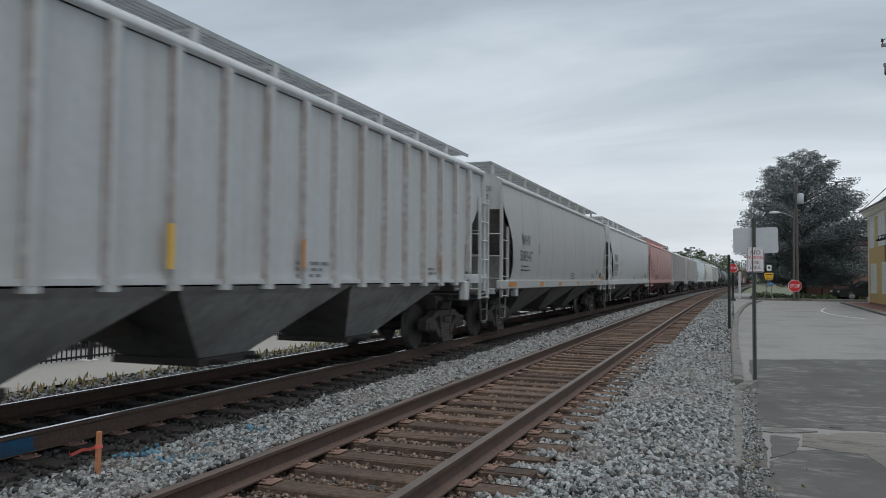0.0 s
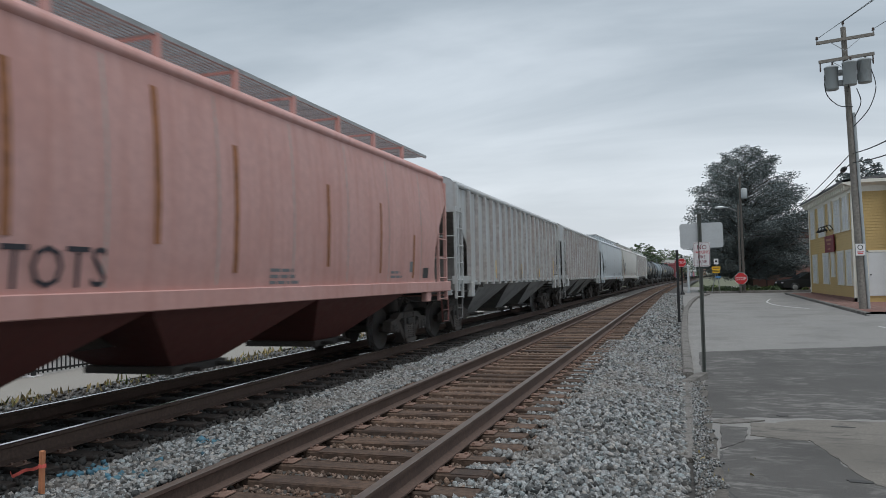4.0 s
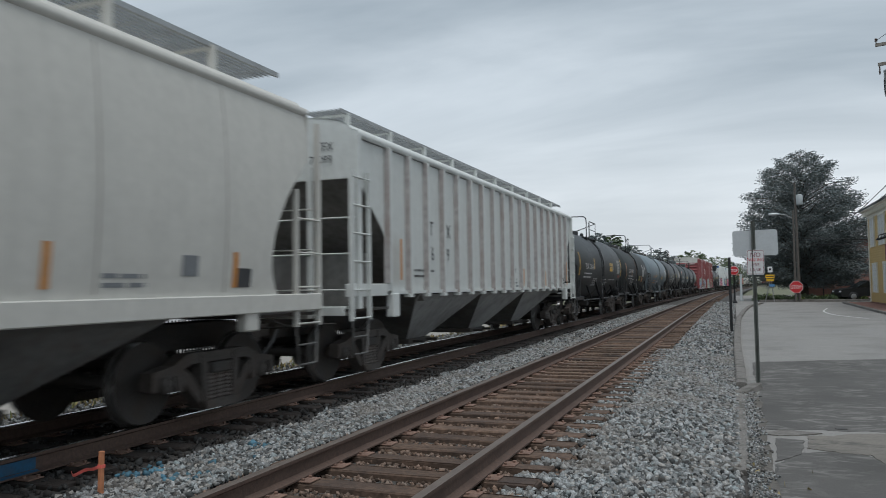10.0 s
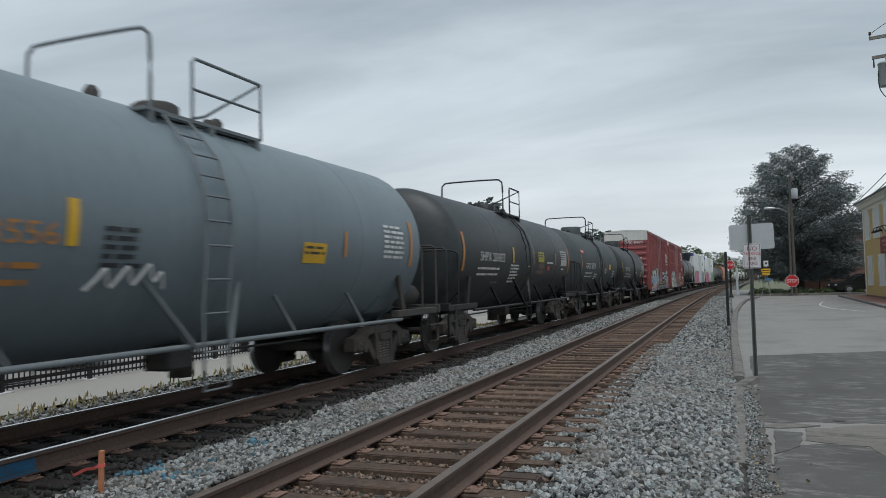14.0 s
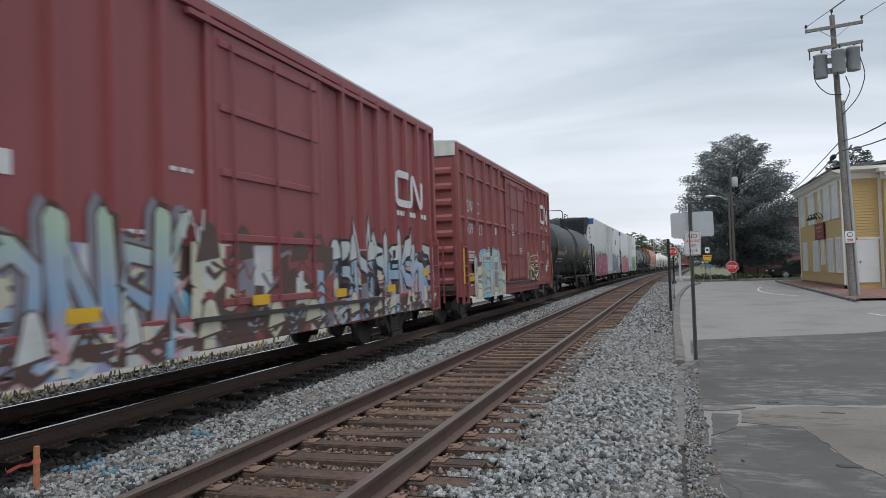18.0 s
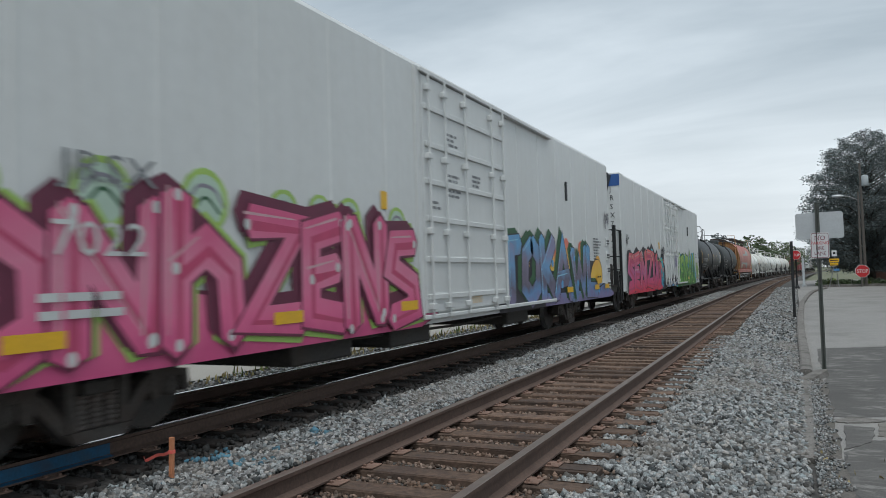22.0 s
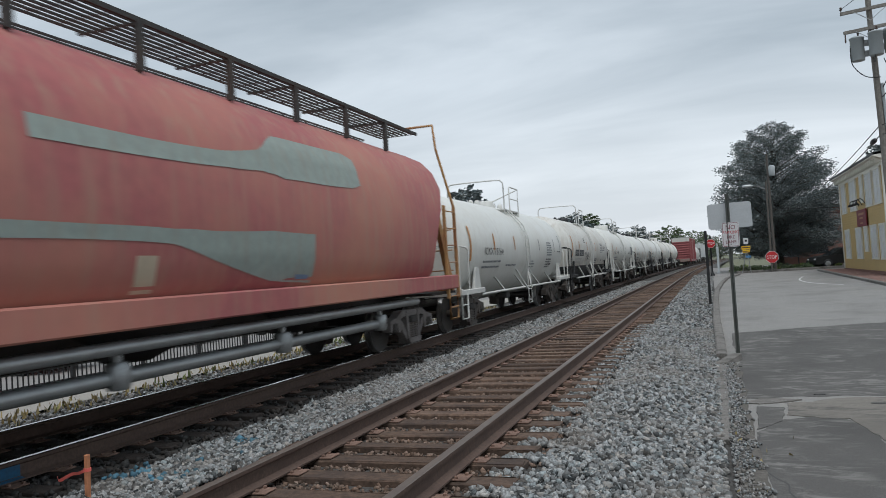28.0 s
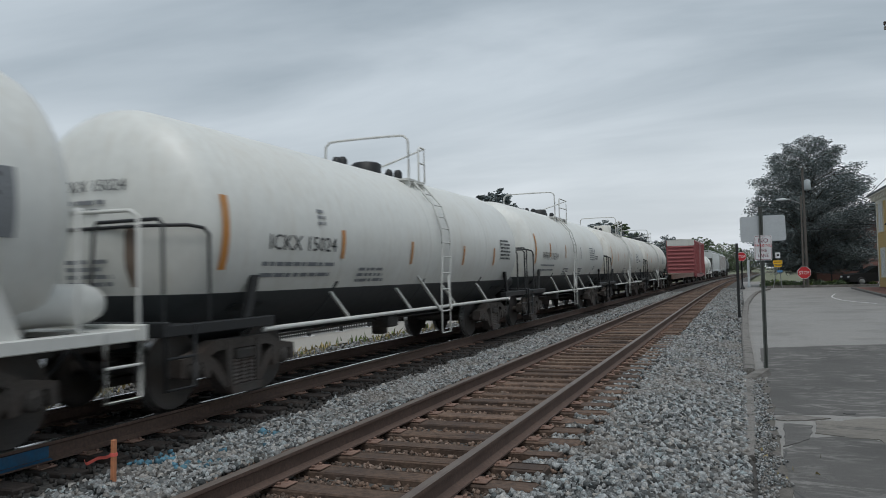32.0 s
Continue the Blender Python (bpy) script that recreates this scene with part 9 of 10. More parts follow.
tank_car(379.0, 11.3, 1.46, 2.14, TANKBLACK, BLACK, "plain black tank car with yellow tape", None, WHITE, tape=TAPES, panels=BLKP)


# ---- along the street: signs, poles, the yellow building, trees ----
WOOD = surface("weathered_pole_wood", (0.215, 0.20, 0.18), rough=0.9, grain=0.25, grain_scale=12, stain=0.4, stain_color=(0.13, 0.115, 0.10), stain_scale=1.2, streak=0.5, streak_color=(0.12, 0.105, 0.09), bump=0.4)
CLAP = surface("mustard_clapboard_paint", (0.47, 0.335, 0.135), rough=0.6, grain=0.06, grain_scale=10, stain=0.3, stain_color=(0.38, 0.28, 0.12), stain_scale=0.8)
TRIM = surface("cream_white_trim_paint", (0.66, 0.65, 0.58), rough=0.5, grain=0.04, stain=0.2, stain_color=(0.5, 0.48, 0.42), stain_scale=2)
SHUTTER = surface("white_curtained_window", (0.60, 0.62, 0.62), rough=0.3, grain=0.04, stain=0.2, stain_color=(0.48, 0.5, 0.52), stain_scale=2)
SHINGLE = surface("grey_roof_shingle", (0.12, 0.12, 0.125), rough=0.9, grain=0.25, grain_scale=14, bump=0.4)
MAROON = surface("maroon_sign_paint", (0.16, 0.018, 0.028), rough=0.5, grain=0.08)
BRICK = surface("red_paving_brick", (0.21, 0.125, 0.105), rough=0.9, grain=0.18, grain_scale=20, per_object=0.25, stain=0.3, stain_color=(0.16, 0.10, 0.08), stain_scale=1.5)
BRICKWALL = surface("red_brick_wall", (0.20, 0.11, 0.09), rough=0.9, grain=0.22, grain_scale=9, stain=0.4, stain_color=(0.16, 0.08, 0.06), stain_scale=0.8)
LEAFDARK = surface("dark_bluish_foliage", (0.140, 0.166, 0.168), rough=0.55, grain=0.3, grain_scale=3, island=0.2)
LEAFMID = surface("mid_green_foliage", (0.085, 0.12, 0.06), rough=0.7, grain=0.35, grain_scale=3, island=0.5)
LEAFGREY = surface("grey_green_foliage", (0.12, 0.14, 0.10), rough=0.8, grain=0.35, grain_scale=3, island=0.5)
WEED = surface("weed_leaves", (0.13, 0.17, 0.055), rough=0.8, grain=0.3, grain_scale=6, island=0.6)
STRAW = surface("dry_grass", (0.28, 0.23, 0.11), rough=0.9, grain=0.3, grain_scale=6, island=0.5)
BARK = surface("tree_bark", (0.075, 0.062, 0.050), rough=0.95, grain=0.3, grain_scale=9, bump=0.6)
TRANSF = surface("grey_transformer_paint", (0.34, 0.37, 0.38), rough=0.5, grain=0.06, stain=0.2, stain_color=(0.26, 0.27, 0.27), stain_scale=2)
INSUL = surface("brown_porcelain", (0.07, 0.045, 0.035), rough=0.3)
WIRE = surface("black_cable", (0.02, 0.02, 0.021), rough=0.6)
PINKTAPE = surface("pink_flagging_tape", (0.80, 0.16, 0.13), rough=0.5)
STAKE = surface("orange_stained_stake", (0.48, 0.20, 0.10), rough=0.85, grain=0.2, grain_scale=15)
GLASS = surface("dark_car_glass", (0.02, 0.024, 0.027), rough=0.08, spec=0.6)


def flat_text(text, size, wide, mat, parent, m, label=""):
    vv, ff = lettering(text, size, wide)
    w = max(a for a, b in vv) / 2
    return part("lettering", Mesh().add([(a - w, b, 0) for a, b in vv], ff), mat, parent, label or "the word " + text, at=m)


def rounded(w, h, r, n=4):
    pts = []
    for cx, cz, a0 in ((w / 2 - r, h / 2 - r, 0), (-w / 2 + r, h / 2 - r, 90), (-w / 2 + r, -h / 2 + r, 180), (w / 2 - r, -h / 2 + r, 270)):
        pts += [(cx + r * math.cos(radians(a0 + 90 * k / n)), cz + r * math.sin(radians(a0 + 90 * k / n))) for k in range(n + 1)]
    return pts


def sign_post():
    t = thing("sign_post", "weathered steel post with a no-parking sign and a blank sign", "street sign", at=pose(0.38, 15.01, -0.47, 0, 0, 0))
    m = Mesh().prism([(-0.035, -0.02), (-0.012, -0.02), (-0.012, 0.02), (0.012, 0.02), (0.012, -0.02), (0.035, -0.02), (0.035, -0.012), (0.02, -0.012), (0.02, 0.028), (-0.02, 0.028), (-0.02, -0.012), (-0.035, -0.012)], 0, 3.06, "z")
    part("post", m, POSTGREEN, t)
    part("sign_panel", Mesh().prism(rounded(0.77, 0.47, 0.045), 0.030, 0.034, "y"), SIGNBACK, t, "blank aluminium back of a sign", at=pose(0.03, 0, 2.655, 0, -1, 2))
    front = part("sign_panel", Mesh().prism(rounded(0.305, 0.457, 0.03), -0.030, -0.026, "y"), SIGNWHITE, t, "white no-parking fire-lane sign", at=pose(0.03, 0, 2.30, 0, 1, -14))
    part("sign_border", Mesh().prism(rounded(0.305, 0.457, 0.03), -0.0262, -0.0255, "y"), SIGNWHITE, front)
    rim, inner = rounded(0.285, 0.437, 0.025), rounded(0.270, 0.422, 0.02)
    m, n = Mesh(), len(rim)
    m.add([(x, -0.0325, z) for x, z in rim] + [(x, -0.0325, z) for x, z in inner], [(i, (i + 1) % n, n + (i + 1) % n, n + i) for i in range(n)])
    part("sign_border", m, surface("sign_dark_red_ink", (0.20, 0.035, 0.06), rough=0.5), front)
    for text, size, z, c, w in (("NO", 0.115, 0.095, MATS["sign_dark_red_ink"], 1.0), ("PARKING", 0.082, 0.015, SIGNRED, 0.86), ("FIRE", 0.082, -0.075, MATS["sign_dark_red_ink"], 0.95), ("LANE", 0.082, -0.165, MATS["sign_dark_red_ink"], 0.95)):
        flat_text(text, size, w, c, front, Matrix.Translation((0, -0.034, z)) @ pose(0, 0, 0, 90))
    for z in (0.18, -0.18):
        part("bolt", Mesh().lathe([(0.012, 0), (0.010, -0.006), (0, -0.007)], (0, -0.03, z), "y", 8), GALV, front)


def octagon(r):
    return [(r * math.cos(radians(22.5 + 45 * k)), r * math.sin(radians(22.5 + 45 * k))) for k in range(8)]


def stop_sign(x, y, zc, width, base, post_mat, label, ornate=False):
    t = thing("stop_sign", label, "street sign", at=pose(x, y, base))
    r = width / 2 / math.cos(radians(22.5))
    if ornate:
        m = Mesh().lathe([(0.17, 0), (0.17, 0.08), (0.12, 0.16), (0.075, 0.24), (0.06, 0.4), (0.055, zc - base + width * 0.62), (0.08, zc - base + width * 0.65), (0.03, zc - base + width * 0.85), (0, zc - base + width * 0.86)], (0, 0, 0), "z", 12)
    else:
        m = Mesh().box(-0.03, 0.03, 0.0, 0.04, 0, zc - base + width * 0.5)
    part("post", m, post_mat, t)
    face = part("sign_panel", Mesh().prism(octagon(r), -0.075, -0.07, "y"), SIGNWHITE, t, at=pose(0, 0, zc - base))
    part("sign_face", Mesh().prism(octagon(r * 0.94), -0.080, -0.0755, "y"), SIGNRED, face, "red stop-sign face")
    flat_text("STOP", width * 0.42, 0.8, SIGNWHITE, face, Matrix.Translation((0, -0.084, -width * 0.145)) @ pose(0, 0, 0, 90))


def utility_pole():
    b, tp = Vector((7.36, 36, pave_z(36) + 0.02)), Vector((7.03, 36, 11.95))
    t = thing("utility_pole", "tall leaning wooden utility pole with crossarms and three transformers", "utility pole", at=Matrix.Translation(b))
    d = tp - b
    part("pole", Mesh().tube([d * (k / 8) for k in range(9)], 0.165, 14, r1=0.105), WOOD, t)
    ax = lambda z: d * ((z - b.z) / d.z)
    for z, w in ((11.38, 1.12), (10.55, 1.07)):
        c = ax(z)
        arm = part("crossarm", Mesh().bar(c + Vector((-w, -0.2, -0.07)), c + Vector((w, -0.2, 0.09)), 0.10, 0.13), WOOD, t)
        part("arm_brace", Mesh().bar(c + Vector((-0.62, -0.24, -0.06)), c + Vector((0, -0.2, -0.5)), 0.03, 0.02).bar(c + Vector((0.62, -0.24, 0.0)), c + Vector((0, -0.2, -0.5)), 0.03, 0.02), GALV, t)
        for s in (-0.97, 0.97) if z > 11 else (-0.95, -0.05, 0.95):
            up = z > 11
            p = c + Vector((s * w, -0.2, 0.08 * s))
            part("insulator", Mesh().lathe([(0.02, 0.0), (0.02, 0.10), (0.06, 0.11), (0.06, 0.14), (0.03, 0.17), (0.055, 0.18), (0.05, 0.22), (0, 0.25)] if up else [(0.025, -0.07), (0.035, -0.35), (0.02, -0.42), (0, -0.42)], (p.x, p.y, p.z + (0.06 if up else 0)), "z", 10), INSUL, t)
    p = ax(11.95)
    part("insulator", Mesh().lathe([(0.02, 0), (0.02, 0.12), (0.06, 0.14), (0.05, 0.26), (0, 0.28)], tuple(p), "z", 10), INSUL, t)
    for k, (dx, dy, z) in enumerate(((-0.62, -0.10, 9.25), (0.02, -0.45, 9.32), (0.66, -0.10, 9.45))):
        c = ax(z) + Vector((dx, dy, 0))
        m = Mesh().lathe([(0, 0), (0.25, 0.0), (0.27, 0.03), (0.27, 0.92), (0.29, 0.93), (0.29, 0.98), (0.22, 1.02), (0, 1.04)], tuple(c), "z", 20)
        can = part("transformer", m, TRANSF, t, "grey drum transformer")
        part("bushing", Mesh().lathe([(0.045, 1.0), (0.03, 1.06), (0.05, 1.1), (0.03, 1.14), (0.05, 1.18), (0.02, 1.25), (0, 1.25)], (c.x + 0.06, c.y, c.z), "z", 8), INSUL, can)
        part("hanger", Mesh().bar(c + Vector((0, 0.15, 0.3)), ax(z + 0.3), 0.06, 0.25).bar(c + Vector((0, 0.15, 0.75)), ax(z + 0.75), 0.06, 0.25), GALV, can)
    for pts in (((-0.9, -0.2, 9.9), (-0.85, -0.2, 9.1), (-0.4, -0.2, 8.55), (0.15, -0.18, 8.45)), ((0.9, -0.2, 10.0), (1.05, -0.2, 9.2), (0.75, -0.2, 8.3), (0.15, -0.18, 7.6)), ((0.05, -0.6, 10.3), (-0.05, -0.65, 9.6), (-0.1, -0.6, 9.0)), ((0.3, -0.3, 9.2), (0.45, -0.25, 8.6), (0.2, -0.2, 8.0))):
        part("drop_cable", Mesh().tube(spline([(d.x * 0.8 + x, y, z - b.z) for x, y, z in pts], 6), 0.02, 5), WIRE, t)
    part("conduit", Mesh().tube([ax(0.1 + b.z) + Vector((0.20, -0.1, 0)), ax(8.2) + Vector((0.16, -0.1, 0))], 0.06, 8), TRANSF, t, "grey conduit up the pole")
    sign = part("sign_panel", Mesh().prism(rounded(0.36, 0.5, 0.03), -0.24, -0.235, "y"), SIGNWHITE, t, "small white no-parking sign", at=Matrix.Translation(ax(2.35)))
    m = Mesh()
    ring = [(0.11 * math.cos(k * 0.5236), 0.10 + 0.11 * math.sin(k * 0.5236)) for k in range(12)]
    m.add([(x, -0.243, z) for x, z in ring] + [(x * 0.75, -0.243, 0.1 + (z - 0.1) * 0.75) for x, z in ring], [(i, (i + 1) % 12, 12 + (i + 1) % 12, 12 + i) for i in range(12)])
    part("sign_ring", m, BLACK, sign)
    part("small_print", Mesh().box(-0.12, 0.12, -0.244, -0.242, -0.12, -0.08).box(-0.10, 0.10, -0.244, -0.242, -0.19, -0.15), SIGNRED, sign)

    def wire(name, a, z, sag, r=0.012):
        a, z = Vector(a), Vector(z)
        pts = [a + (z - a) * (k / 14) - Vector((0, 0, sag * 4 * (k / 14) * (1 - k / 14))) for k in range(15)]
        tagged(part("overhead_wire", Mesh().tube(pts, r, 5), WIRE), label=name, category="cable")

    wire("thin black power line strung between poles", (5.95, 35.8, 11.5), (13.0, -10, 11.0), 0.8)
    wire("thin black power line strung between poles", (8.15, 35.8, 11.7), (15.0, -10, 11.2), 0.8)
    wire("thin black power line strung between poles", (7.03, 36, 12.2), (14.2, -10, 11.9), 0.8)
    wire("thick black service cable between poles", (7.12, 36, 6.48), (9.7, 82, 6.7), 0.25, 0.022)
    wire("thick black service cable between poles", (7.12, 36, 6.08), (9.7, 82, 6.3), 0.30, 0.025)
    wire("thick black service cable between poles", (7.20, 36, 6.48), (4.4, 4.0, 5.0), 0.6, 0.022)
    wire("thick black service cable between poles", (7.20, 36, 6.08), (4.9, 4.0, 4.6), 0.6, 0.022)
    wire("black cable strung to the far pole", (4.4, 60.4, 4.6), (30.0, 62, 4.2), 0.3, 0.02)
    wire("black cable strung to the far pole", (4.4, 60.4, 4.2), (30.0, 62, 3.9), 0.3, 0.02)
    can = Mesh().lathe([(0.03, -0.5), (0.10, -0.40), (0.12, 0), (0.10, 0.40), (0.03, 0.5)], (0, 0, 0), "y", 10)
    tagged(part("cable_splice", can, WIRE, at=look((7.24, 38.2, 6.07), (7.12, 36, 6.06)) @ pose(0, 0, 0, 90)), label="black splice case hung on a cable", category="cable")


def lamp_pole():
    t = thing("street_lamp_pole", "wooden pole with a cobra-head street lamp", "street lamp", at=pose(4.22, 60, 0))
    part("pole", Mesh().tube([(0, 0, -0.1), (0.02, 0, 6.6)], 0.085, 10, r1=0.06), surface("dark_pole_wood", (0.11, 0.10, 0.09), rough=0.9, grain=0.25, grain_scale=12, bump=0.4), t)
    arm = part("lamp_arm", Mesh().tube(spline([(0, 0, 6.0), (-0.5, -0.05, 6.28), (-1.0, -0.1, 6.36)], 6), 0.03, 6), GALV, t)
    part("lamp_head", Mesh().lathe([(0, -0.38), (0.07, -0.34), (0.11, -0.1), (0.10, 0.2), (0.05, 0.36), (0, 0.38)], (-1.25, -0.1, 6.37), "x", 10), SIGNBACK, arm, "pale cobra-head lamp")
    t = thing("utility_pole", "plain wooden utility pole with a small grey box", "utility pole", at=pose(4.5, 60.4, 0))
    part("pole", Mesh().tube([(0, 0, -0.1), (-0.06, 0, 8.65)], 0.11, 10, r1=0.08), surface("dark_pole_wood", (0.11, 0.10, 0.09), rough=0.9, grain=0.25, grain_scale=12, bump=0.4), t)
    part("transformer", Mesh().lathe([(0, 0), (0.2, 0), (0.22, 0.05), (0.22, 0.7), (0.15, 0.76), (0, 0.76)], (0.22, -0.1, 7.0), "z", 14), TRANSF, t)


def leaves(n, shape, size, rng, stretch=2.2, droop=0.35):
    """n leaf sprays: shape() gives centres and outward directions; two crossed blades each."""
    c, d = shape(n)
    up = np.array([0, 0, 1.0])
    d = d / np.linalg.norm(d, axis=1, keepdims=True)
    d = d + np.array([0, 0, -droop]) + rng.normal(scale=0.35, size=d.shape)
    d /= np.linalg.norm(d, axis=1, keepdims=True)
    s = np.cross(d, rng.normal(size=d.shape))
    s /= np.linalg.norm(s, axis=1, keepdims=True)
    L = size * rng.uniform(0.6, 1.3, (n, 1))
    W = L / stretch
    v = np.stack([c - d * L * 0.5, c + s * W * 0.5 - d * L * 0.08, c + d * L * 0.5, c - s * W * 0.5 + d * L * 0.05], 1).reshape(-1, 3)
    return v


def blades_mesh(name, v, mat):
    n = len(v) // 4
    me = bpy.data.meshes.new(name)
    me.vertices.add(4 * n)
    me.vertices.foreach_set("co", v.reshape(-1))
    me.loops.add(4 * n)
    me.loops.foreach_set("vertex_index", np.arange(4 * n, dtype=np.int32))
    me.polygons.add(n)
    me.polygons.foreach_set("loop_start", np.arange(0, 4 * n, 4, dtype=np.int32))
    me.update(calc_edges=True)
    me.materials.append(mat)
    return me


def tree(x, y, z, height, radius, low, label, mat, n, size, seed, widths, clumps=60, group=""):
    """A tapered trunk with limbs, each limb ending in sprays of leaves; widths: the crown's half width over its height (0 to 1)."""
    rng = np.random.default_rng(seed)
    t = thing("tree", label, "tree", at=pose(x, y, z), group=group)
    m = Mesh().tube([(0, 0, -0.2), (0.05, 0, height * 0.3), (-0.05, 0.05, height * 0.65), (0, 0, height * 0.93)], 0.03 * height, 10, r1=0.02)
    limbs, tips = [], []
    for k in range(clumps):
        u = (k + rng.uniform(0, 1)) / clumps
        zz = low + (height - low) * u
        w = radius * float(np.interp(u, [p[0] for p in widths], [p[1] for p in widths])) * rng.uniform(0.75, 1.12)
        a = k * 2.39996 + rng.uniform(-0.4, 0.4)
        base = Vector((0, 0, max(height * 0.12, zz - w * 0.35)))
        tip = Vector((w * math.cos(a), w * math.sin(a), zz))
        midp = base.lerp(tip, 0.55) + Vector((0, 0, 0.12 * w))
        limbs.append(Mesh().tube([base, midp, tip], 0.012 * height * (1.1 - u), 5, r1=0.012))
        tips.append((base, midp, tip, w))
    part("trunk", m, BARK, t)
    if clumps > 55:
        for limb in limbs:
            part("limb", limb, BARK, t)
    else:
        wood = Mesh()
        for limb in limbs:
            wood.add(limb.v, limb.f, 0, True)
        part("branchwork", wood, BARK, t, kind="stuff")

    def shape(n):
        # more leaf on longer limbs
        share = np.array([q[3] for q in tips]) ** 1.6
        which = rng.choice(len(tips), n, p=share / share.sum())
        f = rng.beta(1.9, 1.1, n)
        c, d = np.empty((n, 3)), np.empty((n, 3))
        b = np.array([list(q[0]) for q in tips])[which]
        mm = np.array([list(q[1]) for q in tips])[which]
        e = np.array([list(q[2]) for q in tips])[which]
        w = np.array([q[3] for q in tips])[which]
        ff = f[:, None]
        c = (1 - ff) ** 2 * b + 2 * ff * (1 - ff) * mm + ff ** 2 * e
        d = e - b + 1e-6
        c += np.clip(rng.normal(size=(n, 3)), -1.5, 1.5) * (np.array([0.12, 0.12, 0.075]) * (1.1 + 0.9 * w[:, None]) * (1.15 - 0.6 * ff))
        return c, d

    part("crown", blades_mesh("crown", leaves(n, shape, size, rng), mat), None, t)
    return t


def building():
    x0, x1, y0, y1, zb, eave = 8.30, 17.5, 42.3, 55.6, -0.12, 5.72
    t = thing("yellow_building", "two-storey mustard clapboard building with white trim and tall white windows", "building")
    # wall cores
    part("wall", Mesh().box(x0 + 0.03, x0 + 0.28, y0, y1, zb, eave), CLAP, t)
    part("wall", Mesh().prism([(x0 + 0.28, zb), (x1, zb), (x1, eave), ((x0 + x1) / 2, eave + 0.3), (x0 + 0.28, eave)], y0 + 0.02, y0 + 0.25, "y"), CLAP, t)
    part("wall", Mesh().box(x1 - 0.25, x1, y0, y1, zb, eave), CLAP, t)
    part("wall", Mesh().prism([(x0 + 0.28, zb), (x1, zb), (x1, eave), ((x0 + x1) / 2, eave + 0.3), (x0 + 0.28, eave)], y1 - 0.25, y1, "y"), CLAP, t)
    # clapboards, board by board
    z = zb + 0.25
    while z < eave - 0.25:
        part("clapboard", Mesh().prism([(x0 + 0.034, z + 0.145), (x0 + 0.012, z), (x0 + 0.034, z)], y0, y1, "y"), CLAP, t)
        part("clapboard", Mesh().prism([(y0 + 0.024, z + 0.145), (y0 + 0.002, z), (y0 + 0.024, z)], x0 + 0.03, x1, "x"), CLAP, t)
        z += 0.145
    part("foundation", Mesh().box(x0 - 0.02, x0 + 0.3, y0 - 0.02, y1, zb - 0.2, zb + 0.22), BRICKWALL, t)
    for xx, yy in ((x0, y0), (x0, y1 - 0.16)):
        part("corner_board", Mesh().box(xx - 0.02, xx + 0.14, yy - 0.02, yy + 0.14, zb, eave), TRIM, t)
    # cornice with its brackets
    part("cornice", Mesh().prism([(x0 - 0.42, eave + 0.12), (x0 - 0.42, eave + 0.28), (x0 + 0.1, eave + 0.34), (x0 + 0.1, eave - 0.02), (x0 - 0.05, eave - 0.02)], y0 - 0.3, y1 + 0.3, "y"), TRIM, t)
    part("frieze", Mesh().box(x0 - 0.012, x0 + 0.05, y0, y1, eave - 0.30, eave), TRIM, t)
    k = y0 + 0.15
    while k < y1:
        part("bracket", Mesh().box(x0 - 0.30, x0 + 0.0, k - 0.07, k + 0.07, eave - 0.16, eave + 0.12), TRIM, t)
        k += 0.52
    ridge = ((x0 + x1) / 2, eave + 0.75)
    part("roof", Mesh().prism([(x0 - 0.45, eave + 0.29), ridge, (x1 + 0.4, eave + 0.29), (x1 + 0.4, eave + 0.17), (ridge[0], ridge[1] - 0.14), (x0 - 0.45, eave + 0.17)], y0 - 0.30, y1 + 0.3, "y"), SHINGLE, t)
    part("cornice", Mesh().prism([(y0 - 0.42, eave + 0.12), (y0 - 0.42, eave + 0.28), (y0 + 0.1, eave + 0.34), (y0 + 0.1, eave - 0.02), (y0 - 0.05, eave - 0.02)], x0 + 0.12, x1, "x"), TRIM, t)
    part("frieze", Mesh().box(x0 + 0.16, x1, y0 - 0.012, y0 + 0.03, eave - 0.30, eave), TRIM, t)

    def window(ya, yb, za, zb2, name="window"):
        w = part(name, Mesh().box(x0 - 0.015, x0 + 0.02, ya, yb, za, zb2), SHUTTER, t, "tall white window with drawn curtain")
        for a, b, c, d in ((ya - 0.07, ya, za, zb2), (yb, yb + 0.07, za, zb2), (ya - 0.09, yb + 0.09, zb2, zb2 + 0.10), (ya - 0.11, yb + 0.11, za - 0.08, za)):
            part("window_frame", Mesh().box(x0 - 0.05, x0 + 0.03, a, b, c, d), TRIM, w)
        part("sash_bar", Mesh().box(x0 - 0.028, x0, ya, yb, (za + zb2) / 2 - 0.025, (za + zb2) / 2 + 0.025), TRIM, w)
        part("sash_bar", Mesh().box(x0 - 0.026, x0, (ya + yb) / 2 - 0.015, (ya + yb) / 2 + 0.015, za, zb2), TRIM, w)

    for ya, yb in ((53.2, 54.7), (49.7, 51.7), (47.6, 48.35), (45.1, 46.8), (43.0, 44.5)):
        window(ya, yb, 3.95 if yb - ya < 0.9 else 3.62, 5.32)
    for ya, yb in ((52.8, 54.3), (48.9, 50.6), (47.2, 48.0), (44.7, 46.2), (42.7, 43.9)):
        window(ya, yb, 1.2 if yb - ya < 0.9 else 0.78, 2.45)
    sign = part("hanging_sign", Mesh().box(x0 - 0.10, x0 - 0.04, 46.75, 49.45, 2.56, 3.51, bevel=0.015), MAROON, t, "maroon painted wall sign")
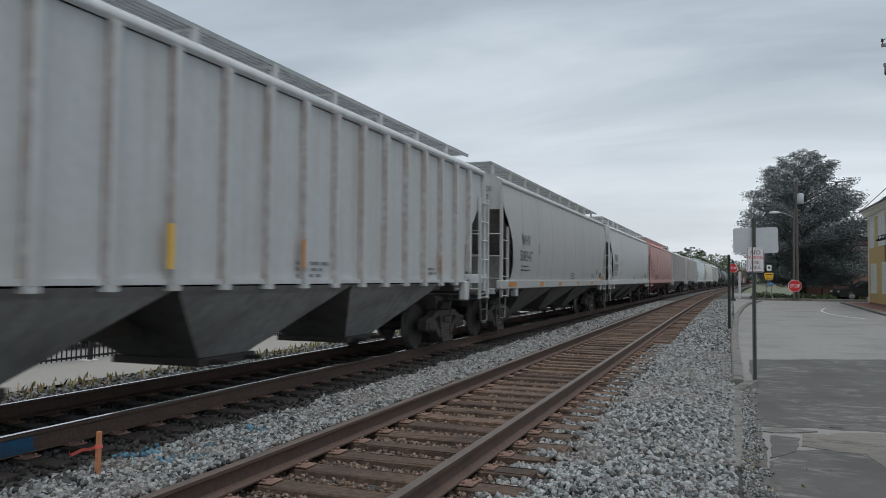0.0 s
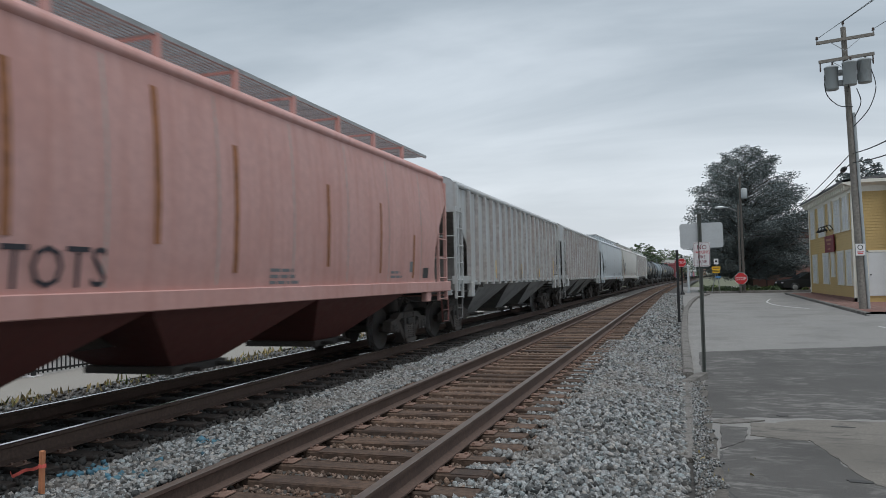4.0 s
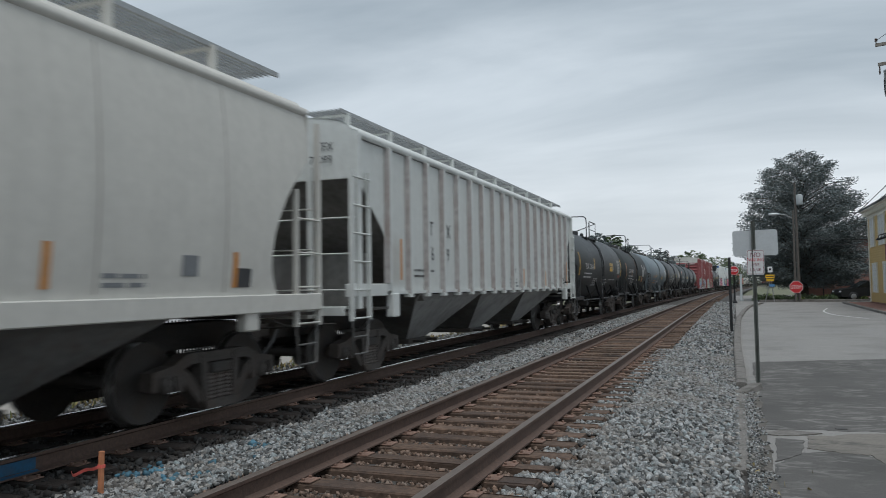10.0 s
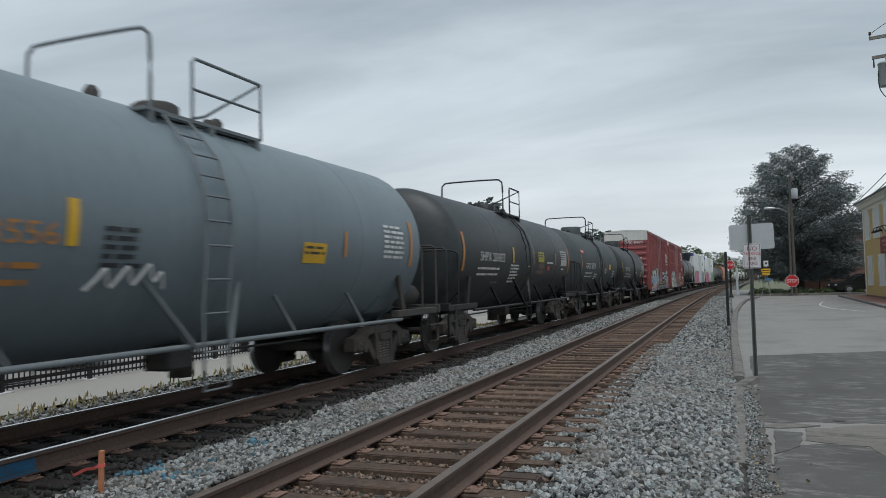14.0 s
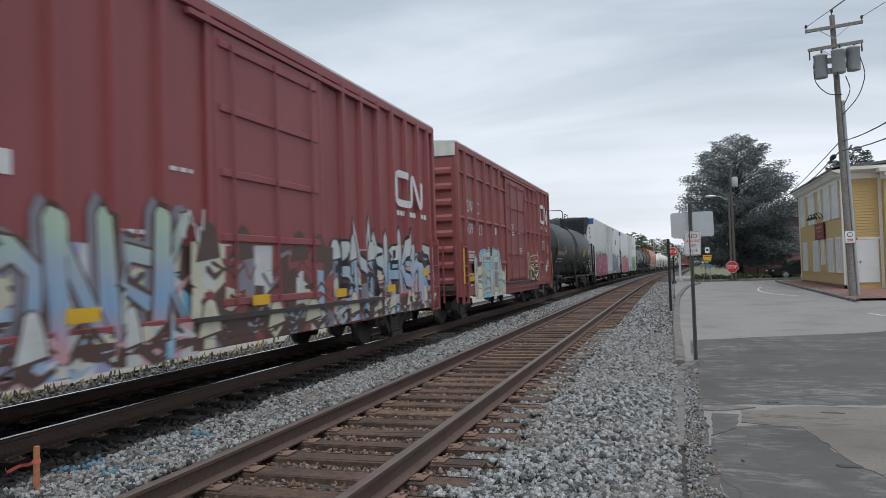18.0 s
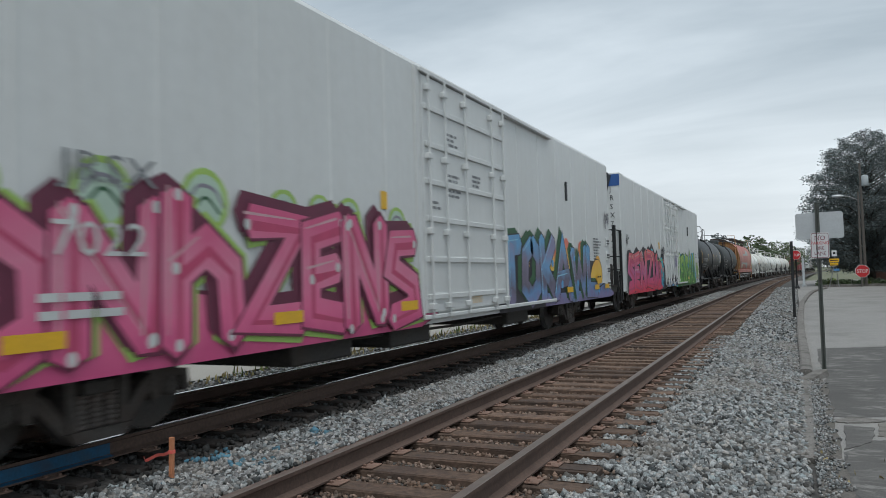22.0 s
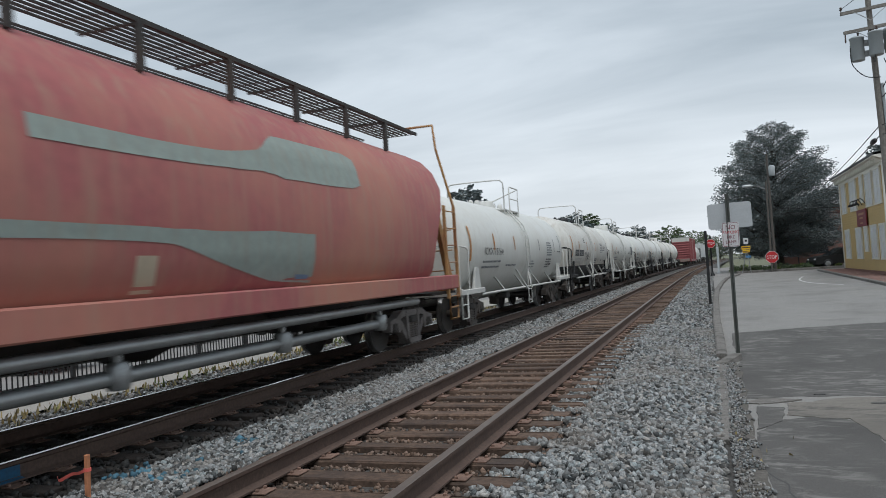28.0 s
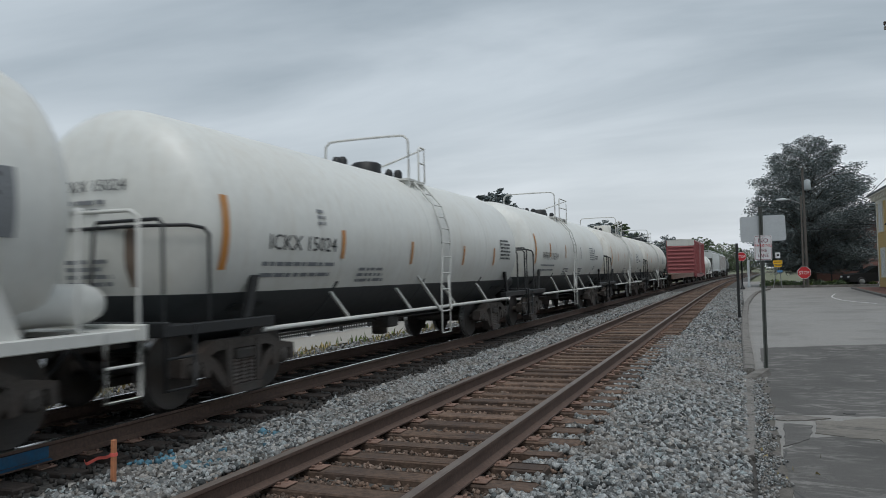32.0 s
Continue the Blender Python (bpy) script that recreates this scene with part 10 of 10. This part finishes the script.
    part("small_print", Mesh().box(x0 - 0.106, x0 - 0.10, 47.3, 48.9, 3.20, 3.32).box(x0 - 0.106, x0 - 0.10, 47.6, 48.6, 2.98, 3.08).box(x0 - 0.106, x0 - 0.10, 47.7, 48.5, 2.70, 2.78), surface("dull_gold_paint", (0.35, 0.20, 0.12), rough=0.5), sign)
    for yy in (47.1, 48.1, 49.1):
        part("gooseneck_lamp", Mesh().tube(spline([(x0, yy, 3.75), (x0 - 0.2, yy, 4.05), (x0 - 0.42, yy, 4.0), (x0 - 0.45, yy, 3.86)], 5), 0.025, 6).lathe([(0.05, 0.08), (0.16, -0.06), (0, -0.06)], (x0 - 0.45, yy, 3.80), "z", 10), BLACK, t)
    # the end wall towards the camera
    d = part("door", Mesh().box(8.95, 9.88, y0 - 0.03, y0 + 0.02, zb + 0.32, 2.36, bevel=0.01), SHUTTER, t, "plain white side door")
    part("door_knob", Mesh().lathe([(0.0, -0.05), (0.035, -0.04), (0.035, -0.02), (0.02, 0)], (9.03, y0 - 0.03, 1.25), "y", 8), BLACK, d)
    part("door_frame", Mesh().box(8.86, 8.95, y0 - 0.04, y0, zb + 0.32, 2.46).box(8.86, 9.97, y0 - 0.04, y0, 2.36, 2.46), TRIM, t)
    part("corner_board", Mesh().box(9.95, 10.10, y0 - 0.06, y0, zb, 5.6), TRIM, t)
    part("bay_wall", Mesh().box(10.1, x1, y0 - 0.5, y0, zb, 5.55), CLAP, t, "projecting clapboard bay")
    z = zb + 0.25
    while z < 5.3:
        part("clapboard", Mesh().prism([(y0 - 0.505, z + 0.145), (y0 - 0.528, z), (y0 - 0.505, z)], 10.1, x1, "x"), CLAP, t)
        z += 0.145
    part("bay_cornice", Mesh().box(9.85, x1 + 0.2, y0 - 0.85, y0 - 0.0, 5.62, 5.86, bevel=0.03), TRIM, t)
    part("bay_frieze", Mesh().box(9.98, x1, y0 - 0.56, y0 - 0.48, 5.3, 5.62), TRIM, t)
    for k in range(14):
        part("bracket", Mesh().box(10.1 + k * 0.52, 10.24 + k * 0.52, y0 - 0.8, y0 - 0.5, 5.45, 5.62), TRIM, t)
    for xa in (10.55, 12.6, 14.7):
        for za in (0.7, 3.3):
            w = part("window", Mesh().box(xa, xa + 1.1, y0 - 0.535, y0 - 0.50, za, za + 1.85), SHUTTER, t, "tall white window with drawn curtain")
            part("window_frame", Mesh().box(xa - 0.08, xa, y0 - 0.56, y0 - 0.5, za - 0.08, za + 1.95).box(xa + 1.1, xa + 1.18, y0 - 0.56, y0 - 0.5, za - 0.08, za + 1.95).box(xa, xa + 1.1, y0 - 0.56, y0 - 0.5, za + 1.85, za + 1.95).box(xa, xa + 1.1, y0 - 0.56, y0 - 0.5, za - 0.08, za), TRIM, w)
    part("downpipe", Mesh().tube([(8.44, y0 - 0.08, zb), (8.44, y0 - 0.08, 5.7)], 0.05, 8), TRIM, t)
    # the brick footway in front
    pv = thing("footway", "red brick footway beside the yellow building", "pavement", kind="structure")
    part("footway_bed", Mesh().sheet([[(x, y, pave_z(y) + 0.10) for x in (7.0, 8.3, 20)] for y in (34, 38, 42.4)] , smooth=False).sheet([[(x, y, pave_z(y) + 0.10) for x in (7.0, 8.35)] for y in (42.4, 48, 56.5)], smooth=False), BRICKWALL, pv)
    me = Mesh().box(-0.095, 0.095, -0.145, 0.145, 0, 0.012, bevel=0.004).data("brick", [BRICK])
    rnd = random.Random(6)
    for i in range(7):
        for j in range(42):
            y = 35.0 + j * 0.305 + (0.15 if i % 2 else 0)
            part("brick", me, None, pv, at=pose(7.12 + i * 0.2, y, pave_z(y) + 0.097 + rnd.uniform(0, 0.004), 0, 0, rnd.uniform(-1, 1)))
    m = Mesh()
    m.sheet([[(6.82, y, pave_z(y) - 0.1), (6.83, y, pave_z(y) + 0.10), (6.86, y, pave_z(y) + 0.125), (6.98, y, pave_z(y) + 0.125), (7.0, y, pave_z(y) + 0.05)] for y in np.arange(33, 57.1, 1.5)], smooth=False)
    part("kerb_stone", m, KERB, pv)


def parked_car(x, y, z, rot, body, label):
    t = thing("parked_car", label, "car", at=pose(x, y, z, 0, 0, rot))
    low = [(-2.2, 0.35), (-2.25, 0.62), (-2.05, 0.85), (-1.1, 0.95), (1.3, 0.95), (2.15, 0.82), (2.25, 0.55), (2.2, 0.3)]
    part("body", Mesh().prism(low, -0.88, 0.88, "x"), body, t)
    top = [(-1.95, 0.90), (-1.3, 1.38), (0.25, 1.42), (1.2, 0.92)]
    part("cabin", Mesh().prism(top, -0.74, 0.74, "x"), GLASS, t, "dark glazed cabin")
    part("roof", Mesh().prism([(-1.32, 1.37), (0.28, 1.41), (0.2, 1.45), (-1.25, 1.42)], -0.72, 0.72, "x"), body, t)
    for s in (1, -1):
        for yy in (-1.35, 1.4):
            w = part("wheel", Mesh().lathe([(0, 0.1), (0.2, 0.1), (0.31, 0.11), (0.33, 0.05), (0.33, -0.1), (0, -0.1)], (0, 0, 0), "x", 18), BLACK, t, at=pose(s * 0.82, yy, 0.33, 0, 0, 0 if s > 0 else 180))
            part("rim", Mesh().lathe([(0, 0.115), (0.18, 0.112), (0.2, 0.10)], (0, 0, 0), "x", 14), GALV, w)
        part("headlight", Mesh().box(s * 0.62 - 0.16, s * 0.62 + 0.16, 2.16, 2.22, 0.60, 0.74), SIGNWHITE, t)
        part("tail_light", Mesh().box(s * 0.66 - 0.14, s * 0.66 + 0.14, -2.26, -2.2, 0.62, 0.78), SIGNRED, t)


def weeds(name, pts, n, hgt, mat, label, seed):
    rng = np.random.default_rng(seed)
    c = np.array(pts, float)[rng.integers(0, len(pts), n)] + rng.normal(size=(n, 3)) * np.array([0.22, 0.5, 0.0])
    a = rng.uniform(0, 6.283, n)
    h = hgt * rng.uniform(0.35, 1.2, n)
    w = 0.012 + 0.02 * rng.random(n)
    lean = rng.normal(size=(n, 2)) * 0.3 * h[:, None]
    s = np.stack([np.cos(a), np.sin(a), 0 * a], 1) * w[:, None]
    up = np.stack([lean[:, 0], lean[:, 1], h], 1)
    v = np.stack([c - s, c + s, c + up * 0.6 + s * 0.9, c + up], 1).reshape(-1, 3)
    tagged(new(name, blades_mesh(name, v, mat)), label=label, category="weeds", kind="stuff")


sign_post()
stop_sign(0.12, 58.0, 2.31, 0.62, -0.02, BLACK, "red stop sign on a black ornamental post", True)
stop_sign(4.27, 60.0, 1.06, 0.86, 0.0, GALV, "red stop sign standing low behind the flower bed")
t = thing("marker_post", "thin dark steel marker post in the ballast", "post", at=pose(-0.08, 28.0, -0.22))
part("post", Mesh().box(-0.045, 0.045, -0.012, 0.012, 0, 2.55), BLACK, t)
t = thing("signal_mast", "grey steel mast beside the crossing", "post", at=pose(0.62, 64.0, -0.02))
part("mast", Mesh().lathe([(0.16, 0), (0.16, 0.1), (0.09, 0.15), (0.09, 2.1), (0, 2.15)], (0, 0, 0), "z", 12), TRANSF, t)
t = thing("crossing_sign", "yellow warning sign with a white plate on a slanting frame", "street sign", at=pose(2.56, 60, 0))
part("leg", Mesh().tube([(-0.35, 0.3, 0), (0.0, 0, 1.6)], 0.03, 6).tube([(0.25, 0.3, 0), (0.02, 0, 2.2)], 0.03, 6), GALV, t)
part("sign_panel", Mesh().prism(rounded(0.60, 0.26, 0.03), -0.03, -0.02, "y"), SIGNYELLOW, t, "yellow warning panel", at=pose(0, 0, 1.86))
part("sign_panel", Mesh().prism(rounded(0.50, 0.18, 0.03), -0.03, -0.02, "y"), SIGNYELLOW, t, "yellow warning panel", at=pose(0, 0, 1.60))
part("sign_panel", Mesh().prism(rounded(0.32, 0.42, 0.03), -0.03, -0.02, "y"), SIGNWHITE, t, "white plate", at=pose(0.02, 0, 2.36))
part("sign_panel", Mesh().prism(rounded(0.36, 0.16, 0.02), -0.03, -0.02, "y"), surface("blue_sign_paint", (0.10, 0.24, 0.45), rough=0.5), t, "small blue plate", at=pose(0.12, 0, 1.2))
part("small_print", Mesh().box(-0.25, 0.25, -0.034, -0.031, 1.84, 1.90).box(-0.2, 0.2, -0.034, -0.031, 1.58, 1.62).box(-0.05, 0.1, -0.034, -0.031, 2.3, 2.45), INK, t)
utility_pole()
lamp_pole()
building()
# survey stake with a ribbon
t = thing("survey_stake", "orange-stained wooden survey stake tied with pink ribbon", "stake", at=pose(-5.07, 5.05, -0.30, 0, 1.5, 0))
part("stake", Mesh().box(-0.019, 0.019, -0.019, 0.019, 0, 0.42, bevel=0.004), STAKE, t)
m = Mesh()
line = spline([(0, -0.02, 0.30), (-0.06, -0.03, 0.27), (-0.16, -0.02, 0.25), (-0.26, -0.05, 0.20), (-0.31, -0.02, 0.22)], 6)
m.sheet([[p + Vector((0, 0, 0.014)), p + Vector((0, 0.01, -0.014))] for p in line])
m.box(-0.022, 0.022, -0.022, 0.022, 0.28, 0.31)
part("ribbon", m, PINKTAPE, t, "pink flagging ribbon")

# bed of low plants behind the street's far kerb
bed = Mesh()
bed.sheet([[(x, 60.6, 0.02 + dz) for x in np.linspace(1.9, 9.0, 12)] for dz in (0.0, 0.14)] + [[(x, 60.85, 0.15) for x in np.linspace(1.9, 9.0, 12)], [(x, 66, 0.12) for x in np.linspace(1.2, 12, 12)]], smooth=False)
part("planting_bed", bed, DIRT, label="raised bed of earth behind a kerb", kind="structure")
part("bed_kerb", Mesh().box(1.8, 16.0, 60.3, 60.6, -0.1, 0.14, bevel=0.02), KERB, label="pale kerb round the planting bed", kind="structure")
rb = random.Random(31)
for k in range(46):
    x, y = rb.uniform(1.6, 8.8), rb.uniform(61.0, 64.5)
    r, mat = rb.uniform(0.22, 0.5), rb.choice((LEAFMID, LEAFGREY, LEAFMID, WEED))
    rng = np.random.default_rng(500 + k)

    def ball(n, r=r, rng=rng):
        d = rng.normal(size=(n, 3))
        d[:, 2] = np.abs(d[:, 2])
        d /= np.linalg.norm(d, axis=1, keepdims=True)
        return d * r * rng.uniform(0.5, 1.05, (n, 1)) * np.array([1, 1, 0.9]), d

    sh = thing("shrub", "low leafy garden shrub in the planting bed", "shrub", at=pose(x, y, 0.12), group="bed plants")
    part("foliage", blades_mesh("foliage", leaves(170, ball, 0.16, rng, 1.7, 0.0), mat), None, sh)

tree(5.35, 66.5, 0.0, 11.9, 5.0, 0.9, "large dark tree with feathery drooping branches", LEAFDARK, 140000, 0.15, 3, [(0, 0.55), (0.12, 0.92), (0.35, 1.0), (0.55, 0.93), (0.70, 0.76), (0.82, 0.60), (0.92, 0.40), (1, 0.14)], 190)
tree(12.6, 60, 0.0, 9.4, 3.2, 2.5, "dark leafy tree behind the yellow building", LEAFDARK, 9000, 0.32, 5, [(0, 0.5), (0.3, 1), (0.7, 0.8), (1, 0.2)], 60)
for k, (x, y, h, r, mat, n) in enumerate(((-17.6, 57, 8.5, 2.7, LEAFDARK, 7000), (-14.2, 86, 7.6, 2.6, LEAFDARK, 4500), (-14.5, 99, 8.2, 2.8, LEAFMID, 4500), (-11.8, 96, 6.6, 2.4, LEAFDARK, 4000), (-12.0, 140, 8.0, 3.4, LEAFDARK, 4500), (-7.8, 165, 8.6, 4.5, LEAFMID, 5000), (-14.5, 150, 7.2, 5.0, LEAFMID, 5000),
                                         (-3.6, 200, 8.2, 6.0, LEAFMID, 5000), (-4.0, 255, 8.5, 8.0, LEAFGREY, 5000), (3.5, 290, 9.0, 9.0, LEAFGREY, 5000), (-17, 120, 6.6, 4.0, LEAFMID, 4000), (-22, 75, 6.8, 3.2, LEAFMID, 4000), (-30, 40, 7.5, 3.6, LEAFMID, 5000), (-34, 22, 7.5, 3.6, LEAFMID, 5000), (-36, 8, 7.0, 3.6, LEAFMID, 5000))):
    tree(x, y, -0.3, h, r, h * 0.16, "leafy green tree beyond the railway line", mat, n, 0.055 * h, 40 + k, [(0, 0.7), (0.3, 1.0), (0.65, 0.92), (0.88, 0.6), (1, 0.2)], 46, "trees beyond the line")
# beyond the crossing
t = thing("brick_building", "low red brick building behind the trees", "building")
part("wall", Mesh().box(7.0, 22, 78, 88, -0.2, 5.2), BRICKWALL, t)
part("roof", Mesh().box(6.7, 22.3, 77.7, 88.3, 5.2, 5.5), SHINGLE, t)
part("window", Mesh().box(9.0, 10.4, 77.93, 78.0, 1.0, 2.6), GLASS, t)
part("window", Mesh().box(12.0, 13.4, 77.93, 78.0, 1.0, 2.6), GLASS, t)
t = thing("brick_wall", "low red brick garden wall", "wall")
part("wall", Mesh().box(5.0, 10.5, 71, 71.3, 0, 0.95), BRICKWALL, t)
t = thing("notice_board", "white notice board on two posts", "sign", at=pose(6.3, 69.5, 0))
part("panel", Mesh().box(-0.75, 0.75, -0.03, 0.03, 0.95, 1.75), SIGNWHITE, t)
part("post", Mesh().box(-0.72, -0.64, -0.04, 0.04, 0, 1.75), BLACK, t)
part("post", Mesh().box(0.64, 0.72, -0.04, 0.04, 0, 1.75), BLACK, t)
parked_car(9.2, 62.5, 0.0, 105, BLACK, "black parked car beyond the yellow building")

# ---- behind the train: a concrete path, an iron fence, weeds ----
part("path", Mesh().sheet([[(x, y, -0.335) for x in (-12.75, -11.5, -10.25)] for y in (-40, 0, 20, 42, 60)], smooth=False), CONCRETE, label="pale concrete path beside the far track", kind="structure")
part("lot", Mesh().sheet([[(x, y, -0.34) for x in (-60, -30, -12.75)] for y in (-40, 0, 20, 42, 60)], smooth=False), ASPHALT, label="asphalt lot beyond the fence", kind="structure")
fence = thing("fence", "black iron railing fence on the concrete path", "fence")
FX = -12.55
picket = Mesh().box(-0.012, 0.012, -0.012, 0.012, 0, 1.06, bevel=0.003).data("picket", [BLACK])
post = Mesh().box(-0.04, 0.04, -0.04, 0.04, 0, 1.14, bevel=0.006).data("post", [BLACK])
foot = Mesh().box(-0.14, 0.14, -0.14, 0.14, 0, 0.02).data("footing", [SIGNWHITE])
rest = Mesh()
count = 0
for k in range(-4, 17):
    y = 2.0 + k * 2.05
    part("post", post, None, fence, at=pose(FX, y, -0.335))
    part("footing", foot, None, fence, at=pose(FX, y, -0.334))
    for z in (0.10, 0.92):
        part("rail", Mesh().box(-0.018, 0.018, 0.04, 2.01, z - 0.02, z + 0.02), BLACK, fence, at=pose(FX, y, -0.335))
    for j in range(1, 17):
        if 2 <= k < 15 and count < 260:
            part("picket", picket, None, fence, at=pose(FX, y + j * 0.1206, -0.29))
            count += 1
        else:
            rest.box(FX - 0.012, FX + 0.012, y + j * 0.1206 - 0.012, y + j * 0.1206 + 0.012, -0.29, 0.77)
part("picket_row", rest, BLACK, fence, kind="stuff")
line = [(-9.95 + 0.25 * math.sin(y * 1.7), y, -0.34) for y in np.arange(4, 34, 0.35) if math.sin(y * 0.9) + math.sin(y * 2.3) > -0.4]
weeds("weeds", line, 900, 0.12, STRAW, "dry grass beside the far track", 61)
weeds("weeds", line, 110, 0.12, WEED, "green weeds beside the far track", 62)
weeds("weeds", [(-10.1, 18.5, -0.34), (-10.0, 19.3, -0.34), (-10.2, 22.5, -0.34), (-10.1, 24.0, -0.34), (-10.0, 12.5, -0.34)], 70, 0.2, WEED, "tall green weeds beside the far track", 63)
weeds("weeds", [(0.2, 7.6, -0.45), (0.15, 8.2, -0.45), (0.25, 7.0, -0.45)], 14, 0.04, STRAW, "small weeds growing by the kerb", 64)
parked_car(-17.5, 20.5, -0.34, 80, SIGNWHITE, "white parked car beyond the fence")
parked_car(-16.8, 14.2, -0.34, 95, surface("red_car_paint", (0.35, 0.02, 0.025), rough=0.3), "red parked car beyond the fence")


# ---- the train's run ----
def run(t):
    u = t / 16 - 1
    return 16 * (13.38423 * u + 0.16638 * u ** 2 - 0.06474 * u ** 3 - 0.16893 * u ** 4)


def motions():
    for car, place in CARS:
        rows = []
        for t in range(0, 33):
            y = place - run(t)
            rows.append((t, pose(FAR_X + bend(y), y, 0, 0, 0, -math.degrees(heading(y)))))
        walk(car, rows)
    # the wheels roll: keyed closely while they pass by
    places = {car: place for car, place in CARS}
    for car, axle, y in WHEELSETS:
        home = axle.matrix_basis.copy()
        start = run(0)
        rows, last = [(0, home)], 0
        for k in range(1, 960):
            t = k / 30
            if -6 < places[car] + y - run(t) < 34:
                if not last:
                    start = run(t - 1 / 30)
                    if k > 1:
                        rows.append((t - 1 / 30, home))
                last = (run(t) - start) / 0.457
                rows.append((t, home @ pose(0, 0, 0, math.degrees(last))))
        rows.append((32, rows[-1][1]))
        walk(axle, rows)


motions()
